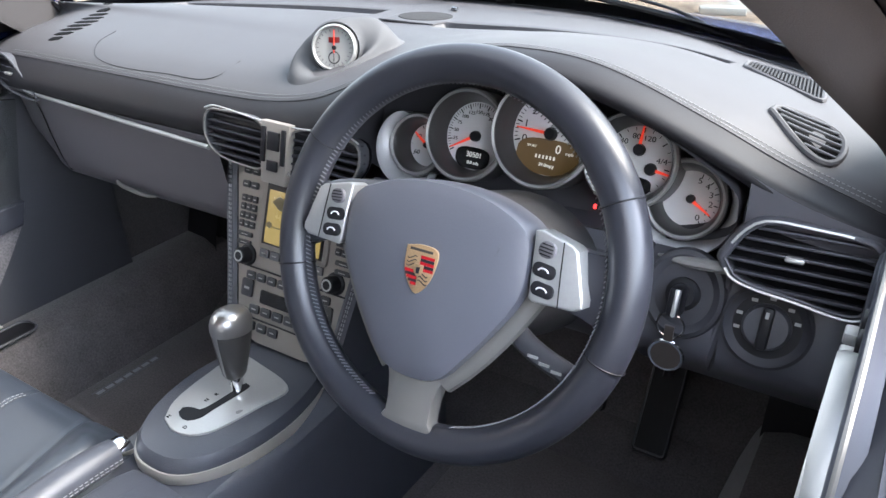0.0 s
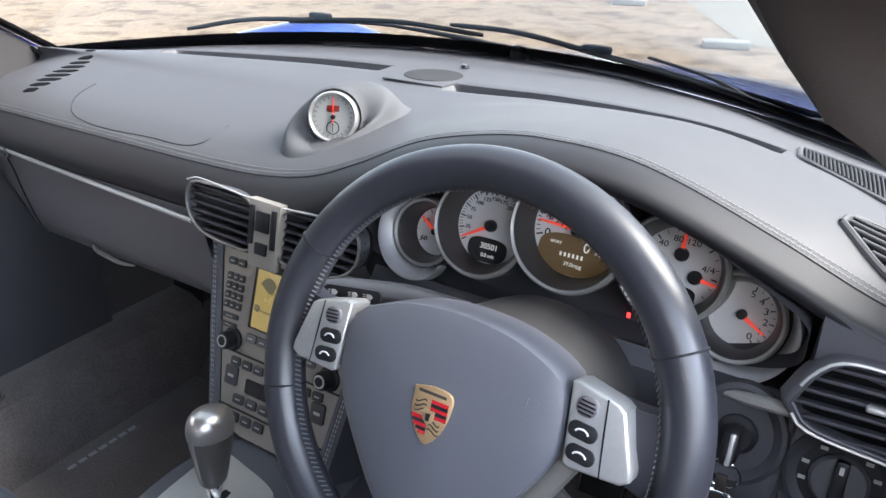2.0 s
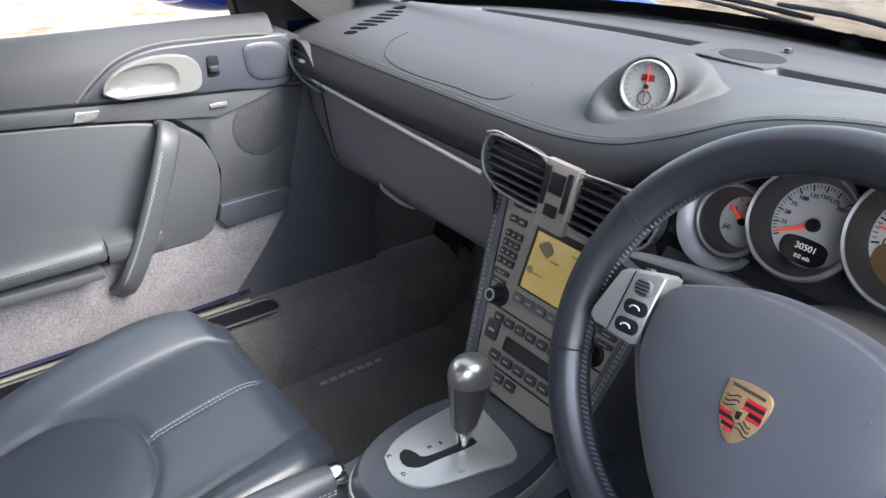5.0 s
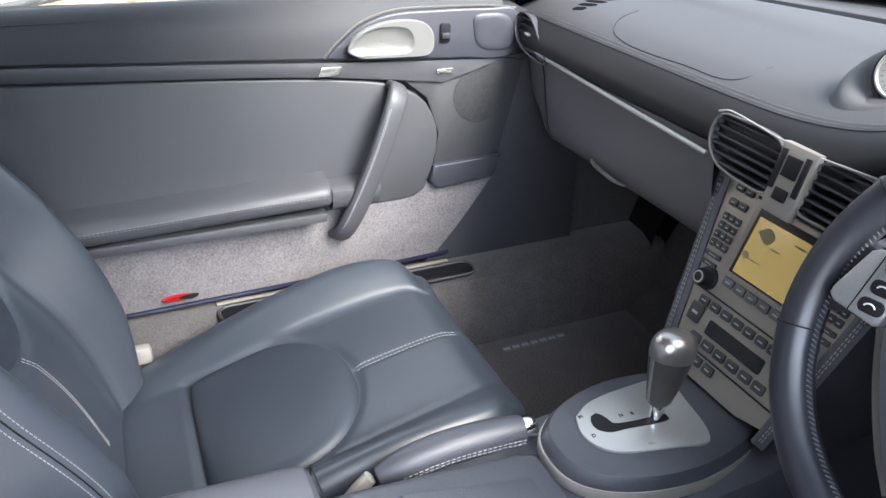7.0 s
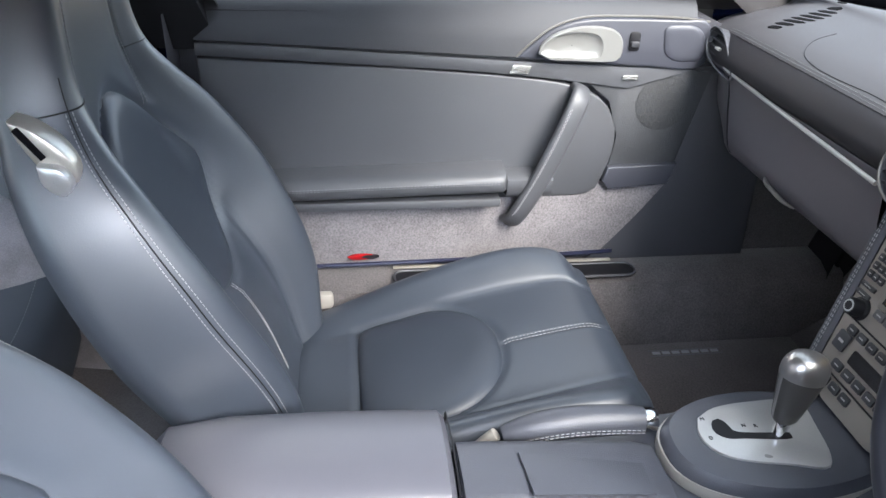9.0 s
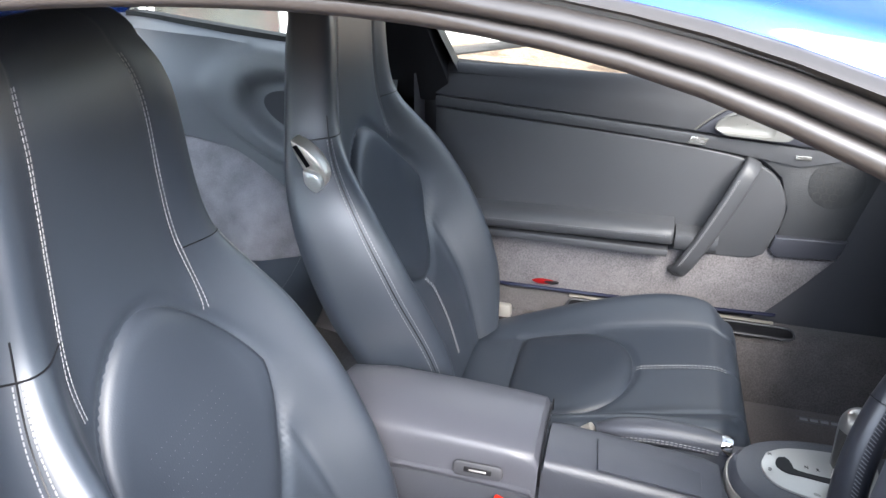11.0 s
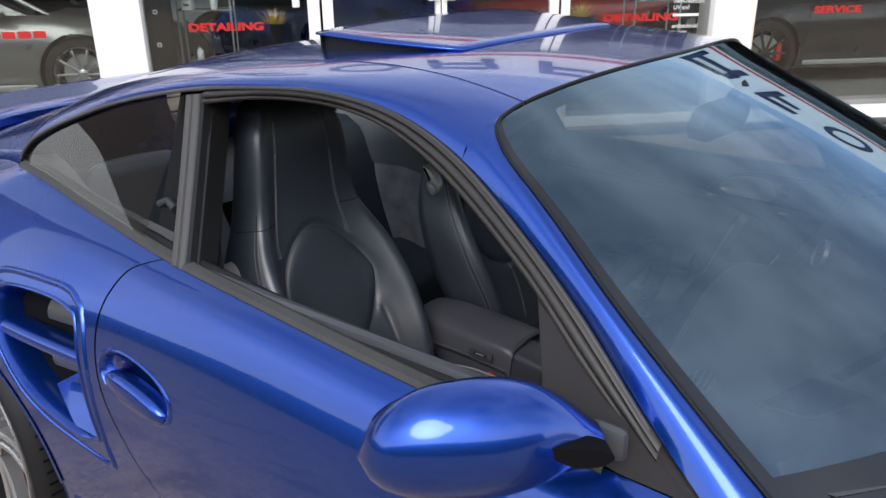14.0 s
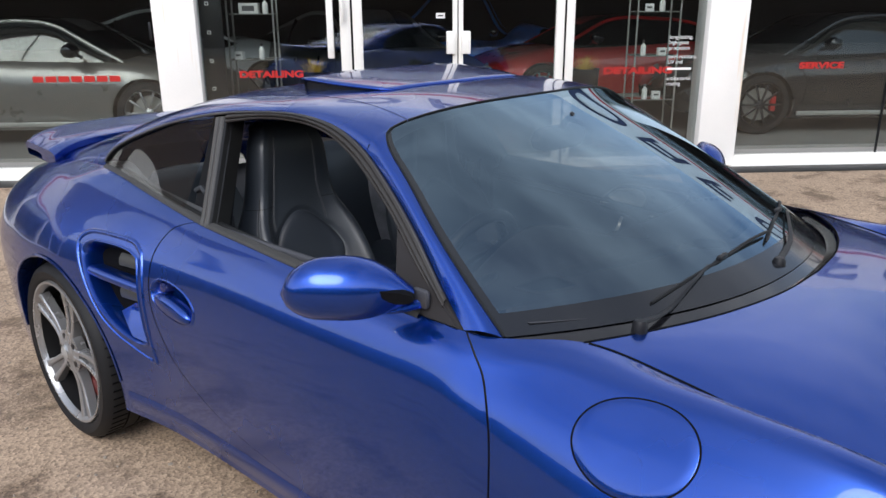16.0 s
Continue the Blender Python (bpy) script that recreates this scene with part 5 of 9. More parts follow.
air_vent("air_vent", dv, .10, .055, 6, dvl, label="dark louvred air vent at the dash end", ring="plastic", depth=.020)
skirt_ = [[dv @ Vector((a * f, b * f, z)) for a, b in dvl + dvl[:1]] for f, z in ((1.02, .0035), (1.07, .003), (1.11, -.002), (1.15, -.024))]
part("vent_surround", grid(skirt_), M["fascia_low"], dash, "raised navy vent surround", sharp=60)
for k0, k1 in ((2, 15), (22, 39)):
    part("vent_trim", tube([dv @ Vector((dvl[k % 39][0] * 1.055, dvl[k % 39][1] * 1.055, .0036)) for k in range(k0, k1)], .0013, 6), M["silver"], dash, "thin silver line round the end vent")
# flush slanted slots for the passenger's side glass
v = thing("demist_vent", "row of dark slanted slots in the dash top", "air vent")
v.location = (-.578, .745, .91)
for k in range(9):
    t = k / 8
    c0 = Vector((-.556, .685)).lerp(Vector((-.594, .822)), t) + Vector((.010 * math.sin(math.pi * t) - .010, 0))
    half = .006 + .018 * math.sin(math.pi * min(t * .8 + .15, 1))
    w = .0048
    ol = [(-half, -w * .3), (-half * .6, -w), (half * .6, -w), (half, w * .3), (half * .6, w), (-half * .6, w)]
    b_ = bmesh.new()
    ring = [(c0.x + a * .93 - q * .35, c0.y + a * .35 + q * .93) for a, q in ol]
    top_ = [b_.verts.new((x, y, dash_z(x, y) + .0010)) for x, y in ring]
    low_ = [b_.verts.new((x, y, dash_z(x, y) - .004)) for x, y in ring]
    b_.faces.new(top_)
    for i in range(6):
        b_.faces.new((top_[i], low_[i], low_[(i + 1) % 6], top_[(i + 1) % 6]))
    b_.transform(Matrix.Translation((.578, -.745, -.91)))
    part("slot", b_, M["gap_black"], v, smooth=False)

# driver's side: a teardrop vent by the glass and a fine-ribbed grille before it
def on_dash(x, y, lift=0.0):
    return Vector((x, y, dash_z(x, y) + lift))


tear = [(.567, .698), (.571, .714), (.588, .721), (.612, .719), (.634, .704), (.641, .677), (.634, .657), (.618, .655), (.594, .670)]
tear = [(p.x, p.y) for p in cr([(a, b, 0) for a, b in tear + tear[:1]], 41)[:-1]]
v = thing("demist_vent", "slotted side-window vent in the dash top", "air vent")
part("frame", tube([on_dash(.606 + (a - .606) * .93, .690 + (b - .690) * .93, .0008) for a, b in tear + tear[:1]], .0036, 8, caps=False), M["dash"], v)
b_ = bmesh.new()
b_.faces.new([b_.verts.new(on_dash(.606 + (a - .606) * .84, .690 + (b - .690) * .84, .0014)) for a, b in tear])
part("well", b_, M["gap_black"], v)
for k in range(6):
    yb = .6655 + .0092 * k
    xs = [a + (c - a) * (yb - b) / (d - b) for (a, b), (c, d) in zip(tear, tear[1:] + tear[:1]) if (b - yb) * (d - yb) < 0]
    if len(xs) > 1:
        part("bar", tube([on_dash(x, yb, .0035) for x in spread(min(xs) + .007, max(xs) - .005, 8)], .0017, 6, flat=.7), M["plastic"], v)
gr = thing("speaker_grille", "fine-ribbed speaker grille set in the dash top", "speaker grille")
quad = [(.5145, .824), (.505, .896), (.596, .846), (.604, .778)]
rim = []
for k in range(4):
    a, b, c = Vector(quad[k - 1]), Vector(quad[k]), Vector(quad[(k + 1) % 4])
    rim += [b + (a - b).normalized() * .010, b + (a - b).normalized() * .003 + (c - b).normalized() * .003, b + (c - b).normalized() * .010]
part("frame", tube([on_dash(p.x, p.y, .001) for p in rim + rim[:1]], .0030, 8, caps=False), M["dash"], gr)
part("well", grid([[on_dash(*(Vector(quad[1]).lerp(Vector(quad[2]), u).lerp(Vector(quad[0]).lerp(Vector(quad[3]), u), w)), .0012) for u in spread(0, 1, 10)] for w in spread(0, 1, 8)]), M["gap_black"], gr)
for k in range(22):
    u = (k + .5) / 22
    a, b = Vector(quad[1]).lerp(Vector(quad[2]), u), Vector(quad[0]).lerp(Vector(quad[3]), u)
    part("rib", tube([on_dash(*a.lerp(b, w), .0022) for w in (.04, .35, .65, .96)], .00125, 5), M["dash_front"], gr)
# stopwatch on its pod
face_m = basis((.021, .716, .934), (.92, .40, 0), (0, .30, .95))
clock = thing("stopwatch", "silver-ringed dash stopwatch on a grey teardrop pod", "clock")
loops = []
for k in range(48):
    a = 2 * math.pi * k / 48
    c, s_ = math.cos(a), math.sin(a)
    rim_p = face_m @ Vector((.0335 * c, .0335 * s_, -.004))
    mouth_p = face_m @ Vector((.0365 * c, .0365 * s_, -.008))
    foot_p = Vector((.012 + .064 * c + .022 * max(0, s_), .738 + (.084 if s_ < 0 else .086) * s_ + .018 * c, 0))
    foot_p.z = dash_z(foot_p.x, foot_p.y) - .003
    belly = mouth_p.lerp(foot_p, .45) + Vector((.006 * c, .010 * min(0, s_), .011 + .007 * max(0, s_)))
    near = mouth_p.lerp(foot_p, .85) + Vector((0, 0, .001))
    loops.append([face_m @ Vector((.0300 * c, .0300 * s_, -.010)), rim_p] + cr([mouth_p, belly, near, foot_p], 12))
part("pod", grid(loops + loops[:1]), M["dash_light"], clock, "smooth grey teardrop pod", sharp=70)
part("ring", lathe([(.0300, -.012), (.0306, -.002), (.0300, .003), (.0280, .0045), (.0258, .001)], 48, face_m), M["pad_silver"], clock, "polished silver ring")
part("dial", lathe([(0, .0), (.0258, .0)], 40, face_m), M["stop_dial"], clock, "pale stopwatch dial")
for k in range(24):
    a = 2 * math.pi * k / 24
    part("tick", box(.0006, .003, .0003, (0, .0225, .0005), m=face_m @ Matrix.Rotation(a, 4, "Z")), M["black"], clock, smooth=False)
part("readout", box(.015, .007, .0006, (0, .010, .0006), .0002, m=face_m), M["red_dark"], clock)
part("hand", box(.0010, .030, .0008, (0, .008, .0016), m=face_m), M["red_glow"], clock)
part("small_hand", box(.0008, .012, .0008, (0, -.012, .0014), m=face_m), M["black"], clock)
part("hub", lathe([(0, .003), (.0028, .0026), (.003, 0)], 14, face_m), M["black"], clock)
part("sub_dial", lathe([(.0068, .0005), (.0074, .0009), (.008, .0005)], 24, face_m @ Matrix.Translation((0, -.0125, 0))), M["black"], clock)

# ---------------- instruments ----------------
GM = basis((.349, .696, .877), (1, 0, 0), (0, .34, .94))
cluster = thing("instrument_cluster", "five overlapping white-faced dials with red needles in a hooded binnacle", "instrument cluster")


def opening(n, f=1.0):
    """The binnacle's mouth, as seen by the driver."""
    out = []
    for k in range(n):
        a = 2 * math.pi * k / n
        c, s = math.cos(a), math.sin(a)
        x = .352 + (.220 if c > 0 else .236) * f * math.copysign(abs(c) ** (.85 if c > 0 else .7), c)
        top = interp(LIP, x)[0] - .011
        mid = .868
        z = mid + (top - mid) * s ** (.45 if c > 0 else .8) if s > 0 else mid - (mid - (.794 if c > 0 else .786)) * (-s) ** .65
        out.append((x, z))
    return out


NO = 72
mouth = opening(NO)
front = [Vector((x, .606 + .05 * max(0, (.868 - z) / .07), z)) for x, z in mouth]
back = []
for x, z in mouth:
    p = GM.inverted() @ Vector((x, .70, z))
    back.append(GM @ Vector((p.x * (.97 if p.x > 0 else 1.04), max(min(p.y, .062), -.100), -.012)))
part("hood_wall", grid([front + front[:1], [p.lerp(q, .5) for p, q in zip(front, back)] + [front[0].lerp(back[0], .5)], back + back[:1]]), M["black_soft"], cluster, "dark navy binnacle walls")
bm_ = bmesh.new()
bm_.faces.new([bm_.verts.new(p) for p in back])
part("backing", bm_, M["black_soft"], cluster)
# satin crescents hugging the outermost dials
for a_, b_, r_, a0, a1, wide in ((-.1625, -.040, .0385, 118, 312, .019), (.162, -.040, .0425, 222, 392, .014)):
    rows = []
    for k, ang in enumerate(spread(a0, a1, 50)):
        w = wide * math.sin(math.pi * (k + .4) / 49.8) ** .6
        e = Vector((math.cos(radians(ang)), math.sin(radians(ang)), 0))
        rows.append([GM @ (Vector((a_, b_, h)) + e * q) for q, h in ((r_, .006), (r_ + .001, .0170), (r_ + .4 * w, .0215), (r_ + .85 * w, .0275), (r_ + w, .0275), (r_ + w + .001, .010))])
    part("crescent_trim", grid(rows), M["crescent"], cluster, "satin silver crescent trim", sharp=60)


def dial(a, b, r, lo, hi, n_major, n_minor, numbers, needle, depth, num_size, lcd=None, arc=(225, -45), behind=()):
    d = thing("dial", "round white gauge face with dark figures", "")
    d.parent = cluster
    d.matrix_local = GM @ Matrix.Translation((a, b, depth))
    cone = lathe([(r * .87, -.004), (r * .88, .001), (r * .93, .010), (r + .000, .024), (r + .003, .0285), (r + .006, .0295), (r + .0085, .026), (r + .0075, -.014)], 72)
    edge_ring = lathe([(r + .0035, .0290), (r + .006, .0304), (r + .0082, .0272)], 72)
    for bm_d in (cone, edge_ring):
        # a dial that stands in front hides this one's rim
        gone = [f for f in bm_d.faces if any(math.hypot(f.calc_center_median().x + a - p_, f.calc_center_median().y + b - q_) < e_ + .004 for p_, q_, e_ in behind)]
        bmesh.ops.delete(bm_d, geom=gone, context="FACES")
    part("bezel", cone, M["bezel"], d, "dark conical bezel")
    part("bezel_ring", edge_ring, M["bezel_edge"], d)
    r = r * .88
    part("face", lathe([(0, .0), (r + .002, .0)], 48), M["dial"], d, "white dial face")
    ticks = bmesh.new()
    for k in range(n_major * n_minor + 1):
        ang = radians(arc[0] + (arc[1] - arc[0]) * k / (n_major * n_minor))
        big = k % n_minor == 0
        L = r * (.15 if big else .09)
        t = box(L, r * (.035 if big else .018), .0003, (r * .96 - L / 2, 0, .0005), m=Matrix.Rotation(ang, 4, "Z"))
        ticks = merge(ticks, t)
    part("scale_marks", ticks, M["black"], d, smooth=False)
    for k, txt in enumerate(numbers):
        if txt == "":
            continue
        ang = radians(arc[0] + (arc[1] - arc[0]) * k / (len(numbers) - 1))
        text_mesh(txt, num_size, M["black"], d, "figure", Matrix.Translation((r * .70 * math.cos(ang), r * .70 * math.sin(ang), .0006)), stretch=1.15)
    if needle is not None:
        na = radians(arc[0] + (arc[1] - arc[0]) * needle)
        part("needle", prism([(r * .10, -.0018), (r * .88, -.0008), (r * .88, .0008), (r * .10, .0018)], .0014, Matrix.Translation((0, 0, .0035)) @ Matrix.Rotation(na, 4, "Z")), M["red_glow"], d, "orange-red needle", smooth=False)
        part("needle_hub", lathe([(0, .008), (r * .13, .0075), (r * .16, .004), (r * .16, 0)], 24), M["black"], d)
    if lcd:
        w, h, cy, mat_ = lcd
        ol = []
        for k in range(28):
            an = 2 * math.pi * k / 28
            ol.append((w / 2 * math.copysign(abs(math.cos(an)) ** .7, math.cos(an)), cy + h / 2 * math.copysign(abs(math.sin(an)) ** (.55 if math.sin(an) > 0 else 1), math.sin(an))))
        part("readout", prism(ol, .0008, Matrix.Translation((0, 0, .0004))), M[mat_], d, "small dark display")
    return d


dial(-.1625, -.040, .0295, 0, 1, 2, 3, ["60", "90", "120", "150"], .36, -.004, .0075, arc=(215, 20), behind=((-.094, -.018, .0455),))
d2 = dial(-.094, -.018, .0455, 0, 1, 8, 4, ["", "25", "50", "75", "100", "125", "150", "175", "200"], .02, .004, .0056, (.046, .026, -.026, "lcd_dark"), arc=(213, 52), behind=((.002, 0, .053),))
d3 = dial(.002, 0.0, .053, 0, 1, 8, 5, ["0", "1", "2", "3", "4", "5", "6", "7", "8"], .085, .010, .0115, (.076, .040, -.026, "lcd_green"), arc=(197, -38))
d4 = dial(.101, -.012, .042, 0, 1, 4, 3, ["40", "80", "120", "", "4/4", "", "0"], None, .004, .0080, (.040, .020, -.026, "lcd_dark"), arc=(135, -55), behind=((.002, 0, .053),))
d5 = dial(.162, -.040, .033, 0, 1, 5, 2, ["5", "4", "3", "2", "1", "0"], .78, -.004, .0085, arc=(75, -60), behind=((.101, -.012, .042),))
for dd, at_, ang in ((d4, (.0, .012), 88), (d4, (.016, -.006), -8)):
    part("needle", prism([(.004, -.0018), (.025, -.0008), (.025, .0008), (.004, .0018)], .0012, Matrix.Translation((*at_, .0035)) @ Matrix.Rotation(radians(ang), 4, "Z")), M["red_glow"], dd, smooth=False)
    part("needle_hub", lathe([(0, .007), (.0055, .0065), (.0065, .0035), (.0065, 0)], 20, Matrix.Translation((*at_, 0))), M["black"], dd)
text_mesh("30501", .0085, M["lcd_text"], d2, "odometer_figures", Matrix.Translation((.002, -.022, .0014)))
text_mesh("0.0 mls", .0055, M["lcd_text"], d2, "trip_figures", Matrix.Translation((.002, -.0315, .0014)))
text_mesh("0", .0135, M["lcd_text"], d3, "speed_figure", Matrix.Translation((.012, -.016, .0014)))
text_mesh("mph", .0055, M["lcd_text"], d3, "unit_lettering", Matrix.Translation((.026, -.0185, .0014)))
text_mesh("SPORT", .004, M["lcd_text"], d3, "mode_lettering", Matrix.Translation((-.020, -.016, .0014)))
for k in range(6):
    part("lettering", box(.0022, .0040, .0003, (-.013 + .0044 * k, -.0262, .0013)), M["lcd_text"], d3, smooth=False)
text_mesh("39.0mpg", .0056, M["lcd_text"], d3, "consumption_figures", Matrix.Translation((.001, -.0350, .0014)))
text_mesh("17.", .007, M["lcd_text"], d4, "temperature_figures", Matrix.Translation((.006, -.026, .0014)))
part("warning_light", box(.0036, .0050, .0008, (.066, -.068, .0045), .0006, m=GM), M["red_lamp"], cluster, "lit red seatbelt warning lamp")

# driver's lower fascia
rows = []
for x in spread(.495, .70, 28):
    lower = [(x, .598, .775), (x, .589, .748), (x, .586, .722), (x, .600, .700), (x, .66, .65), (x, .76, .59)]
    if x > .572:
        lip = interp(LIP, x)[0]
        upper = [(x, .607, lip - .006), (x, .609, .862), (x, .612, .838), (x, .609, .800)]
    else:
        upper = [(x, .640, .803), (x, .628, .802), (x, .616, .799), (x, .606, .790)]
    rows.append(cr(upper + lower, 26))
b1 = grid(rows)
rows = [cr([(x, .654, .795), (x, .642, .780), (x, .645, .755), (x, .660, .72), (x, .69, .64), (x, .76, .585)], 14) for x in spread(.125, .50, 26)]
part("knee_panel", merge(b1, grid(rows)), M["fascia_low"], dash, "dark lower fascia panel")
# wedge between centre vents and binnacle
rows = [cr([(x, .624, interp(LIP, x)[0] - .046 if x < .0 else .815 + (interp(LIP, x)[0] - .858) * .95), (x, .640, .80), (x, .65, .78), (x, .67, .70), (x, .72, .62)], 10) for x in spread(-.14, .118, 20)]
part("centre_fascia", grid(rows), M["plastic"], dash)
part("fascia_blade", tube(cr([(.505, .612, .806), (.535, .604, .810), (.565, .598, .815), (.584, .596, .816)], 12), [.0015, .003, .0045, .0055, .0062, .0066, .0068, .0068, .0066, .0062, .0058, .005], 10, flat=.8), M["bezel_edge"], dash, "satin grey blade beside the end vent")

# rotary light switch
lm = basis((.616, .5955, .769), (1, 0, 0), (0, .32, .95))
lsw = thing("light_switch", "black rotary headlamp switch with a ridged knob", "light switch", at=lm)
part("surround", lathe([(.040, -.01), (.040, .004), (.037, .006), (.034, .003), (.030, .001)], 40), M["black_soft"], lsw)
part("plate", lathe([(0, .001), (.031, .001)], 40), M["black"], lsw)
part("knob", lathe([(0, .010), (.019, .009), (.0215, .006), (.0215, 0)], 36), M["plastic"], lsw)
part("grip", box(.010, .040, .010, (0, 0, .012), .003), M["black"], lsw)
part("grip_mark", box(.003, .006, .0004, (0, .013, .0172)), M["mark"], lsw, smooth=False)
for k, ang in enumerate((20, 50, 90, 125, 165, 195)):
    part("symbol", box(.0055, .003, .0003, (.0262 * math.cos(radians(ang)), .0262 * math.sin(radians(ang)), .0014), m=None), M["mark"], lsw, smooth=False)
# ignition with key and fob
im = basis((.538, .5975, .779), (1, 0, 0), (0, .32, .95))
ign = thing("ignition_key", "ignition lock with the key in it and a leather fob hanging", "key")
part("well", lathe([(.043, -.003), (.041, .004), (.037, .006), (.033, .004), (.030, .0015), (.0, .0015)], 36, im @ Matrix.Diagonal((.92, 1.05, 1, 1))), M["black_soft"], ign, "dark oval ignition recess")
part("barrel", lathe([(0, .010), (.012, .010), (.016, .006), (.017, -.01)], 28, im), M["black"], ign)
part("key_head", box(.013, .030, .028, (0, -.004, .022), .005, m=im), M["black"], ign)
part("key_trim", box(.0045, .027, .0295, (0.0015, -.004, .0225), .002, m=im), M["silver"], ign)
kp = im @ Vector((0, -.014, .030))
part("key_ring", tube([kp + Vector((.013 * math.cos(a), -.002, -.013 + .013 * math.sin(a))) for a in spread(0, 2 * math.pi, 28)], .0011, 6, caps=False), M["chrome"], ign, "steel split ring")
fob = basis(tuple(kp + Vector((0, -.003, -.046))), (1, 0, 0), (0, 0, 1))
part("fob_rim", lathe([(.0165, -.002), (.0175, 0), (.0165, .002), (.0145, .002)], 32, fob), M["chrome"], ign)
part("fob_disc", lathe([(0, .0015), (.0150, .0015), (.0150, -.0015), (0, -.0015)], 32, fob), M["brown_leather"], ign, "dark leather disc")
part("fob_strap", box(.009, .018, .003, (0, .024, 0), .001, m=fob), M["brown_leather"], ign)

# ---------------- steering wheel ----------------
SW = basis((.359, .450, .838), (1, 0, 0), (0, .366, .93))
wheel_ = thing("steering_wheel", "navy leather three-spoke steering wheel with silver switch pads", "steering wheel", at=SW)
RM, RT = .1700, .0172
part("rim", tube([(RM * math.cos(a), RM * math.sin(a), 0) for a in spread(0, 2 * math.pi, 97)[:-1]], RT, 18, closed=True, flat=1.08, up=(0, 0, 1)), M["wheel_leather"], wheel_, "smooth navy leather rim")
for ang in (152, 196, 28, -16):
    a = radians(ang)
    c = Vector((RM * math.cos(a), RM * math.sin(a), 0))
    e = Vector((math.cos(a), math.sin(a), 0))
    part("rim_seam", tube([c + (RT + .0004) * (math.cos(w) * e + 1.08 * math.sin(w) * Vector((0, 0, 1))) for w in spread(0, 2 * math.pi, 28)], .0008, 5, caps=False), M["black"], wheel_)
# zigzag hand-stitching round the inside of the rim
zz = bmesh.new()
n = 230
for k in range(n):
    a = 2 * math.pi * k / n
    dd = math.degrees(a) % 360
    if 252 < dd < 285:
        continue
    r0 = RM - RT - .0006
    up_ = .0035
    p = Vector((r0 * math.cos(a), r0 * math.sin(a), up_ + .004))
    q = Vector((r0 * math.cos(a + .016), r0 * math.sin(a + .016), -up_ + .004))
    d = (q - p).normalized()
    s = Vector((math.cos(a), math.sin(a), 0))
    t = d.cross(s)
    rings = [[zz.verts.new(e + .0007 * (math.cos(w) * s + math.sin(w) * t)) for w in (0, 2.1, 4.2)] for e in (p, q)]
    for j in range(3):
        zz.faces.new((rings[0][j], rings[0][(j + 1) % 3], rings[1][(j + 1) % 3], rings[1][j]))
part("stitching", zz, M["stitch_dark"], wheel_, "pale hand stitching inside the rim", smooth=False, weld=False)


def plate(outline, z0, z1, bulge, n=36):
    """A cushion-like plate over an outline: flat rim at z0, domed to z1 + bulge."""
    o = [Vector((a, b, 0)) for a, b in outline]
    o = cr([*o, o[0]], n + 1)[:-1]
    c = sum(o, Vector()) / len(o)
    rows = [[p + Vector((0, 0, z0 - .02)) for p in o], [p + Vector((0, 0, z1 - .006)) for p in o], [c + (p - c) * .985 + Vector((0, 0, z1 - .0015)) for p in o], [c + (p - c) * .95 + Vector((0, 0, z1)) for p in o]]
    for f in (.85, .65, .42, .2, .02):
        rows.append([c + (p - c) * f + Vector((0, 0, z1 + bulge * (1 - f * f))) for p in o])
    return grid(rows, closed=True)


bag = [(-.080, .048), (-.045, .0615), (0, .066), (.045, .0615), (.080, .048), (.0895, .038), (.093, .012), (.091, -.012), (.073, -.046), (.047, -.084), (.033, -.101), (.014, -.109), (-.014, -.109), (-.033, -.101), (-.047, -.084), (-.073, -.046), (-.091, -.012), (-.093, .012), (-.0895, .038)]
part("airbag_cover", plate(bag, .0, .026, .010, 60), M["leather_soft"], wheel_, "smooth navy airbag cover")
# crest shield in gold and red, as plain fields
sh = [(-.0155, .018), (0, .021), (.0155, .018), (.0150, 0), (.009, -.014), (0, -.022), (-.009, -.014), (-.0150, 0)]
crest = part("crest", prism([(p.x, p.y) for p in cr([(a, b, 0) for a, b in sh + sh[:1]], 33)[:-1]], .0030, Matrix.Translation((0, -.009, .0342)), .0008), M["gold"], wheel_, "gold and red shield emblem")
for k in range(5):
    mt = "crest_red" if k % 2 == 0 else "black"
    part("field", box(.0138, .0026, .0006, (.0074, .0018 - .0027 * k, .0374)), M[mt], crest, smooth=False)
    w = (.0132, .0122, .0106, .0084, .0056)[k]
    part("field", box(w, .0026, .0006, (-w / 2 - .0004, -.0120 - .0026 * k, .0374)), M[mt], crest, smooth=False)
part("name_band", box(.0230, .0022, .0006, (0, .0072, .0374)), M["brown_leather"], crest, smooth=False)
for cx_c, cy_c, sg in ((-.0078, -.0035, 1), (.0055, -.0165, -1)):
    for k in range(3):
        r0 = .0050 - .0002 * k
        arc_ = [(cx_c + sg * r0 * math.cos(w), cy_c + .0034 * (k - 1) + .0016 * math.sin(w * 2), .0376) for w in spread(.2, math.pi - .2, 9)]
        part("antler_mark", tube(arc_, .0005, 5), M["black"], crest)
part("inner_shield", prism([(-.005, .005), (.005, .005), (.0045, -.002), (0, -.0065), (-.0045, -.002)], .0010, Matrix.Translation((0, -.010, .0372)), .0003), M["gold"], crest)
part("figure_mark", prism([(-.0022, .002), (.0020, .003), (.0012, -.003), (-.0016, -.003)], .0004, Matrix.Translation((0, -.010, .0382))), M["black"], crest)
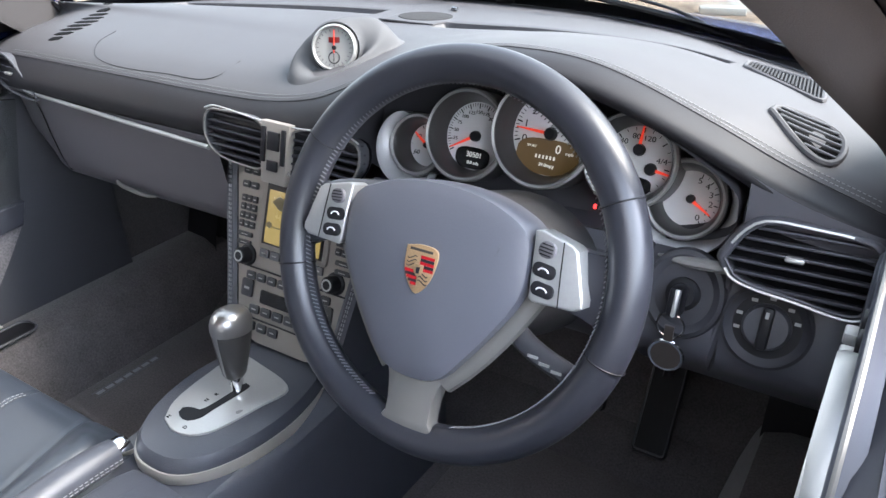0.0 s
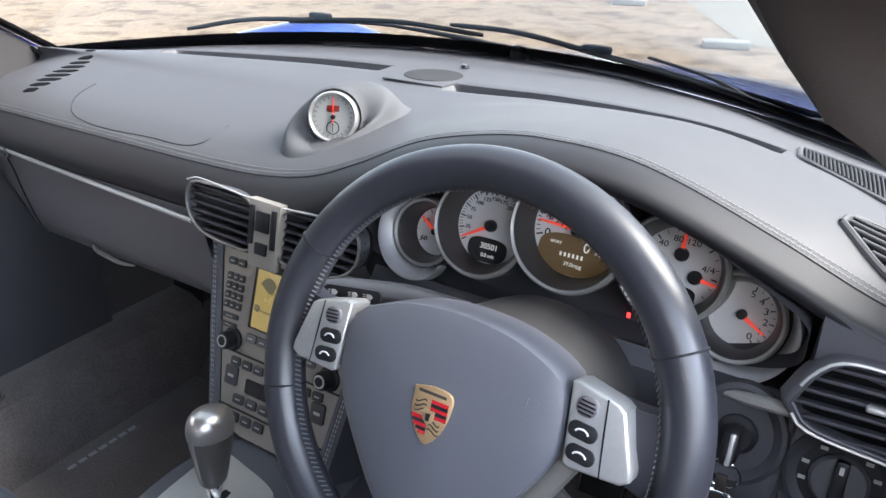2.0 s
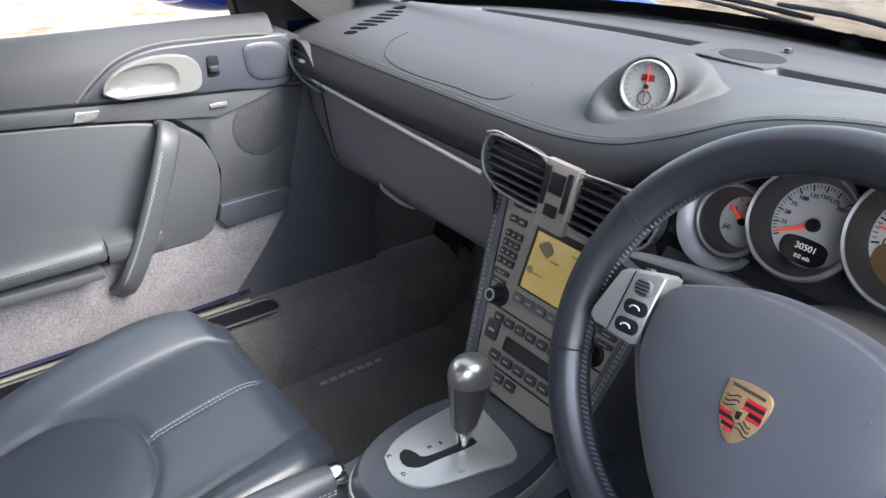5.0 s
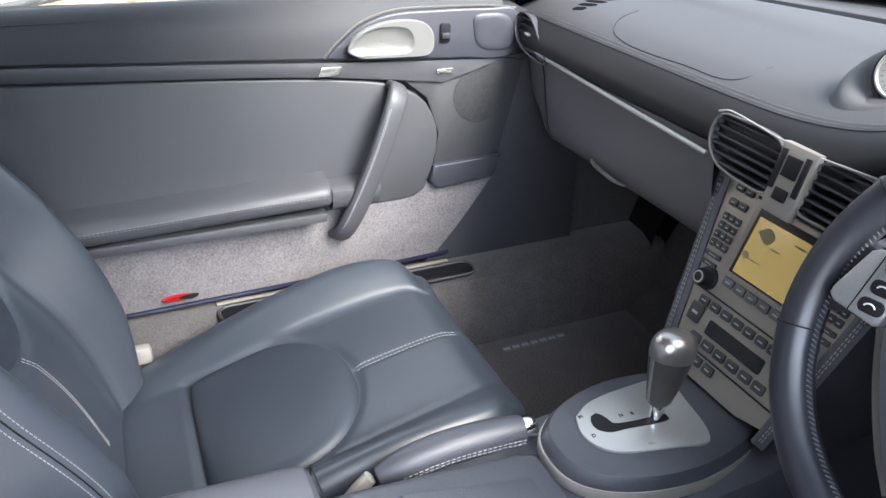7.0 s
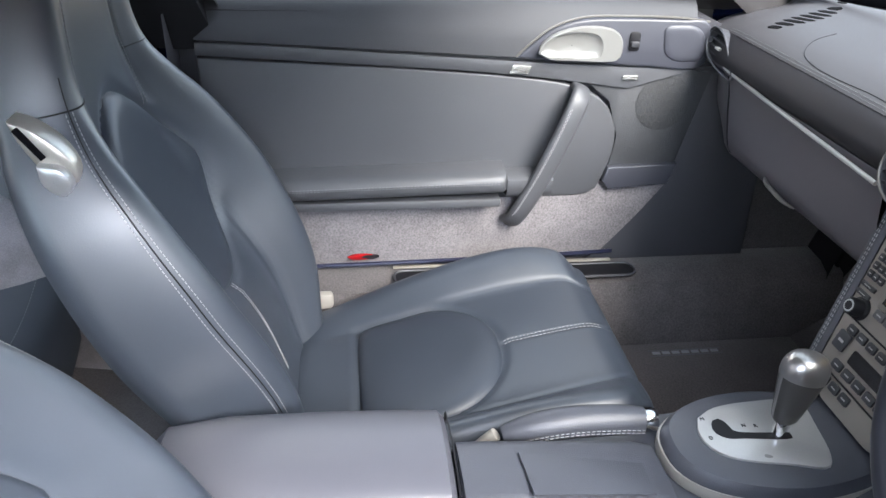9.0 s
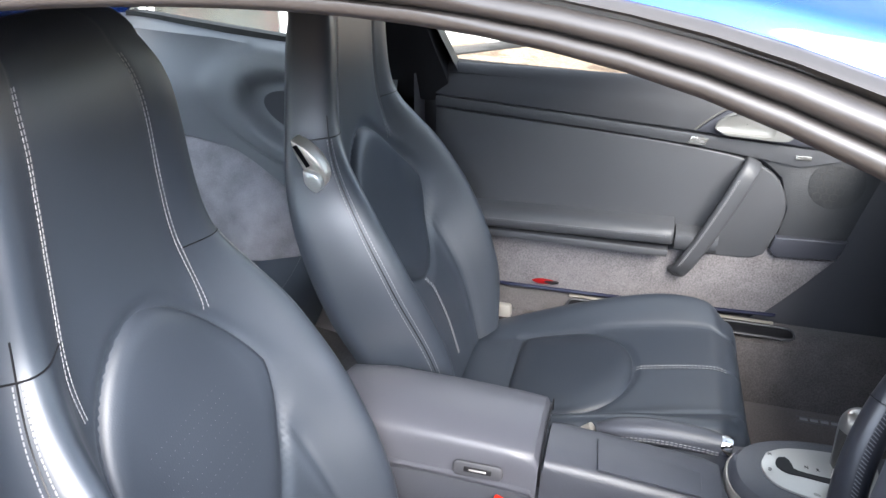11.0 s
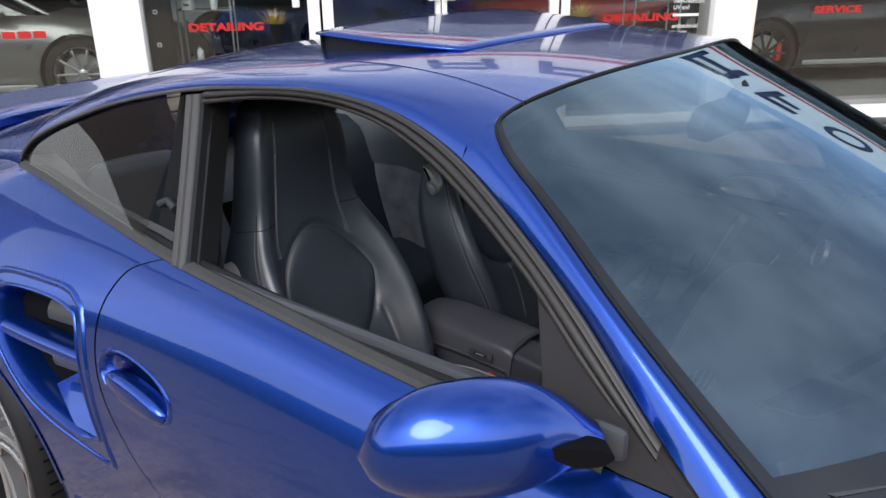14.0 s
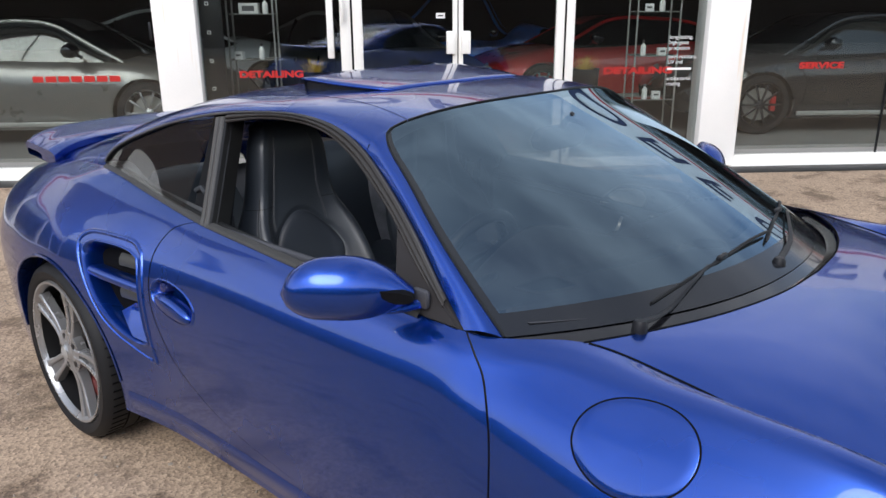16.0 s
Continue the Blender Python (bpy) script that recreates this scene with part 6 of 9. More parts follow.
# faint embossed marks
for a, b, rot in ((-.062, .022, 75), (.066, .020, 75)):
    part("embossed_mark", box(.012, .0008, .0006, (0, 0, 0), m=Matrix.Translation((a, b, .0305)) @ Matrix.Rotation(radians(rot), 4, "Z")), M["leather"], wheel_)
for k in range(6):
    part("embossed_letter", box(.0042, .0055, .0006, (-.0165 + .0066 * k, -.062, .0308), .0002), M["leather"], wheel_)
for s in (-1, 1):
    pad_o = [(.0925, .046), (.098, .0475), (.126, .0405), (.131, .037), (.143, .000), (.143, -.006), (.137, -.010), (.101, -.0115), (.097, -.009), (.0955, .010)]
    pad_o = [(s * a, b) for a, b in pad_o][::s]
    pad = part("switch_pad", prism(pad_o, .024, Matrix.Translation((0, 0, .0)), .0022, 3), M["pad_silver"], wheel_, "satin silver switch pad")
    tilt = Matrix.Rotation(s * -.10, 4, "Z")
    knob_at = Matrix.Translation((s * .1065, .0330, .0238)) @ tilt
    knob_ = part("scroll_wheel", prism(round_rect(.0150, .0135, .006, 5), .0035, knob_at, .0014), M["grey_plastic"], pad, "ribbed grey scroll wheel")
    for k in range(4):
        part("rib", box(.0125 - .002 * abs(k - 1.5), .0009, .0012, (0, -.0042 + .0028 * k, .0038), m=knob_at), M["gap_black"], knob_, smooth=False)
    for k, (a, b) in enumerate(((.1068, .0160), (.1085, .0005))):
        at_ = Matrix.Translation((s * a, b, .0236)) @ tilt
        btn = part("button", prism(round_rect(.0205, .0118, .0052, 5), .0022, at_, .0010), M["black"], pad, "black rounded button")
        arc_ = [(.0045 * math.cos(w), -.0012 + .0030 * math.sin(w), .0025) for w in spread(.15, math.pi - .15, 9)]
        part("button_mark", tube([at_ @ Vector(q) for q in arc_], .0007, 5), M["dial"], btn)
    part("pad_joint", tube([(s * .1185, .0418, .0238), (s * .1205, .02, .0243), (s * .1235, -.0098, .0238)], .0006, 5), M["gap_black"], pad)
    sp = [cr([(s * .10, .040, .004), (s * .14, .036, .002), (s * .166, .042, .0)], 8), cr([(s * .10, .016, .010), (s * .14, .012, .008), (s * .167, .012, .004)], 8), cr([(s * .10, -.012, .004), (s * .14, -.018, .002), (s * .164, -.030, .0)], 8)]
    b = grid([*sp, [p + Vector((0, 0, -.02)) for p in sp[2]], [p + Vector((0, 0, -.02)) for p in sp[0]], sp[0]])
    part("spoke", b, M["wheel_leather"], wheel_)
    # lower frame arms in satin grey
    arm = cr([(s * .098, -.010, .004), (s * .077, -.048, .005), (s * .050, -.086, .006), (s * .030, -.108, .006)], 12)
    part("spoke_arm", tube(arm, .010, 10, flat=.8), M["spoke_grey"], wheel_, "satin grey lower spoke arm")
bs = [(-.034, -.094), (.034, -.094), (.026, -.120), (.024, -.150), (.030, -.160), (-.030, -.160), (-.024, -.150), (-.026, -.120)]
part("lower_spoke", prism([(p.x, p.y) for p in cr([(a, b, 0) for a, b in bs + bs[:1]], 33)[:-1]], .018, Matrix.Translation((0, 0, -.004)), .005), M["spoke_grey"], wheel_, "satin grey lower spoke")
# column shroud behind
cm = SW @ Matrix.Translation((0, -.012, 0))
rows = []
for z, a, b in ((-.012, .054, .050), (-.035, .070, .060), (-.06, .082, .067), (-.10, .090, .072), (-.16, .094, .074)):
    rows.append([cm @ Vector((a * math.cos(w), b * math.sin(w) + (.0 if math.sin(w) > 0 else -.006), z)) for w in spread(0, 2 * math.pi, 33)[:-1]])
column = thing("steering_column", "black steering column shroud with stalks", "steering column")
part("shroud", grid(rows, closed=True, caps=True), M["shroud"], column)
stalk_path = cr([(.300, .565, .836), (.245, .552, .838), (.200, .541, .836), (.160, .531, .833)], 12)
st = part("stalk", tube(stalk_path, [.008, .009, .010, .0115, .0125, .013, .013, .013, .013, .013, .012, .008], 14, flat=.8), M["plastic"], column, "grey indicator stalk with white lamp symbols")
sm = basis((.197, .527, .838), (1, .24, .02), (0, .25, .97))
part("symbol_band", prism(round_rect(.058, .0135, .005, 4), .002, sm, .0006), M["black"], st, "black band on the stalk")
for a in (-.018, .003, .018):
    part("symbol", prism([(a - .003, -.0026), (a + .001, -.0026), (a + .0034, 0), (a + .001, .0026), (a - .003, .0026)], .0004, sm @ Matrix.Translation((0, 0, .0021))), M["mark"], st, smooth=False)
    for k in range(3):
        part("symbol", box(.0028, .0006, .0004, (a - .0056, -.0018 + .0018 * k, .0023), m=sm), M["mark"], st, smooth=False)
pts = cr([cm @ Vector((.05, .010, -.05)), cm @ Vector((.10, .020, -.046)), cm @ Vector((.155, .032, -.040))], 10)
st = part("stalk", tube(pts, [.010, .010, .011, .012, .012, .012, .012, .012, .011, .008], 12, flat=.75), M["plastic"], column, "wiper stalk")
for k in range(3):
    part("symbol", box(.006, .0005, .005, tuple(pts[4 + k] + Vector((0, -.0125, .0015)))), M["mark"], st, smooth=False)
lowst = cr([cm @ Vector((.05, -.035, -.045)), cm @ Vector((.09, -.052, -.03)), cm @ Vector((.135, -.062, -.02))], 8)
st = part("stalk", tube(lowst, .011, 12, flat=.8), M["plastic"], column, "cruise control stalk")
for k in range(3):
    part("symbol", box(.010, .0005, .003, tuple(lowst[4 + k] + Vector((0, -.0112, .004)))), M["mark"], st, smooth=False)

# ---------------- centre stack ----------------
CM_ = basis((0, .610, .650), (1, 0, 0), (0, .34, .94))
stack = thing("centre_stack", "silver-grey centre stack with navigation screen, radio and climate controls", "control panel", at=CM_)


def half_w(b):
    return .125 + (b - .13) * .165


face_o = [(-half_w(.132), .132), (half_w(.132), .132), (half_w(0), 0), (half_w(-.118), -.118), (.045, -.127), (-.045, -.127), (-half_w(-.118), -.118), (-half_w(0), 0)]
part("faceplate", prism(face_o, .006, Matrix.Translation((0, 0, -.006)), .002), M["stack_silver"], stack, "warm silver painted faceplate")
for s in (-1, 1):
    rows = []
    for b in spread(.135, -.135, 16):
        w = half_w(b)
        rows.append([(s * w, b, .001), (s * (w + .006), b, .004), (s * (w + .020), b, .002), (s * (w + .026), b, -.012), (s * (w + .030), b, -.06), (s * (w + .030), b, -.16)])
    part("side_cheek", grid(rows), M["leather"], stack, "navy leather cheek with stitching")
    for o in (.010, .0135):
        stitches([(s * (half_w(b) + o), b, .0042) for b in spread(.13, -.13, 12)], M["stitch"], stack)
bez = part("screen_bezel", prism(round_rect(.128, .104, .006, 3, 0, .066), .005, Matrix.Translation((0, 0, -.001)), .002), M["stack_silver"], stack)
part("screen_well", box(.112, .088, .0012, (0, .0655, .0042), .0004), M["black"], bez)
part("screen", box(.102, .076, .002, (0, .062, .0045), .0006), M["nav_screen"], bez, "lit amber navigation screen with map")
for a, b, w, h in ((-.030, .083, .026, .020), (-.045, .050, .012, .010), (-.012, .072, .020, .002), (.018, .090, .022, .0025), (-.030, .048, .024, .002)):
    part("map_mark", prism([(p.x, p.y) for p in cr([(a - w / 2, b, 0), (a, b + h / 2, 0), (a + w / 2, b + h * .1, 0), (a + w * .2, b - h / 2, 0), (a - w / 2, b, 0)], 17)[:-1]], .0003, Matrix.Translation((0, 0, .0056))), M["map_grey"], bez)
part("screen_slot", box(.14, .004, .001, (.0, .119, .001)), M["black"], stack)


def key(a, b, w, h, mt="key_dark", mark=True, r=None):
    k = part("button", prism(round_rect(w, h, r or min(w, h) * .3, 3), .0035, Matrix.Translation((a, b, -.0005)), .001), M[mt], stack)
    if mark:
        part("symbol", box(w * .45, h * .14, .0003, (a, b, .0032)), M["mark"], k, smooth=False)


for s in (-1, 1):
    for r_ in range(2):
        for c_ in range(2):
            key(s * (.092 + .0 * r_) + (c_ - .5) * .016, .118 - r_ * .020, .0145, .010)
    for r_ in range(4):
        for c_ in range(3):
            key(s * .0905 + (c_ - 1) * .0105, .078 - r_ * .0125, .0094, .0100, r=.002)
    key(s * .0915, .026, .028, .007, mark=True)
    key(s * .0915, .014, .026, .007, mark=True)
    kn = part("rotary_knob", lathe([(0, .020), (.0095, .0195), (.0115, .017), (.0125, .004), (.0155, .002), (.016, 0)], 28, Matrix.Translation((s * .082, -.003, 0))), M["black"], stack, "black ribbed rotary knob")
    part("knob_ring", lathe([(.006, .0201), (.0072, .0204), (.0084, .0200)], 24, Matrix.Translation((s * .082, -.003, 0))), M["mark"], kn)
for k in range(6):
    key(-.050 + .020 * k, .007, .0175, .012, "grey_key", r=.002)
part("radio_gap", box(.205, .002, .002, (0, -.018, .0006)), M["black"], stack)
for k in range(8):
    key(-.070 + .020 * k, -.030, .0165, .012, r=.0025)
part("display_slot", prism(round_rect(.096, .020, .003, 3, 0, -.056), .002, Matrix.Translation((0, 0, -.0005))), M["lcd_dark"], stack, "black climate display")
for s in (-1, 1):
    key(s * .074, -.050, .022, .026, r=.003)
for k in range(6):
    key(-.056 + .0225 * k, -.078, .019, .013, r=.0025)
part("climate_gap", box(.19, .002, .002, (0, -.092, .0006)), M["black"], stack)
for k in range(3):
    key(-.060 + .022 * k, -.103, .018, .013, r=.0025)

# ---------------- tunnel console ----------------
tun = thing("centre_console", "navy leather-covered centre console with lidded armrest box", "console")


def tunnel_row(y, w, zt, drop=.17, crown=.004):
    return cr([(-w - .012, y, zt - drop), (-w - .006, y, zt - .06), (-w + .002, y, zt - .016), (-w + .012, y, zt - .003), (-w * .4, y, zt + crown * .8), (0, y, zt + crown), (w * .4, y, zt + crown * .8), (w - .012, y, zt - .003), (w - .002, y, zt - .016), (w + .006, y, zt - .06), (w + .012, y, zt - drop)], 33)


part("body", grid([tunnel_row(y, w, z, .36) for y, w, z in ((-.55, .085, .40), (-.30, .085, .46), (-.1, .085, .470), (.06, .086, .462), (.20, .088, .458), (.30, .092, .470), (.34, .096, .486), (.45, .105, .492), (.56, .112, .50), (.66, .115, .52), (.80, .12, .55))]), M["leather"], tun)
lid = [tunnel_row(y, .082 - .006 * max(0, (-.2 - y) / .1), z, .060, .008) for y, z in ((-.285, .520), (-.27, .536), (-.2, .543), (-.08, .541), (.02, .536), (.058, .532), (.066, .520))]
part("armrest_lid", grid(lid), M["leather_soft"], tun, "padded navy armrest lid")
fl = [[(p.x * .70 + .030, p.y, p.z) for p in tunnel_row(y, .080, z, .075, .003)] for y, z in ((.071, .516), (.074, .526), (.10, .526), (.15, .522), (.30, .508), (.325, .500))]
part("front_cover", grid(fl), M["leather"], tun)
part("cover_joint", tube([(-.076, .0685, .50), (-.070, .0685, .526), (0, .0685, .536), (.070, .0685, .526), (.083, .0685, .48)], .0013, 6), M["black"], tun)
tray = [(.012, .145), (.078, .150), (.078, .295), (.030, .295)]
part("tray_lid", prism(tray, .003, Matrix.Translation((0, .22, .5205)) @ Matrix.Rotation(radians(-5.3), 4, "X") @ Matrix.Translation((0, -.22, 0)), .0012), M["leather"], tun, "small storage flap")
latch_m = basis((.094, -.02, .500), (0, 1, 0), (-.35, 0, 1))
part("lid_latch", prism(round_rect(.075, .022, .008, 4), .004, latch_m, .0015), M["plastic"], tun, "recessed lid release handle")
part("latch_slot", box(.042, .008, .002, (0, .0, .0045), .001, m=latch_m), M["black"], tun)
part("latch_bar", box(.026, .003, .002, (0, .0, .006), .001, m=latch_m), M["silver_paint"], tun)

# gear selector island
def island(f, z, n=56):
    out = []
    for k in range(n):
        a = 2 * math.pi * k / n
        c, s = math.cos(a), math.sin(a)
        wx = .092 * (1 - .10 * max(0, s))
        out.append((.004 + wx * f * math.copysign(abs(c) ** .8, c), .485 + (.150 * f if s < 0 else .155 * f) * s, z))
    return out


sel = thing("gear_selector", "automatic gear selector with silver gate plate and dark polished knob", "gear lever")
part("island", grid([island(1.0, .487), island(1.0, .500), island(.985, .509), island(.93, .519), island(.80, .524), island(.5, .526), island(.02, .526)], closed=True), M["leather"], sel, "navy leather selector island")
part("silver_band", grid([island(1.012, .486), island(1.020, .489), island(1.020, .499), island(1.010, .503), island(.995, .503)], closed=True), M["silver_warm"], sel, "satin silver band")
gp = [(-.028, .388), (.0, .378), (.026, .384), (.044, .405), (.060, .470), (.066, .515), (-.004, .535), (-.048, .535), (-.052, .47), (-.044, .415)]
gpo = [(p.x, p.y) for p in cr([(a, b, 0) for a, b in gp + gp[:1]], 44)[:-1]]
part("gate_plate", prism(gpo, .004, Matrix.Translation((0, 0, .5245)), .0015), M["silver"], sel, "brushed silver gate plate")
slot = [(.010, .492), (.020, .490), (.014, .430), (.012, .410), (.0, .398), (-.018, .402), (-.022, .414), (-.010, .420), (.002, .424)]
part("gate_slot", prism([(p.x, p.y) for p in cr([(a, b, 0) for a, b in slot + slot[:1]], 30)[:-1]], .0012, Matrix.Translation((0, 0, .5284))), M["black"], sel)
for txt, a, b in (("P", -.006, .487), ("R", -.006, .455), ("N", -.008, .440), ("D", .010, .389), ("M", -.024, .392)):
    text_mesh(txt, .0075, M["black"], sel, "gate_letter", pose(a, b, .5288, 0, 0, 90))
part("stem", tube(cr([(.012, .474, .524), (.011, .476, .540), (.009, .478, .556)], 6), [.007, .0065, .008, .010, .0095, .009], 16), M["chrome"], sel)
kn = [(.0105, 0), (.0145, .006), (.0172, .02), (.0200, .038), (.0232, .058), (.0252, .074), (.0246, .088), (.0195, .099), (.011, .1045), (0, .106)]
km = Matrix.Translation((.009, .478, .549)) @ Matrix.Rotation(radians(-9), 4, "X") @ Matrix.Rotation(radians(-4), 4, "Y") @ Matrix.Diagonal((.92, 1.15, .93, 1))
part("knob", lathe(kn, 32, km), M["knob_dark"], sel, "dark leather knob body")
cap = [(p.x, p.y) for p in cr([(.0249, .070, 0), (.0258, .076, 0), (.0252, .088, 0), (.0202, .0998, 0), (.011, .1055, 0), (0, .107, 0)], 14)]
part("knob_cap", lathe(cap, 32, km), M["knob_chrome"], sel, "polished knob cap")
# bright spine running down the back of the knob
spine = [Vector((0, -r_ - .0006, z_)) for r_, z_ in kn[1:7]]
part("knob_spine", grid([[km @ (p + Vector((w * (.4 + .6 * i / 5), .006 * (w / .013) ** 2, 0))) for w in spread(-.013, .013, 7)] for i, p in enumerate(spine)]), M["knob_chrome"], sel, "polished inlay")

# handbrake
hb = thing("handbrake", "leather-gripped handbrake lever with silver button", "handbrake")
hp = cr([(-.062, .145, .487), (-.060, .175, .497), (-.058, .23, .506), (-.056, .29, .507), (-.055, .328, .505)], 16)
part("grip", tube(hp, [.012, .015, .0175, .019, .0200, .0205, .021, .021, .021, .021, .021, .0208, .0205, .0200, .0190, .0175], 18, flat=1.0), M["leather"], hb, "stitched leather grip")
part("button", tube([(-.055, .327, .505), (-.055, .338, .5045), (-.055, .345, .504), (-.055, .3475, .504)], [.0155, .0165, .0150, .006], 18), M["chrome"], hb)
part("shaft", tube(cr([(-.064, .10, .45), (-.063, .12, .475), (-.062, .135, .490)], 6), .009, 12), M["silver_warm"], hb)
for o in (0, .0045):
    stitches([p + Vector((.0212 - .003 * o, 0, -.004 + o)) for p in hp[2:]], M["stitch"], hb, r=.0007)

# ---------------- seats ----------------
def bump_at(d, w):
    """A smooth bell of width w at distance d."""
    return math.exp(-(d / w) ** 2)


def back_oval(t, f=1.0):
    """Outline of the back insert: across (u) and up (h)."""
    a = 2 * math.pi * t
    return -.04 + .55 * f * math.cos(a) * (1 - .12 * max(0, math.sin(a)) - .10 * max(0, -math.sin(a))), .455 + .203 * f * math.sin(a)


def oval_gap(u, h):
    """Signed distance from the back insert's outline, in fractions of its size."""
    v = (h - .455) / .203
    wide = .55 * (1 - .12 * min(max(0, v), 1) - .10 * min(max(0, -v), 1))
    return math.hypot((u + .04) / wide, v) - 1


def seat_shape(cx, flip):
    """Front surface of a high-backed sports seat; u runs across (-1..1), h up the back (0..1)."""
    SPINE = [(0, -.135, .36), (.15, -.180, .49), (.35, -.258, .64), (.55, -.322, .79), (.70, -.350, .895), (.85, -.352, 1.03), (1, -.345, 1.135)]
    WID = [(0, .215), (.15, .240), (.33, .258), (.5, .246), (.62, .216), (.72, .180), (.80, .164), (.88, .155), (.95, .144), (1, .124)]
    BOL = [(0, .034), (.15, .066), (.35, .082), (.5, .068), (.62, .040), (.72, .018), (.85, .010), (1, .006)]

    def frontp(u, h, lift=0.0):
        y, z = interp(SPINE, h)
        y2, z2 = interp(SPINE, min(h + .02, 1))
        y1, z1 = interp(SPINE, max(h - .02, 0))
        d = Vector((0, y2 - y1, z2 - z1)).normalized()
        nrm = Vector((0, d.z, -d.y))
        w = interp(WID, h)[0]
        b = interp(BOL, h)[0]
        a = abs(u)
        out = u * flip < 0
        bol = b * (1.22 if out else 1.0) * math.exp(-((a - .78) / (.19 if a < .78 else .20)) ** 2) - b * .15
        edge = -.055 * max(0, (a - .82) / .18) ** 2.2
        lumbar = .012 * math.exp(-((h - .22) / .15) ** 2) * (1 - a * a)
        # sewn-down seams: round the insert, and down both sides of the lower panel
        sew = -.0065 * bump_at(oval_gap(u, h), .06)
        if h < .36:
            sew = min(sew, -.0065 * bump_at(a - .54 - .04 * (.36 - h), .03) * min(1, (.36 - h) / .05))
        if h > .58:
            sew -= .0016 * bump_at(a - .535, .02)
        return Vector((cx + w * u, y, z)) + nrm * (bol + edge + lumbar + sew + lift - .022 * max(0, (h - .86) / .14) ** 2.2)

    def backp(u, h):
        y, z = interp(SPINE, h)
        th = .115 - .030 * h
        a = abs(u)
        return Vector((cx + interp(WID, h)[0] * u, y - th * (1 - .35 * a ** 4), z - .3 * th * (1 - .35 * a ** 4)))

    return frontp, backp


def build_seat(cx, inner_sign, label):
    """inner_sign: +1 if the tunnel lies towards +x of the seat."""
    seat = thing("car_seat", label, "seat")
    fp, bp = seat_shape(cx, inner_sign)
    hs = spread(0, 1, 96)
    us = [math.sin(math.pi / 2 * k) * .45 + k * .55 for k in spread(-1, 1, 111)]
    ub = us[::-1][::2]
    rows = []
    for h in hs:
        rows.append([fp(u, h) for u in us] + [bp(u, h) for u in ub])
    # rounded top
    mid = [(fp(u, 1) + bp(u, 1)) / 2 for u in us]
    mid_b = [(fp(u, 1) + bp(u, 1)) / 2 for u in ub]
    ctr = sum(mid, Vector()) / len(mid)
    edge_row = [fp(u, 1) for u in us] + [bp(u, 1) for u in ub]
    for k in range(1, 9):
        a = k / 8 * math.pi / 2
        sn, c = math.sin(a), math.cos(a)
        top = []
        for p, m_ in zip(edge_row, mid + mid_b):
            q = m_ + (p - m_) * c
            q = Vector((ctr.x + (q.x - ctr.x) * (1 - .36 * sn ** 2.2), q.y, q.z)) + Vector((0, -.014, .045)) * sn
            top.append(q)
        rows.append(top)
    part("backrest", grid(rows, closed=True), M["seat_leather"], seat, "high leather backrest with bolsters", sharp=0)
    # oval centre insert, a soft cushion inside its seam
    rr = []
    for f, l in ((1.0, -.004), (.99, .0), (.97, .0035), (.92, .0065), (.8, .0085), (.6, .0095), (.35, .0098), (.0, .0098)):
        rr.append([fp(*back_oval(t, f), l) for t in spread(0, 1, 73)])
    insert_ob = part("back_insert", grid(rr), M["seat_insert"], seat, "smooth oval leather back insert", sharp=0)
    # rows of tiny perforations
    holes = bmesh.new()
    for k in range(8):
        for jj in range(15):
            u_, h_ = -.26 + .52 * jj / 14 + (.018 if k % 2 else 0), .355 + .018 * k
            c_, ex, ez = fp(u_, h_, .0096), fp(u_ + .004, h_, .0096), fp(u_, h_ + .002, .0096)
            e1, e2 = (ex - c_).normalized() * .0006, (ez - c_).normalized() * .0006
            nn = e1.cross(e2).normalized() * .0007
            if nn.y < 0:
                nn = -nn
            holes.faces.new([holes.verts.new(c_ + nn + q) for q in (e1, e2, -e1, -e2)])
    part("perforation", holes, M["stitch_dark"], insert_ob, "rows of tiny perforations", smooth=False, weld=False)
    for s in (-1, 1):
        # headrest seams, running down to the insert
        for o in (-.013, .013):
            stitches([fp(s * (.535 + o), h, .0010) for h in spread(.70, .985, 24)] , M["seat_thread"], seat, r=.0006, gap=.0058)
            stitches([fp(s * (.535 + o - .05 * ((.70 - h) / .115) ** 1.5), h, .0012) for h in spread(.585, .70, 12)], M["seat_thread"], seat, r=.0006, gap=.0058)
        part("panel_seam", tube([fp(s * u, .70, .0002) for u in spread(.54, .985, 14)], .0011, 5), M["black"], seat)
        # double seam where the bolster meets its side panel
        for o in (0.0, .022):
            stitches([fp(s * (.872 + o), h, .0008) for h in spread(.03, .70, 70)], M["seat_thread"], seat, r=.0007, gap=.0058)
        part("bolster_seam", tube([fp(s * .883, h, .0001) for h in spread(.03, .74, 60)], .0010, 5), M["black"], seat)
    for o in (-.012, .012):
        stitches([fp(o, h, .0012) for h in spread(.05, .255, 18)], M["seat_thread"], seat, r=.0006)
    # seatback release levers
    spots = [(-inner_sign, .56, -.010)]
    if cx < 0:
        spots.append((inner_sign, .665, .012))
    for s, h_, dy in spots:
        p = fp(s * .965, h_, .0)
        lm_ = basis((p.x + s * .010, p.y + dy, p.z), (0, .55, -.83), (0, .83 * s, .55 * s))
        rel = part("release_lever", plate([(-.048, -.004), (-.030, .008), (.005, .017), (.030, .016), (.042, .004), (.034, -.012), (.005, -.014), (-.030, -.010)], -.004, .008, .003, 26), M["silver_warm"], seat, "silver seatback release lever", at=lm_)
        part("lever_slot", box(.040, .007, .004, (-.018, -.001, .011), .001), M["gap_black"], rel)
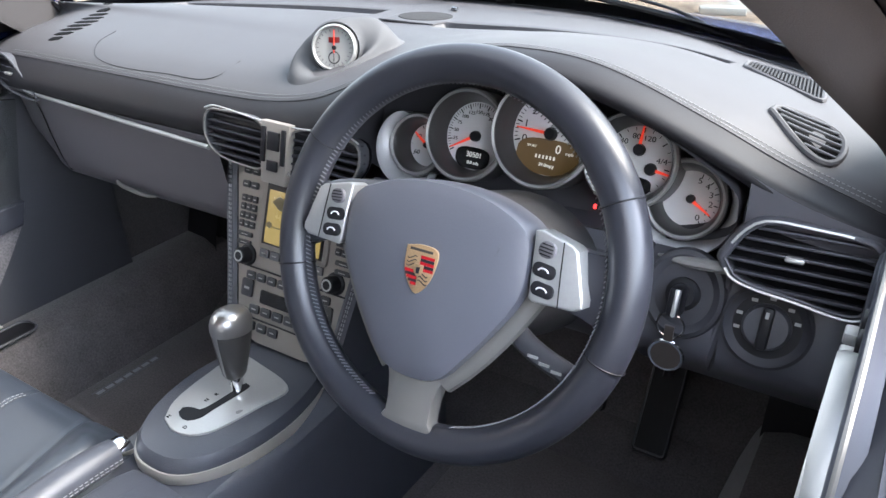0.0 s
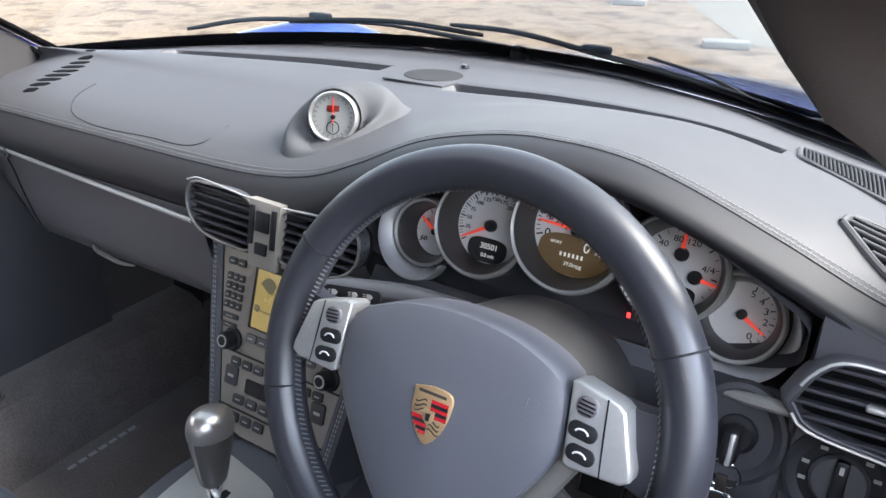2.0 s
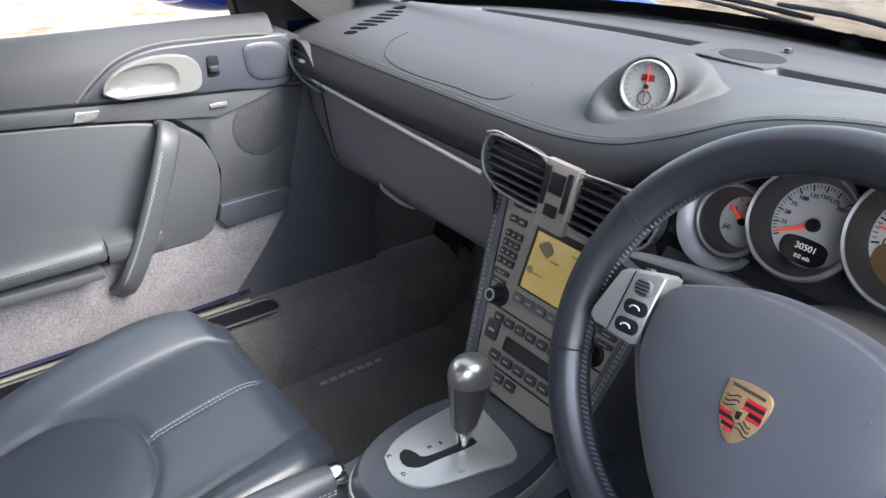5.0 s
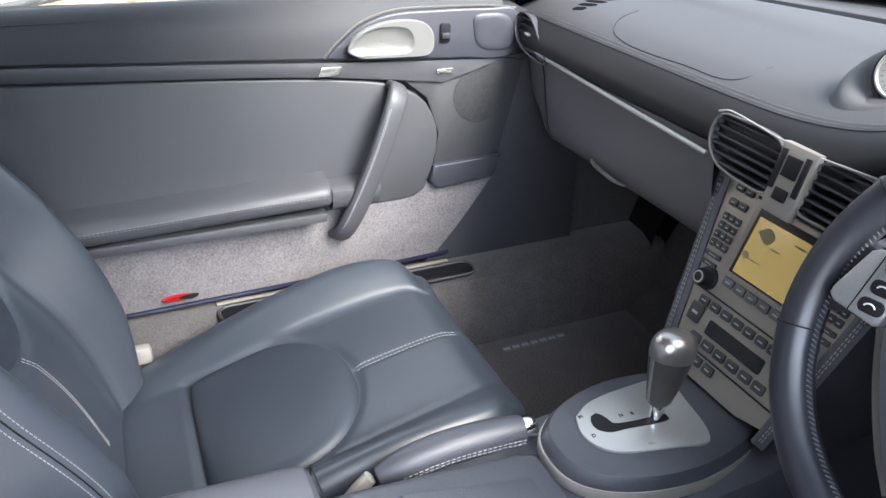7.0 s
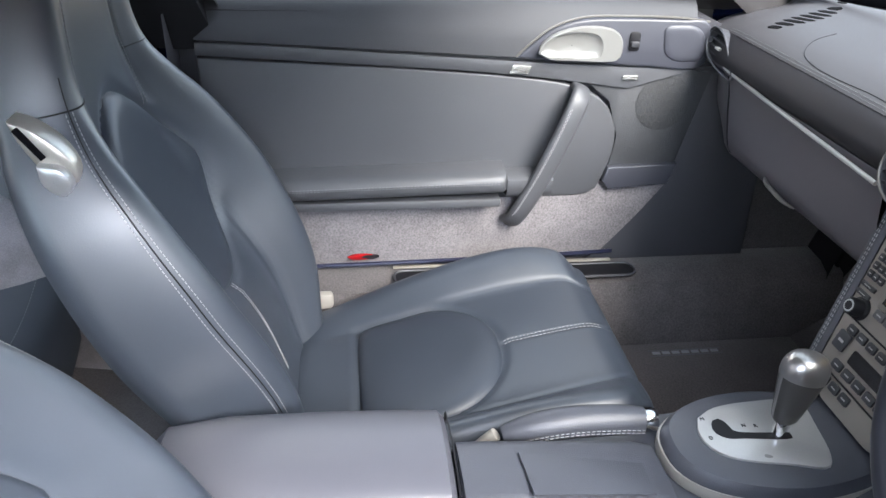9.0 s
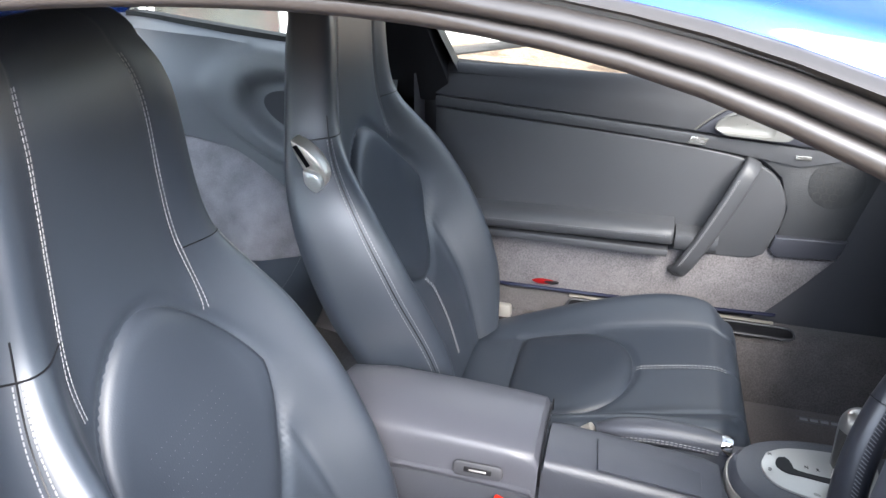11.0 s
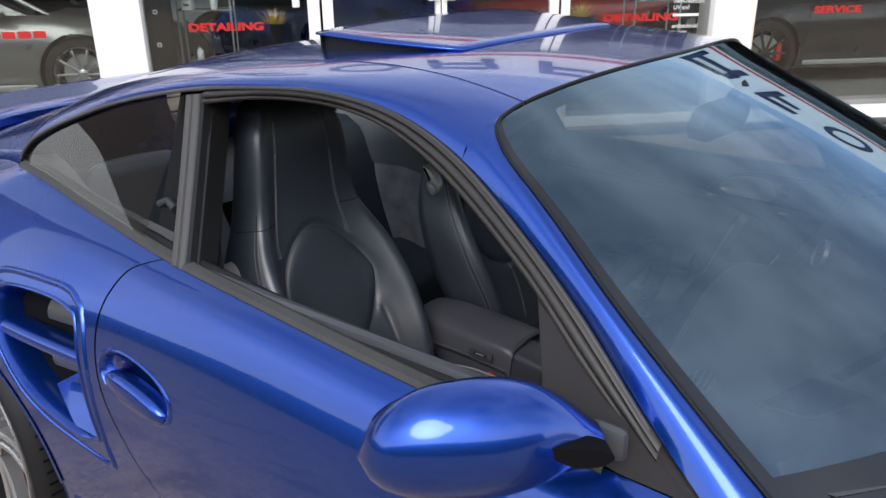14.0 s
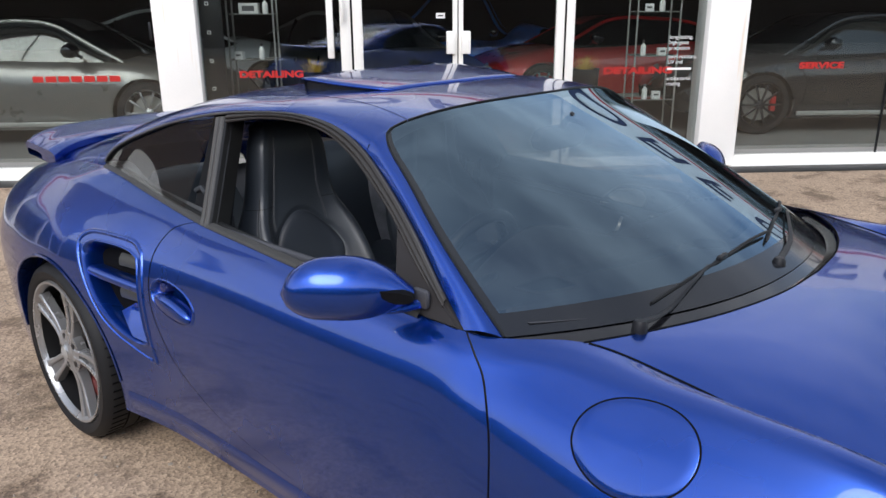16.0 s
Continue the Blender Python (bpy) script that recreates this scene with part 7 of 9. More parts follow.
        part("lever_tip", plate([(.002, -.008), (.018, .008), (.038, .006), (.044, -.010), (.022, -.018)], .004, .022, .003, 18), M["silver"], rel, "bright pull tab")

    # cushion
    SP = [(0, -.17, .345), (.2, -.06, .365), (.45, .09, .404), (.7, .235, .440), (.88, .335, .458), (1, .372, .452)]
    CW = [(0, .225), (.3, .245), (.6, .250), (.85, .238), (1, .210)]
    FRONT, REAR, WIDE_ = .635, .235, .57

    def insert_edge(t, f=1.0):
        """Outline of the cushion insert: straight behind, rounded in front."""
        a = 2 * math.pi * t
        c, sn = math.cos(a), math.sin(a)
        k = .42
        if sn > 0:
            return WIDE_ * f * math.copysign(abs(c) ** .85, c), k + (FRONT - k) * f * sn
        return WIDE_ * f * math.copysign(abs(c) ** .25, c), k - (k - REAR) * f * abs(sn) ** .28

    def insert_gap(u, t):
        k = .42
        if t > k:
            return math.hypot(u / WIDE_, (t - k) / (FRONT - k)) - 1
        return max(abs(u) / WIDE_, (k - t) / (k - REAR)) - 1

    def cp(u, t, lift=0.0):
        y, z = interp(SP, t)
        a = abs(u)
        if u * inner_sign < 0:
            b = interp([(0, .0), (.2, .018), (.45, .036), (.7, .043), (.85, .032), (1, .006)], t)[0]
            k = min(max((a - .56) / .30, 0), 1)
            z += b * math.sin(math.pi / 2 * k) ** 1.25 * (1 - .35 * max(0, (a - .9) / .1))
        else:
            b = interp([(0, .018), (.3, .040), (.6, .045), (.85, .024), (1, .004)], t)[0]
            z += b * math.exp(-((a - .82) / .15) ** 2)
        z -= .03 * max(0, (a - .86) / .14) ** 2
        z -= .0065 * bump_at(insert_gap(u, t), .05)
        if t > FRONT - .03:
            z -= .0035 * bump_at(u, .012) * min(1, (t - FRONT + .03) / .05)
        z -= .004 * bump_at(a - .60, .018) * min(1, max(0, (t - .45) / .1))
        return Vector((cx + interp(CW, t)[0] * u, y, z + lift))

    rows = []
    for t in spread(0, 1, 84):
        top = [cp(u, t) for u in us]
        lo = [Vector((p.x + (cx - p.x) * .03, p.y, min(p.z - .05, .36))) for p in (top[0], top[-1])]
        lo2 = [Vector((p.x + (cx - p.x) * .08, p.y, .28)) for p in (top[0], top[-1])]
        rows.append([lo2[0], lo[0], *top, lo[1], lo2[1]])
    last = rows[-1]
    for dy, dz, f in ((.010, -.004, .992), (.018, -.012, .985), (.028, -.035, .965), (.026, -.075, .95), (.012, -.13, .93)):
        rows.append([Vector((cx + (p.x - cx) * f, p.y + dy, max(min(p.z, .47) + dz, .27))) for p in last])
    part("cushion", grid(rows), M["seat_leather"], seat, "deep leather seat cushion", sharp=0)
    rr = [[cp(*insert_edge(t, f), l) for t in spread(0, 1, 81)] for f, l in ((1.0, -.003), (.985, .002), (.95, .0055), (.85, .008), (.55, .009), (.0, .009))]
    part("cushion_insert", grid(rr), M["seat_insert"], seat, "smooth rounded leather cushion insert", sharp=0)
    for o in (-.016, .016):
        stitches([cp(o, t, .0012) for t in spread(FRONT + .01, .985, 24)], M["seat_thread"], seat, r=.0006)
    # hinge cover
    part("hinge_cover", box(.020, .050, .034, (cx - inner_sign * .222, -.105, .385), .008), M["silver_warm"], seat, "silver hinge cover")
    for s in (-1, 1):
        part("seat_rail", box(.03, .42, .03, (cx + s * .17, .10, .245), .004), M["black"], seat)
    part("seat_base", box(.36, .40, .07, (cx, .09, .285), .01), M["plastic"], seat)
    return seat


M["seat_leather"] = material("seat_leather", (0.028, 0.035, 0.047), 0.41, spec=0.9, grain=0.05, scale=900, bump=0.06, voronoi=True, bump_scale=520, mottle=0.12, mottle_scale=9, rough_var=0.07)
M["seat_insert"] = material("seat_insert_leather", (0.025, 0.031, 0.042), 0.46, spec=0.5, grain=0.06, scale=900, bump=0.12, voronoi=True, bump_scale=480, mottle=0.12, mottle_scale=10)
build_seat(-.335, 1, "navy leather passenger sports seat with integral headrest")
build_seat(.355, -1, "navy leather driver sports seat with integral headrest")

# rear seats
for sx in (-1, 1):
    rs = thing("rear_bench", "small navy leather rear bucket seat", "seat")
    rows = []
    for y, zc, w in ((-.95, .40, .15), (-.88, .415, .20), (-.78, .42, .225), (-.66, .43, .23), (-.58, .425, .225), (-.55, .39, .21), (-.55, .30, .20)):
        rows.append([(sx * .36 + w * u, y, zc + .022 * abs(u) ** 3 - .02 * (1 - u * u)) for u in spread(-1, 1, 21)])
    part("cushion", grid([cr(r, 21) for r in rows]), M["seat_leather"], rs, sharp=0)
    rows = []
    for y, z, w in ((-.92, .38, .21), (-.965, .50, .225), (-1.015, .64, .225), (-1.06, .77, .21), (-1.09, .86, .185), (-1.115, .905, .15), (-1.15, .915, .12), (-1.18, .88, .13), (-1.19, .74, .16)):
        rows.append([(sx * .36 + w * u, y + .03 * abs(u) ** 2, z) for u in spread(-1, 1, 21)])
    part("backrest", grid(rows), M["seat_leather"], rs, sharp=0)
    stitches([(sx * .36 + .21 * u, -.60, .437 + .022 * abs(u) ** 3 - .019 * (1 - u * u)) for u in spread(-.95, .95, 20)], M["stitch_dark"], rs)
# seat belts
for sx in (-1, 1):
    sb = thing("seat_belt", "black webbing seat belt on its reel", "seat belt")
    bp_ = [(sx * .63, -.50, .96), (sx * .615, -.515, .80), (sx * .60, -.52, .60), (sx * .60, -.50, .36)] if sx > 0 else [(sx * .635, -.44, .96), (sx * .625, -.43, .80), (sx * .615, -.42, .55), (sx * .61, -.40, .32)]
    c = cr(bp_, 20)
    part("webbing", grid([[p + Vector((0, -.022, 0)), p + Vector((0, .022, 0))] for p in c]), M["black"], sb, thick=.0015)
    part("guide", tube([(sx * .632, -.53, .955), (sx * .628, -.50, .968), (sx * .632, -.47, .955)], .009, 10), M["plastic"], sb)
    part("tongue", box(.012, .05, .03, (sx * .606, -.512, .72), .004), M["silver"], sb)
bk_ = thing("belt_buckle", "black seat belt buckle with red release button", "seat belt buckle")
bmx = pose(.103, .012, .412, -14, 4, -8)
part("stalk", tube([(.106, .02, .28), (.104, .015, .36), (.103, .012, .40)], .007, 8), M["black"], bk_)
part("body", box(.030, .038, .075, (0, 0, 0), .006, m=bmx), M["black"], bk_)
part("button", box(.026, .034, .012, (0, .0, .040), .003, m=bmx), M["belt_red"], bk_, "red release button")

# ---------------- door trims ----------------
def door_trim(s, label):
    d = thing("door_trim", label, "car door")
    F = Matrix.Diagonal((s, 1, 1, 1)) @ basis((-.672 if s > 0 else -.704, 0, 0 if s > 0 else -.004), (0, 1, 0), (0, 0, 1))

    def put(name, bm, mt, lab="", parent=None, sharp=35):
        bm.transform(F)
        return part(name, bm, M[mt], parent or d, lab, sharp=sharp)

    RE = -.295 if s > 0 else -.355
    UP = 0 if s > 0 else .014
    # waist roll: from the glass seal down to the first seam
    rows = []
    for y in spread(RE, .60, 30):
        zs = .848 - .034 * (y + .27) / .54 if y < .27 else .814 - .02 * (y - .27) / .3
        rows.append(cr([(y, .870, -.055 + UP), (y, .906, -.052 + UP), (y, .912, -.040 + UP * .9), (y, .905, -.024 + UP * .5), (y, .88, -.008), (y, .86, .004), (y, zs, .010), (y, zs - .003, .004)], 18))
    put("waist_roll", grid(rows), "waist_leather" if s > 0 else "plastic", "padded leather waist roll")
    # band below it
    top = [(RE, .8475), (0, .830), (.266, .812), (.48, .800), (.60, .795)]
    bot = [(RE, .820), (-.1, .808), (.15, .792), (.299, .778), (.48, .755)]
    rows = []
    for t in spread(0, 1, 24):
        a, b = curve2(top, 101)[int(t * 100)], curve2(bot, 101)[int(t * 100)]
        rows.append([(a[0], a[1] - .001, -.004), (a[0], a[1] - .0035, .007), (a[0] * .5 + b[0] * .5, (a[1] + b[1]) / 2, .010), (b[0], b[1] + .003, .008), (b[0], b[1], -.004)])
    put("trim_band", grid(rows), "door_plastic")
    # main field: rounded front edge
    main = [(RE, .818), (-.1, .806), (.15, .790), (.299, .776), (.385, .760), (.440, .730), (.468, .680), (.470, .630), (.455, .575), (.44, .545), (.40, .537), (.25, .536), (.05, .536), (RE, .536)]
    put("main_panel", prism(main[:1] + curve2(main[:11], 40)[1:-1] + main[10:], .011, Matrix.Translation((0, 0, -.006)), .004, 3), "door_leather", "leather door panel")
    # armrest
    rows = []
    for y, f in ((RE, 1), (-.1, 1), (.1, 1), (.22, 1), (.246, .98), (.251, .9)):
        zt = .598 + .010 * (y + .3) / .55
        rows.append(cr([(y, zt + .010, .0), (y, zt + .006, .030 * f), (y, zt, .056 * f), (y, zt - .012, .066 * f), (y, zt - .030, .062 * f), (y, zt - .040, .045 * f), (y, zt - .042, 0)], 16))
    rows.append([(.2512, .59, .02)] * 16)
    put("armrest", grid(rows), "door_leather", "padded leather armrest")
    for o in (0, .004):
        st = [F @ Vector((y, .598 + .010 * (y + .3) / .55 - .010 - o, .0672)) for y in spread(RE + .005, .24, 30)]
        stitches(st, M["stitch_dark"], d, r=.0006)
    put("armrest_pocket", box(.55, .018, .050, (-.03, .546, .024), .004), "door_plastic")
    rows = [cr([(y, .602, .0), (y, .598, .034), (y, .590, .046), (y, .572, .046), (y, .556, .038), (y, .554, 0)], 14) for y in spread(.256, .345, 8)]
    put("armrest_end", grid(rows), "door_plastic")
    # pull strap handle
    hp_ = cr([(.388, .758, .004), (.386, .757, .028), (.376, .740, .044), (.352, .680, .052), (.320, .600, .050), (.290, .530, .040), (.276, .497, .024), (.270, .486, .004)], 34)
    rows = []
    for i, p in enumerate(hp_):
        a, b = hp_[max(i - 1, 0)], hp_[min(i + 1, 33)]
        t = (b - a).normalized()
        side = Vector((0, 0, 1)).cross(t)
        if side.length < .2:
            side = Vector((.9, -.42, 0))
        side.normalize()
        nn = t.cross(side).normalized()
        w, h = .0185, .0085
        rows.append([p + side * w * math.copysign(abs(math.cos(q)) ** .55, math.cos(q)) + nn * h * math.copysign(abs(math.sin(q)) ** .8, math.sin(q)) for q in spread(0, 2 * math.pi, 17)[:-1]])
    put("pull_handle", grid(rows, closed=True, caps=True), "door_leather", "stitched leather pull handle")
    for o in (-.0035, .0035):
        stitches([F @ (p + Vector((-.010 + o * .5, .004 + o * .3, .0092))) for p in hp_[6:30]], M["stitch"], d, r=.0008)
    # release handle: silver dish in a dark teardrop plate
    pl = [(.262, .816), (.285, .838), (.325, .868), (.380, .884), (.46, .886), (.56, .884), (.615, .878), (.615, .800), (.50, .800), (.40, .806), (.32, .811)]
    put("handle_plate", prism(curve2(pl + pl[:1], 50)[:-1], .016, Matrix.Translation((0, 0, -.002)), .005, 3), "door_plastic_blue", "dark moulded handle surround")
    ho = [(.300, .826), (.305, .843), (.335, .864), (.385, .874), (.435, .868), (.452, .850), (.452, .820), (.440, .812), (.36, .814), (.32, .816)]
    hoc = [Vector((a, b, 0)) for a, b in curve2(ho + ho[:1], 41)[:-1]]
    c = sum(hoc, Vector()) / len(hoc)
    rows = [[p + Vector((0, 0, .012)) for p in hoc], [p + Vector((0, 0, .022)) for p in hoc], [c + (p - c) * .96 + Vector((0, 0, .026)) for p in hoc]]
    c2 = c + Vector((-.020, .0, 0))
    for f, z in ((.80, .026), (.75, .0235), (.66, .0195), (.4, .0175), (.02, .017)):
        rows.append([c2 + (p - c) * f * .95 + Vector((0, 0, z)) for p in hoc])
    put("release_handle", grid(rows, closed=True), "handle_silver", "bright silver door release dish")
    for k, yy in enumerate((.477,) if s > 0 else (.470, .500)):
        put("window_switch", prism(round_rect(.020, .034, .005, 4, yy, .846), .004, Matrix.Translation((0, 0, .013)), .0015), "black")
        put("switch_rocker", box(.016, .010, .008 if s > 0 else .016, (yy, .842, .018), .002), "silver_paint" if s < 0 else "key_dark")
    rows = []
    for f, h in ((1.0, .0125), (.97, .0150), (.90, .0165), (.70, .0175), (.40, .0175), (.02, .0175)):
        rows.append([(.572 + .040 * f * math.copysign(abs(math.cos(a)) ** .6, math.cos(a)) - .012 * f * math.sin(a), .842 + .034 * f * math.copysign(abs(math.sin(a)) ** .6, math.sin(a)), h) for a in spread(0, 2 * math.pi, 41)])
    put("sail_pad", grid(rows), "door_plastic_blue", "softly moulded pad before the handle", sharp=70)
    lip = curve2([(.262, .818), (.285, .841), (.325, .871), (.380, .888), (.46, .890), (.56, .887), (.615, .880)], 40)
    put("plate_lip", tube([(a, b, .010) for a, b in lip], .0022, 6), "spoke_grey", "thin grey line over the handle surround")
    # badge plates
    put("badge", prism([(.250, .788), (.286, .788), (.292, .802), (.258, .804)], .0025, Matrix.Translation((0, 0, .0105)), .0006), "plate_silver", "small bright maker's plate")
    put("badge", box(.030, .008, .002, (.480, .779, .012), .0006), "plate_silver", "small bright maker's plate")
    # speaker field
    spk = [(.400, .770), (.47, .790), (.60, .790), (.645, .785), (.620, .68), (.600, .595), (.466, .600), (.474, .66), (.450, .73)]
    put("speaker_panel", prism(spk, .006, Matrix.Translation((0, 0, -.004)), .002), "mesh_dark", "fine dark perforated speaker panel")
    put("speaker_disc", lathe([(0, .0012), (.050, .0010), (.054, 0)], 36, Matrix.Translation((.556, .726, .0022))), "mesh_darker")
    hexes = bmesh.new()
    for i in range(-4, 5):
        for j in range(-4, 5):
            hx, hz = .0165 * (i + .5 * (j % 2)), .0143 * j
            if math.hypot(hx, hz) > .046 or hx - hz * .6 > .03:
                continue
            for k in range(6):
                a0, a1 = radians(60 * k + 30), radians(60 * k + 90)
                p = Vector((.556 + hx + .0088 * math.cos(a0), .726 + hz + .0088 * math.sin(a0), .0038))
                q = Vector((.556 + hx + .0088 * math.cos(a1), .726 + hz + .0088 * math.sin(a1), .0038))
                e = (q - p).normalized().cross(Vector((0, 0, 1))) * .0006
                hexes.faces.new([hexes.verts.new(v) for v in (p + e, q + e, q - e, p - e)])
    put("honeycomb", hexes, "plate_dull", "faint honeycomb grille pattern", sharp=0)
    put("lower_ledge", prism([(.462, .600), (.604, .604), (.590, .560), (.470, .552), (.455, .570)], .016, Matrix.Translation((0, 0, -.002)), .004, 3), "door_plastic_blue", "moulded lower ledge")
    # carpeted lower field
    rows = []
    for z in spread(.565, .395, 12):
        yf = .600 - (.565 - z) * .78
        rows.append([(y, z, -.002 + .006 * math.sin((.565 - z) / .17 * math.pi)) for y in spread(RE, yf, 30)])
    put("lower_carpet", grid(rows), "carpet_door", "grey carpeted lower door panel")
    # kick panel ahead of the carpet
    kp_ = [(.59, .79), (.78, .80), (.80, .36), (.44, .375), (.47, .40), (.60, .56)]
    put("kick_panel", prism(kp_, .004, Matrix.Translation((0, 0, -.010)), .001), "plastic")
    put("lower_edge", tube([(-.30, .392, .004), (.0, .396, .006), (.3, .400, .006), (.50, .405, .004)], .0045, 8), "navy_edge", "dark blue painted door edge")
    put("courtesy_lamp", prism(curve2([(-.042, .412), (-.03, .4175), (.0, .4180), (.018, .412), (0, .4065), (-.03, .4062), (-.042, .412)], 22)[:-1], .004, Matrix.Translation((-.01, 0, .002)), .0015), "lamp_red", "small red courtesy lamp")
    put("lamp_lens", prism(curve2([(-.022, .412), (-.012, .4165), (.015, .4135), (0, .407), (-.022, .412)], 14)[:-1], .0045, Matrix.Translation((-.002, 0, .002))), "black")
    # door structure behind the trim, shut face
    put("door_core", prism([(-.31, .895), (.62, .885), (.80, .80), (.80, .30), (-.05, .30), (-.30, .45), (-.38, .68)], .045 if s > 0 else .02, Matrix.Translation((0, 0, -.060 if s > 0 else -.028))), "black_soft")
    return d


door_trim(1, "dark leather and carpet door panel with silver release handle")
door_trim(-1, "dark leather driver door panel with silver release handle")

# ---------------- floor and shell lining ----------------
cf = thing("cabin_floor", "dark grey carpeted cabin floor", "carpet", kind="structure")
rows = [[(x, y, z) for x in spread(-.70, .70, 15)] for y, z in ((-1.3, .42), (-.95, .40), (-.88, .30), (-.5, .24), (.0, .222), (.5, .222), (.88, .232), (.98, .28), (1.08, .46), (1.12, .65))]
part("carpet", grid(rows), M["carpet"], cf)
for s in (-1, 1):
    # sill with storage pocket and tread strip
    sill = thing("door_sill", "dark carpeted door sill with bright tread strip", "sill", kind="structure")
    rows = [[(s * x, y, z) for x, z in ((.56, .23), (.59, .33), (.605, .365), (.64, .378), (.70, .382), (.74, .37))] for y in spread(-.55, 1.0, 24)]
    part("sill_carpet", grid(rows), M["carpet"], sill)
    part("tread_strip", box(.010, .46, .004, (s * .668, .27, .3845), .0015), M["silver_warm"], sill, "bright tread strip")
    part("sill_pocket", prism(round_rect(.05, .50, .02, 5, s * .632, .29), .003, Matrix.Translation((0, 0, .378)), .001), M["black"], sill)
    part("pocket_rim", tube([(s * a, b, .382) for a, b in round_rect(.05, .50, .02, 5, .632, .29)], .003, 6, closed=True), M["plastic"], sill)
    part("door_seal", tube(cr([(s * .722, -.33, .90), (s * .735, -.345, .72), (s * .735, -.31, .52), (s * .73, -.22, .40), (s * .73, .1, .372), (s * .73, .6, .372)], 40), .010, 10), M["rubber"], sill, "black rubber door seal")
    mat = thing("floor_mat", "dark grey carpet floor mat with woven lettering strip", "floor mat")
    part("carpet_face", prism(round_rect(.42, .50, .05, 6, s * .37, .66), .012, Matrix.Translation((0, 0, .224)), .005), M["carpet_mat"], mat)
    for k in range(7):
        b_ = box(.016, .0085, .0012, (0, 0, 0), m=Matrix.Translation((s * .528, .575 + .021 * k, .2372)) @ Matrix.Rotation(radians(90), 4, "Z"))
        part("woven_letter", b_, M["stitch"], mat, smooth=False)
    part("strip_edge", box(.0015, .155, .001, (s * .5365, .638, .2368)), M["stitch_dark"], mat, smooth=False)
    part("strip_edge", box(.0015, .155, .001, (s * .5195, .638, .2368)), M["stitch_dark"], mat, smooth=False)
# footwell sides and bulkhead
for s in (-1, 1):
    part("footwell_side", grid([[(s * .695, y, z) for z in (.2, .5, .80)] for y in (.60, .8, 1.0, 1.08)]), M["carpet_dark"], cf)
part("bulkhead", grid([[(x, y, z) for x in spread(-.70, .70, 9)] for y, z in ((1.06, .4), (1.08, .65), (1.09, .84))]), M["carpet"], cf)
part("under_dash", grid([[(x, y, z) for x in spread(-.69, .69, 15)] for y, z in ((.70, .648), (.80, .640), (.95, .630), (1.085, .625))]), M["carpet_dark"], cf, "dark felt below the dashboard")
# pedals
for x, w, h, y, z, nm in ((.455, .055, .165, .93, .375, "accelerator pedal"), (.33, .075, .06, .93, .36, "brake pedal")):
    pd = thing("pedal", "black rubber " + nm, "pedal")
    pm = basis((x, y, z), (1, 0, 0), (0, .5, .87))
    part("pad", prism(round_rect(w, h, .008, 3), .010, pm, .003), M["rubber"], pd)
    part("edge", tube([pm @ Vector((a, b, .011)) for a, b in round_rect(w * .9, h * .92, .006, 3)], .0016, 5, closed=True), M["plastic"], pd)
    part("arm", tube([(x, y + .01, z + h * .3), (x, y + .06, z + .15), (x, y + .08, z + .25)], .008, 8), M["black"], pd)
# rear cabin side panels: moulded upper part with an oval recess, suede-like cover below
def step(a, b, v):
    t = min(max((v - a) / (b - a), 0), 1)
    return t * t * (3 - 2 * t)


def side_x(y, z):
    k = max(0, (-.80 - y) / .38)
    x = .652 - .10 * k - .030 * step(.95, .80, z)
    q = math.hypot((y + .60) / .225, (z - .775 + .25 * (y + .60)) / .125)
    x -= .012 * step(1.12, 1.02, q)
    x += .040 * step(.78, .52, q)
    return x


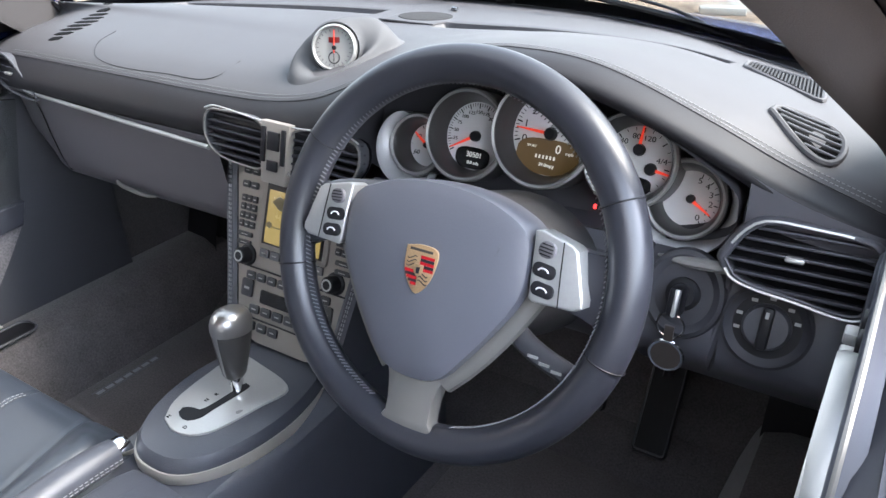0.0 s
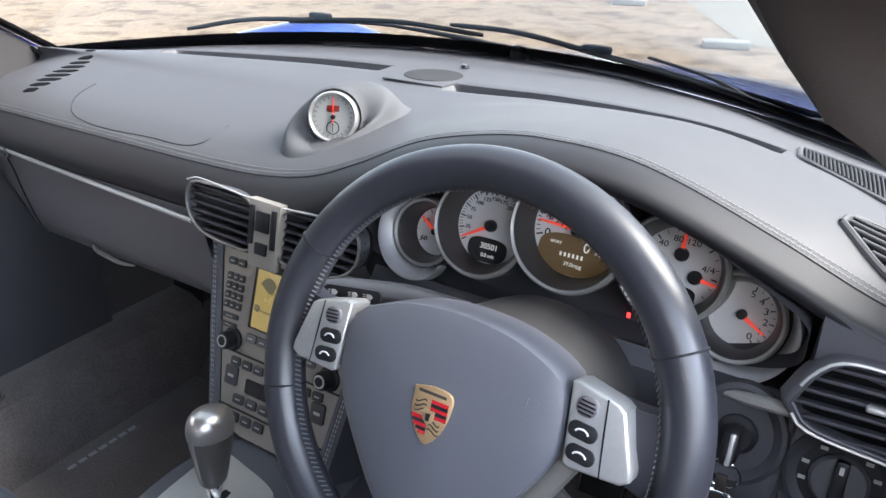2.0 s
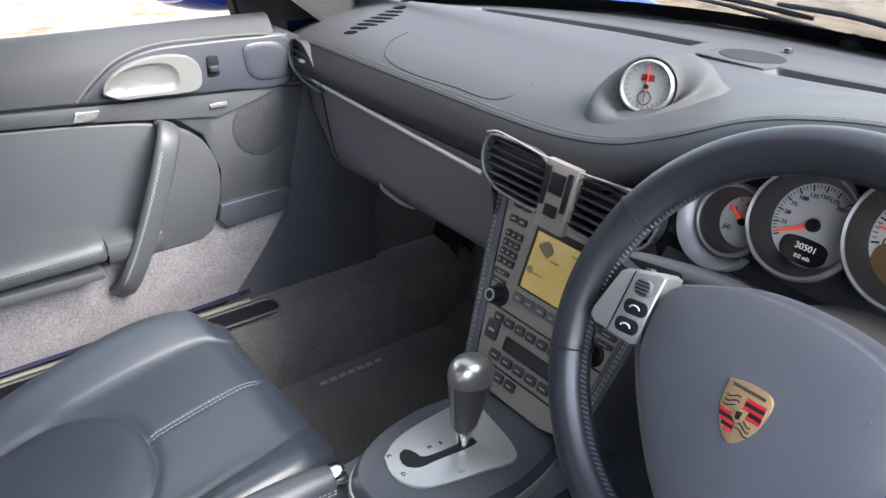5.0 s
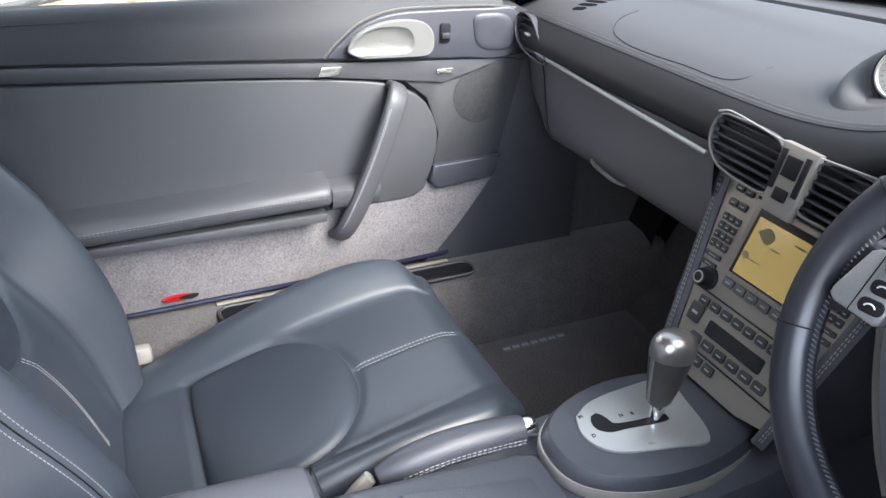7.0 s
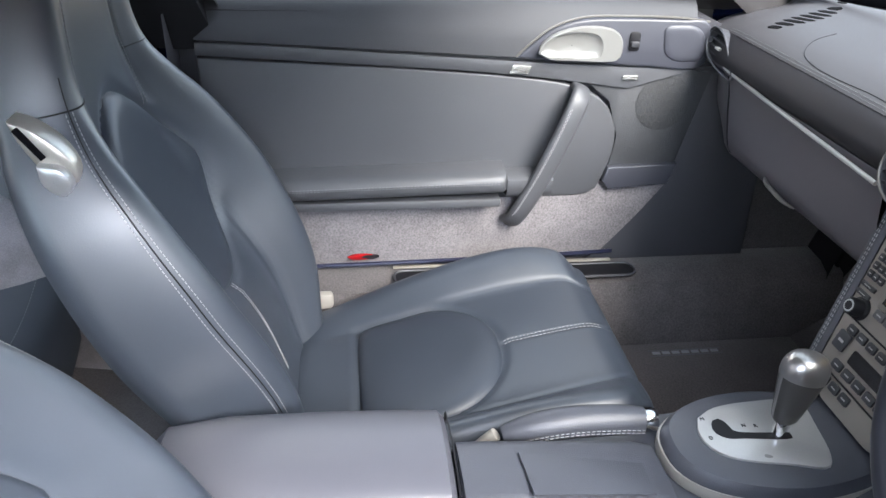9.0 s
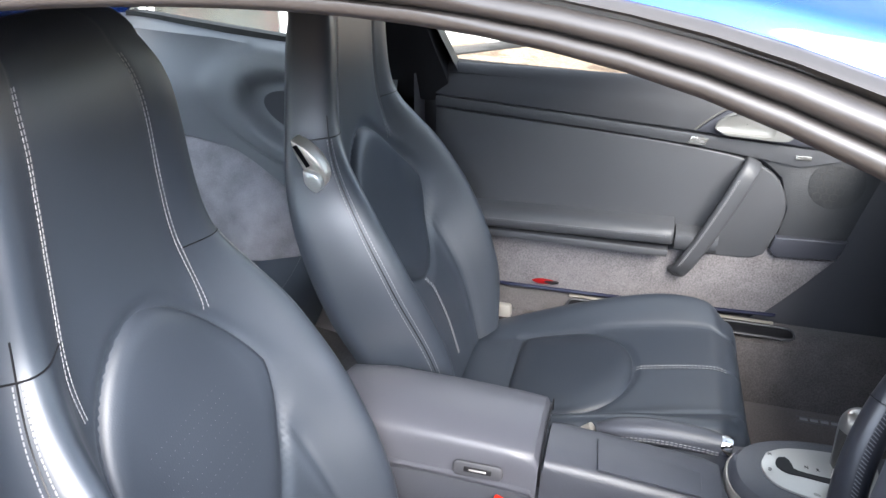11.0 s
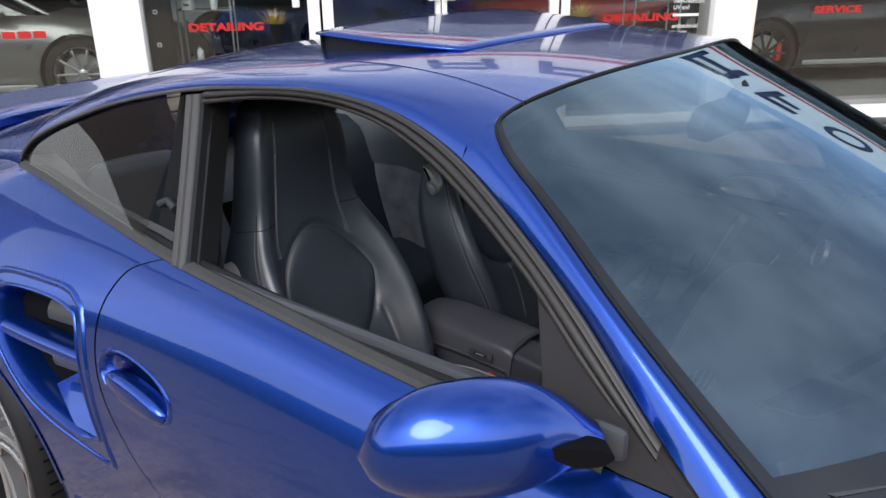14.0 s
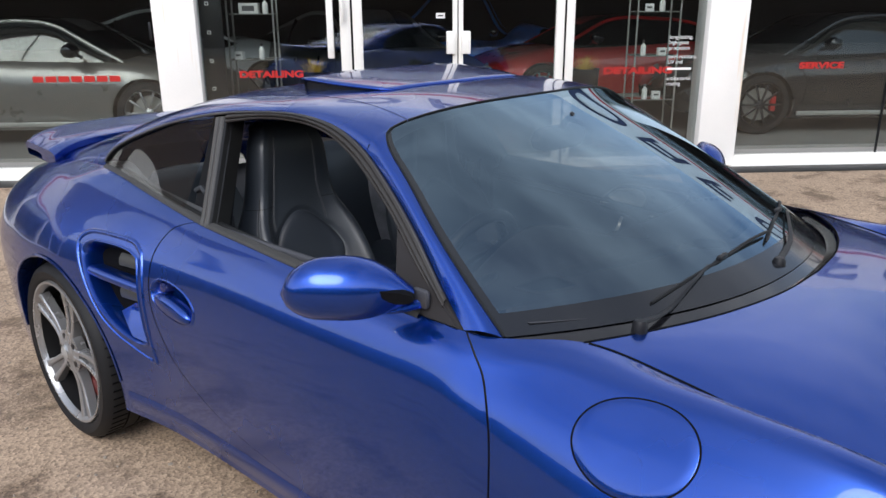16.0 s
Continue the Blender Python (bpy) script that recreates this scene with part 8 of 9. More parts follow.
LOWER = [(-1.18, .72), (-.90, .715), (-.84, .70), (-.766, .675), (-.66, .60), (-.58, .53), (-.50, .47), (-.33, .45)]
for s in (-1, 1):
    rp = thing("rear_side_panel", "moulded dark rear side panel with suede cover below", "trim panel", kind="structure")
    rows = []
    for y in spread(-1.18, -.375, 50):
        xt, zt = interp(TOP, y)
        zl = interp(LOWER, y)[0]
        rows.append([(s * (xt - .02), y, zt + .004)] + [(s * side_x(y, z), y, z) for z in spread(zt - .012, zl, 34)] + [(s * (side_x(y, zl) + .02), y, zl - .004)])
    part("moulding", grid(rows), M["side_moulding"], rp, "smooth grey moulded panel with oval recess", sharp=50)
    o = [(-.60 + .11 * math.cos(w), .772 + .050 * math.sin(w) - .0275 * math.cos(w)) for w in spread(0, 2 * math.pi, 33)[:-1]]
    b_ = bmesh.new()
    b_.faces.new([b_.verts.new((s * (side_x(y, z) - .002), y, z)) for y, z in o])
    part("recess_liner", b_, M["black_soft"], rp)
    # lining of the pillar behind the door, and of the shut face below it
    rows = []
    for t in spread(0, 1, 10):
        row = []
        for y0, y1, off in ((-.371, -.254, -.010), (-.373, -.258, -.055), (-.41, -.31, -.085), (-.47, -.40, -.085), (-.54, -.52, -.060)):
            y = y0 + (y1 - y0) * (1 - t)
            lo, hi = interp(TOP, y), interp(EDGE, y)
            row.append((s * (lo[0] + (hi[0] - lo[0]) * t + off), y, lo[1] + (hi[1] - lo[1] + .07) * t - .07))
        rows.append(row)
    part("pillar_lining", grid(rows), M["lining_black"], rp, "dark pillar lining")
    part("shut_face", grid([[(s * x, y, z) for x, y in ((.62, -.332), (.66, -.328), (.70, -.326), (.715, -.345))] for z in (.40, .55, .70, .80, .90)]), M["black_soft"], rp)
    rows = []
    for y in spread(-1.18, -.33, 40):
        zl = interp(LOWER, y)[0]
        bul = .045 * math.exp(-((y + .72) / .13) ** 2)
        k = max(0, (-.80 - y) / .38)
        rows.append([(s * (p.x), p.y, p.z) for p in cr([(.628 - .1 * k, y, zl - .002), (.618 - .1 * k - bul * .7, y, zl - .04), (.600 - .1 * k - bul, y, zl * .6 + .13), (.585 - .1 * k - bul, y, .36), (.56 - .1 * k, y, .23)], 16)])
    part("suede_cover", grid(rows), M["suede"], rp, "grey suede-like lower cover")
# rear bulkhead behind the small seats
part("rear_bulkhead", grid([[(x, y, z) for x in spread(-.66, .66, 9)] for y, z in ((-1.21, .30), (-1.22, .55), (-1.24, .738))]), M["carpet"], cf)
for s in (-1, 1):
    part("rear_inner_side", grid([[(s * x, y, z) for x, z in ((.645, .30), (.655, .62), (.66, .78), (.655, .87))] for y in (-1.15, -1.4, -1.7)]), M["carpet"], cf)
shelf = thing("parcel_shelf", "dark carpeted rear shelf", "shelf", kind="structure")
part("deck", grid([[(x, y, z) for x in spread(-.62, .62, 12)] for y, z in ((-1.05, .72), (-1.16, .735), (-1.25, .74), (-1.75, .74))]), M["headliner"], shelf)
rm = thing("rear_view_mirror", "dark oval interior mirror on the windscreen", "mirror")
part("housing", plate([(-.11, 0), (-.09, .028), (0, .034), (.09, .028), (.11, 0), (.09, -.028), (0, -.032), (-.09, -.028)], 0, .012, .012, 32), M["plastic"], rm, at=basis((.012, .498, 1.166), (-1, .08, 0), (0, .1, 1)))
part("stem", tube([(.010, .503, 1.185), (.006, .512, 1.215), (0, .535, 1.236)], .011, 10), M["black"], rm)

# ---------------- surroundings ----------------
def ground_material():
    m = material("worn_forecourt", (0.325, 0.245, 0.178), 0.92, grain=0.5, scale=130, bump=1.0, mottle=0.30, mottle_scale=1.1)
    n, l = m.node_tree.nodes, m.node_tree.links
    b = n["Principled BSDF"]
    tc = next(k for k in n if k.type == "TEX_COORD")
    base = b.inputs["Base Color"].links[0].from_socket
    # loose stones and grit
    vo = n.new("ShaderNodeTexVoronoi")
    vo.inputs["Scale"].default_value = 90
    rp = n.new("ShaderNodeValToRGB")
    rp.color_ramp.elements[0].position, rp.color_ramp.elements[0].color = 0.0, (1.75, 1.7, 1.6, 1)
    rp.color_ramp.elements[1].position, rp.color_ramp.elements[1].color = 1.0, (0.45, 0.43, 0.42, 1)
    l.new(tc.outputs["Object"], vo.inputs["Vector"])
    l.new(vo.outputs["Color"], rp.inputs["Fac"])
    mx = n.new("ShaderNodeMixRGB")
    mx.blend_type = "MULTIPLY"
    mx.inputs[0].default_value = 0.8
    l.new(base, mx.inputs[1])
    l.new(rp.outputs["Color"], mx.inputs[2])
    # dark damp stains and worn patches
    no = n.new("ShaderNodeTexNoise")
    no.inputs["Scale"].default_value, no.inputs["Detail"].default_value, no.inputs["Roughness"].default_value = 3.2, 8, 0.65
    l.new(tc.outputs["Object"], no.inputs["Vector"])
    r2 = n.new("ShaderNodeValToRGB")
    r2.color_ramp.elements[0].position, r2.color_ramp.elements[0].color = 0.38, (0.34, 0.31, 0.29, 1)
    r2.color_ramp.elements[1].position, r2.color_ramp.elements[1].color = 0.50, (1, 1, 1, 1)
    l.new(no.outputs["Fac"], r2.inputs["Fac"])
    m2 = n.new("ShaderNodeMixRGB")
    m2.blend_type = "MULTIPLY"
    m2.inputs[0].default_value = 0.8
    l.new(mx.outputs[0], m2.inputs[1])
    l.new(r2.outputs["Color"], m2.inputs[2])
    l.new(m2.outputs[0], b.inputs["Base Color"])
    bp = next(k for k in n if k.type == "BUMP")
    bp.inputs["Distance"].default_value = 0.0022
    l.new(vo.outputs["Distance"], bp.inputs["Height"])
    return m


def streaked_white():
    m = material("streaked_white_paint", (0.80, 0.78, 0.75), 0.4, grain=0.03, scale=60, mottle=0.06, mottle_scale=3)
    n, l = m.node_tree.nodes, m.node_tree.links
    b = n["Principled BSDF"]
    base = b.inputs["Base Color"].links[0].from_socket
    tc = next(k for k in n if k.type == "TEX_COORD")
    mp = n.new("ShaderNodeMapping")
    mp.inputs["Scale"].default_value = (9, 9, 0.5)
    no = n.new("ShaderNodeTexNoise")
    no.inputs["Scale"].default_value, no.inputs["Detail"].default_value = 1.6, 5
    l.new(tc.outputs["Object"], mp.inputs["Vector"])
    l.new(mp.outputs[0], no.inputs["Vector"])
    rp = n.new("ShaderNodeValToRGB")
    rp.color_ramp.elements[0].position, rp.color_ramp.elements[0].color = 0.60, (1, 1, 1, 1)
    rp.color_ramp.elements[1].position, rp.color_ramp.elements[1].color = 0.78, (0.85, 0.62, 0.36, 1)
    l.new(no.outputs["Fac"], rp.inputs["Fac"])
    mx = n.new("ShaderNodeMixRGB")
    mx.blend_type = "MULTIPLY"
    mx.inputs[0].default_value = 1.0
    l.new(base, mx.inputs[1])
    l.new(rp.outputs["Color"], mx.inputs[2])
    l.new(mx.outputs[0], b.inputs["Base Color"])
    return m


M["ground"] = ground_material()
M["white_streak"] = streaked_white()
M["shop_floor"] = material("pale_showroom_floor", (0.32, 0.31, 0.30), 0.22, mottle=0.08, mottle_scale=2)
M["sign_navy"] = material("navy_sign_lettering", (0.010, 0.015, 0.06), 0.3, mottle=0.05)
M["panel_black"] = material("black_display_panel", (0.012, 0.012, 0.013), 0.35, mottle=0.1)
M["white_item"] = material("white_packaging", (0.72, 0.72, 0.70), 0.5, mottle=0.06)
M["dry_grass"] = material("yellow_dry_grass", (0.70, 0.46, 0.08), 0.7, grain=0.2, scale=80, mottle=0.3, mottle_scale=30)
M["paper"] = material("white_lettering", (0.75, 0.75, 0.74), 0.6, mottle=0.03)
M["pebble"] = material("loose_grit", (0.26, 0.22, 0.18), 0.9, grain=0.3, scale=200, mottle=0.5, mottle_scale=6)


def ground_sheet():
    ys = [-300, -80, -30, -12, -6, -3, 0, 3, 6, 12, 30, 80, 300]
    return grid([[(x, y, GROUND) for x in ys] for y in ys])


part("ground", ground_sheet(), M["ground"], None, smooth=False)
tagged(bpy.data.objects["ground"], "worn sandy-grey tarmac forecourt with stains and grit", "ground", kind="structure")
rnd = random.Random(4)
grit = bmesh.new()
for k in range(420):
    x, y = rnd.uniform(.6, 2.6), rnd.uniform(-2.8, .8)
    if k % 3 == 0:
        s_, d_ = rnd.uniform(-4, 9), rnd.uniform(.3, .7)
        x, y = -5.772 + .7236 * s_ + .6902 * d_, -1.251 - .6902 * s_ + .7236 * d_
    r = rnd.uniform(.003, .009)
    bmesh.ops.create_icosphere(grit, subdivisions=1, radius=r, matrix=pose(x, y, GROUND + r * .3, rnd.uniform(0, 90), 0, rnd.uniform(0, 360)) @ Matrix.Diagonal((1.3, .9, .6, 1)))
part("loose_grit", grit, M["pebble"], None, smooth=False)
tagged(bpy.data.objects["loose_grit"], "small loose stones scattered on the forecourt", "gravel", kind="stuff")

# plain dark brick for unseen walls, added to close the place and darken reflections
def brick_wall_material():
    m = material("dark_brickwork", (0.085, 0.060, 0.050), 0.9, grain=0.2, scale=30, mottle=0.3, mottle_scale=0.6)
    n, l = m.node_tree.nodes, m.node_tree.links
    tc = next(k for k in n if k.type == "TEX_COORD")
    br = n.new("ShaderNodeTexBrick")
    br.inputs["Scale"].default_value = 4.5
    br.inputs["Color1"].default_value, br.inputs["Color2"].default_value, br.inputs["Mortar"].default_value = (.095, .060, .046, 1), (.070, .050, .042, 1), (.14, .13, .12, 1)
    mp = n.new("ShaderNodeMapping")
    mp.inputs["Rotation"].default_value = (radians(90), 0, 0)
    l.new(tc.outputs["Object"], mp.inputs["Vector"])
    l.new(mp.outputs[0], br.inputs["Vector"])
    l.new(br.outputs["Color"], n["Principled BSDF"].inputs["Base Color"])
    return m


M["brickwork"] = brick_wall_material()

# paler concrete and two loose slabs ahead of the car
pv_ = bmesh.new()
pv_.faces.new([pv_.verts.new((x, y, GROUND + .004)) for x, y in ((-.72, 6.7), (-2.6, 10.3), (-6, 40), (40, 40), (40, 5.2))])
M["paving"] = material("sandy_paving", (0.34, 0.295, 0.24), 0.9, grain=0.4, scale=120, bump=0.6, mottle=0.3, mottle_scale=1.6)
part("pavement", pv_, M["paving"], None, smooth=False)
tagged(bpy.data.objects["pavement"], "sandy grey concrete paving beyond the forecourt", "pavement", kind="structure")
for x, y, rot in ((-2.34, 8.38, 12), (-.84, 6.52, 20)):
    sl_ = box(.36, .16, .06, (0, 0, .03), .012)
    sl_.transform(pose(x, y, GROUND, 0, 0, rot))
    tagged(part("concrete_slab", sl_, M["concrete"], None), "pale concrete slab lying on the tarmac", "slab")

# showroom front: s runs along it, d out of it towards the car
FO = Vector((-5.772, -1.251, 0))
FE, FN = Vector((.7236, -.6902, 0)), Vector((.6902, .7236, 0))
FM = Matrix(((FE.x, FN.x, 0, FO.x), (FE.y, FN.y, 0, FO.y), (0, 0, 1, GROUND), (0, 0, 0, 1)))
shop = thing("showroom_front", "white-framed glazed showroom front with large windows and double doors", "building", kind="structure", at=FM)
H = 2.65
# end and opposite walls are unseen, added for dark reflections in glass and paint
end_wall = part("added_wall_end", box(.4, 26, 4.0, (0, 0, 2.0)), M["brickwork"], None, smooth=False, at=FM @ pose(28.4, 12, 0))
tagged(end_wall, "unseen dark brick wall added to close the forecourt", "wall", kind="structure")
far_wall = part("added_wall_opposite", box(70, .4, 6.5, (0, 0, 3.25)), M["brickwork"], None, smooth=False, at=FM @ pose(4, 24, 0))
tagged(far_wall, "unseen dark brick wall added opposite for dark reflections", "wall", kind="structure")
for s0, s1 in ((0, .394), (5.24, 5.63), (-4.6, -4.2), (10.2, 10.6), (15.2, 15.6), (20.2, 20.6), (27.6, 28)):
    part("pillar", box(s1 - s0, .32, H, ((s0 + s1) / 2, -.06, H / 2), .012), M["white_streak"], shop, "white painted pillar with rust streaks")
part("lock_plate", box(.02, .012, .16, (5.655, .11, 1.36), .003), M["black"], shop, "dark latch plate")
for s0, s1 in ((1.69, 1.77), (1.79, 1.87), (3.72, 3.81), (3.83, 3.93), (2.765, 2.81), (2.82, 2.865)):
    part("door_frame", box(s1 - s0, .07, H, ((s0 + s1) / 2, 0, H / 2), .006), M["white_frame"], shop)
for s in (1.78, 3.82, 2.815):
    part("frame_joint", box(.02, .04, H, (s, 0, H / 2)), M["gap_black"], shop)
for s0, s1 in ((-4.2, 0), (.394, 1.69), (1.87, 2.765), (2.865, 3.72), (3.93, 5.24), (5.63, 10.2), (10.6, 15.2), (15.6, 20.2), (20.6, 27.6)):
    part("glass_pane", box(s1 - s0, .01, H - .16, ((s0 + s1) / 2, 0, H / 2 + .07)), M["shop_glass"], shop, smooth=False).visible_shadow = False
    part("bottom_rail", box(s1 - s0, .08, .09, ((s0 + s1) / 2, 0, .05), .006), M["white_frame"], shop)
for s in (-1.55, 7.75):
    part("glazing_bar", box(.012, .03, H - .1, (s, .008, H / 2), .003), M["black"], shop)
part("window_step", box(4.3, .20, .035, (-2.1, .12, .0), .008), M["white_frame"], shop, "white projecting window step")
part("window_step", box(4.7, .20, .035, (7.9, .12, .0), .008), M["white_frame"], shop, "white projecting window step")
part("kerb", box(37, .24, .022, (9.5, .33, .005), .006), M["shop_dark"], shop, "dirty dark gutter strip")
# door pulls and a small notice
for s0, z0, z1 in ((2.74, 1.13, 1.34), (2.885, 1.13, 1.34)):
    part("pull_plate", box(.085, .05, z1 - z0, (s0, .05, (z0 + z1) / 2), .006), M["white_frame"], shop, "white door pull plate")
part("door_pull", box(.06, .06, .54, (4.02, .06, 1.37), .008), M["white_frame"], shop, "tall white door pull")
part("door_pull", tube(cr([(3.98, .06, 1.66), (3.92, .09, 1.65), (3.90, .10, 1.56), (3.905, .08, 1.44)], 14), .02, 8), M["white_frame"], shop)
part("small_notice", box(.085, .004, .05, (2.98, .010, 1.48)), M["white_item"], shop, "small white door notice", smooth=False)
part("notice_print", box(.05, .002, .012, (2.98, .0135, 1.48)), M["shop_dark"], shop, smooth=False)
# fascia with broad stripe and large dark shapes
part("fascia", box(37, .5, 1.25, (9.5, -.05, H + .625), .01), M["white_frame"], shop, "white fascia board with dark lettering")
# unseen upper storey, added to keep sky out of the quarter window's reflection
part("added_upper_wall", box(18, .4, 3.8, (19, -.15, H + 3.15)), M["brickwork"], shop, "unseen dark upper wall added for reflections", smooth=False)
part("fascia_stripe", box(37, .012, .10, (9.5, .205, H + .12), .003), M["red"], shop, "red stripe along the fascia")
for k in range(11):
    c = 8.6 - 1.18 * k
    at = Matrix.Translation((c, .206, H + .68)) @ Matrix(((1, 0, 0, 0), (0, 0, 1, 0), (0, 1, 0, 0), (0, 0, 0, 1)))
    if k % 3 == 1:
        b = lathe([(.27, 0), (.27, .03), (.39, .03), (.39, 0)], 40, Matrix.Diagonal((1.15, .82, 1, 1)))
    elif k % 3 == 0:
        b = merge(box(.13, .62, .03, (.33, 0, .015), .005), box(.60, .13, .03, (.02, .25, .015), .005), box(.48, .13, .028, (.10, -.02, .015), .005))
    else:
        b = merge(box(.13, .62, .03, (.33, 0, .015), .005), box(.56, .13, .03, (.05, .25, .015), .005), box(.56, .13, .028, (.05, -.02, .015), .005), box(.13, .30, .03, (-.30, .11, .015), .005), box(.13, .32, .03, (-.26, -.17, .015), .005))
    part("sign_shape", b, M["sign_navy"], shop, at=at)
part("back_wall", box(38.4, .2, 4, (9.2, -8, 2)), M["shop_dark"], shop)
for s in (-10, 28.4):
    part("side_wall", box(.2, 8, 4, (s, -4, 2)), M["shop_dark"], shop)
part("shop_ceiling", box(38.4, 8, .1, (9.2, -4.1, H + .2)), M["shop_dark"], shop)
part("shop_floor", box(38.4, 8, .17, (9.2, -4.08, .085)), M["shop_floor"], shop)
part("display_panel", box(.22, .02, H - .1, (5.14, -.06, H / 2), .004), M["panel_black"], shop, "black information panel")
for z in (.82, 1.08, 1.34, 1.60):
    part("panel_mark", box(.034, .004, .034, (5.16, -.046, z)), M["white_item"], shop, smooth=False)
    part("panel_mark_centre", box(.018, .004, .018, (5.16, -.0435, z)), M["panel_black"], shop, smooth=False)
LET = Matrix(((-1, 0, 0, 0), (0, 0, 1, 0), (0, 1, 0, 0), (0, 0, 0, 1)))


def sign_text(body, s, z, size, mat, stretch=1.0, d=.0075, name="window_lettering", align="CENTER"):
    text_mesh(body, size, M[mat], shop, name, Matrix.Translation((s, d, z)) @ LET, align=align, stretch=stretch, bold=.004 if mat == "red" else 0)


sign_text("DETAILING", 4.60, .952, .085, "red", 1.42)
sign_text("DETAILING", 1.035, .95, .085, "red", 1.62)
sign_text("SERVICE", -.84, .98, .082, "red", 1.55)
for k in range(7):
    part("window_lettering", box(.098, .003, .055, (6.06 + .117 * k, .0075, .93), .001), M["red"], shop, smooth=False)
for body, z in (("long-lasting,\nhigh-gloss\nprotection", 1.215), ("swirl-resistant,\nUV and", 1.055), ("antibacterial\ncoating", .845)):
    sign_text(body, .74, z, .052, "paper", .95, .0075, "panel_lettering", "LEFT")
part("panel_lettering", box(.24, .003, .022, (.62, .0075, .965)), M["paper"], shop, smooth=False)


# ---------------- things inside the showroom ----------------
def show_car(label, at, paint, hue="black", caliper=None, roof=1.30, nose=.72, rim="wheel_dark"):
    """A coupe in local axes: x ahead, y to its left, z up, its floor at z = 0."""
    c = thing("display_car", label, "car", group="cars in the showroom", at=at)
    BODY = [(-2.2, .60, .62, .42), (-2.1, .78, .82, .30), (-1.8, .88, .90, .22), (-1.35, .925, .95, .19), (-.8, .92, .93, .18), (0, .90, .89, .17), (.7, .90, .87, .17), (1.05, .905, nose + .14, .17), (1.45, .90, nose + .08, .18), (1.9, .82, nose - .05, .20), (2.15, .66, nose - .18, .26), (2.25, .45, nose - .28, .34)]
    rows = []
    for x in spread(-2.2, 2.25, 90):
        w, zt, zb = interp(BODY, x)
        half = cr([(w * .93, zb, 0), (w * .985, zb + .12, 0), (w, zb + (zt - zb) * .52, 0), (w * .97, zb + (zt - zb) * .80, 0), (w * .86, zt - .015, 0), (w * .45, zt + .02, 0), (0, zt + .03, 0)], 24)
        rows.append([(x, p.x, p.y) for p in half] + [(x, -p.x, p.y) for p in half[::-1][1:]])
    b = grid(rows)
    for xc in (-1.3, 1.28):
        r = .365
        ins = {v for v in b.verts if abs(v.co.y) > .55 and math.hypot(v.co.x - xc, v.co.z - .33) < r}
        dead = [f for f in b.faces if all(v in ins for v in f.verts)]
        bmesh.ops.delete(b, geom=dead, context="FACES")
        for v in ins:
            if v.is_valid:
                e = Vector((v.co.x - xc, 0, v.co.z - .33))
                e = e.normalized() * r
                v.co.x, v.co.z = xc + e.x, .33 + e.z
    part("body", b, M[paint], c)
    HOUSE = [(-1.75, .60, .945), (-1.3, .60, 1.10), (-.8, .585, 1.23), (-.3, .575, roof - .01), (.05, .575, roof), (.35, .60, roof - .05), (.7, .66, 1.07), (1.06, .74, .88)]
    rows = []
    for x in spread(-1.75, 1.06, 40):
        w, z = interp(HOUSE, x)
        wb, zb = interp(BODY, x)[0] * .86, interp(BODY, x)[1] - .02
        z = max(z, zb + .01)
        half = cr([(wb, zb, 0), (wb * .5 + w * .5, (zb + z) / 2, 0), (w, z - .05, 0), (w * .8, z - .012, 0), (0, z, 0)], 15)
        rows.append([(x, p.x, p.y) for p in half] + [(x, -p.x, p.y) for p in half[::-1][1:]])
    part("glasshouse", grid(rows), M["car_glass"], c, "dark tinted windows")
    part("roof", grid([[(x, y * 1.004, z + .006) for x, y, z in r[10:19]] for r in rows[4:33]]), M[paint], c)
    for sy in (1, -1):
        rail = [(x, sy * (interp(HOUSE, x)[1 - 1] + .006), interp(HOUSE, x)[1] - .045) for x in spread(-1.5, 1.04, 30)]
        part("roof_rail", tube(rail, .022, 8), M[paint], c)
        part("door_pillar", tube([(-.55, sy * .80, .90), (-.60, sy * .70, 1.06), (-.62, sy * .585, 1.235)], .022, 8), M["gloss_black"], c)
        part("door_line", tube([(.86, sy * (interp(BODY, .86)[0] * .985), z) for z in spread(.32, .74, 8)], .003, 5), M["gap_black"], c)
        part("sill_strip", box(1.75, .02, .05, (0, sy * .895, .235), .01), M["silver_paint"], c)
        mr = part("door_mirror", lathe([(0, .10), (.05, .09), (.085, .05), (.09, 0), (.08, -.05), (.03, -.07), (0, -.075)], 20, Matrix.Translation((.62, sy * 1.0, .985)) @ Matrix.Rotation(radians(90), 4, "X") @ Matrix.Diagonal((.9, .8, 1.2, 1))), M["gloss_black"], c)
        part("mirror_stem", tube([(.64, sy * .80, .91), (.63, sy * .93, .95)], .02, 8), M["gloss_black"], mr)
        hl = lathe([(0, .03), (.05, .025), (.085, 0)], 20, Matrix.Translation((2.0, sy * .60, nose - .10)) @ Matrix.Rotation(radians(70), 4, "Y") @ Matrix.Diagonal((.8, 1.3, 1, 1)))
        part("headlight", hl, M["lamp_clear"], c)
        for xc in (-1.3, 1.28):
            wh = thing("wheel", "spoked alloy wheel with black tyre", "")
            wh.parent = c
            wh.matrix_local = Matrix.Translation((xc, sy * .885, .33)) @ Matrix(((1, 0, 0, 0), (0, 0, sy, 0), (0, -sy, 0, 0), (0, 0, 0, 1)))
            part("tyre", lathe([(.245, -.20), (.32, -.20), (.335, -.17), (.335, -.04), (.322, -.008), (.26, 0), (.245, -.02)], 40), M["rubber"], wh)
            part("rim", lathe([(.225, -.18), (.232, -.03), (.246, -.002), (.252, -.012)], 40), M[rim], wh)
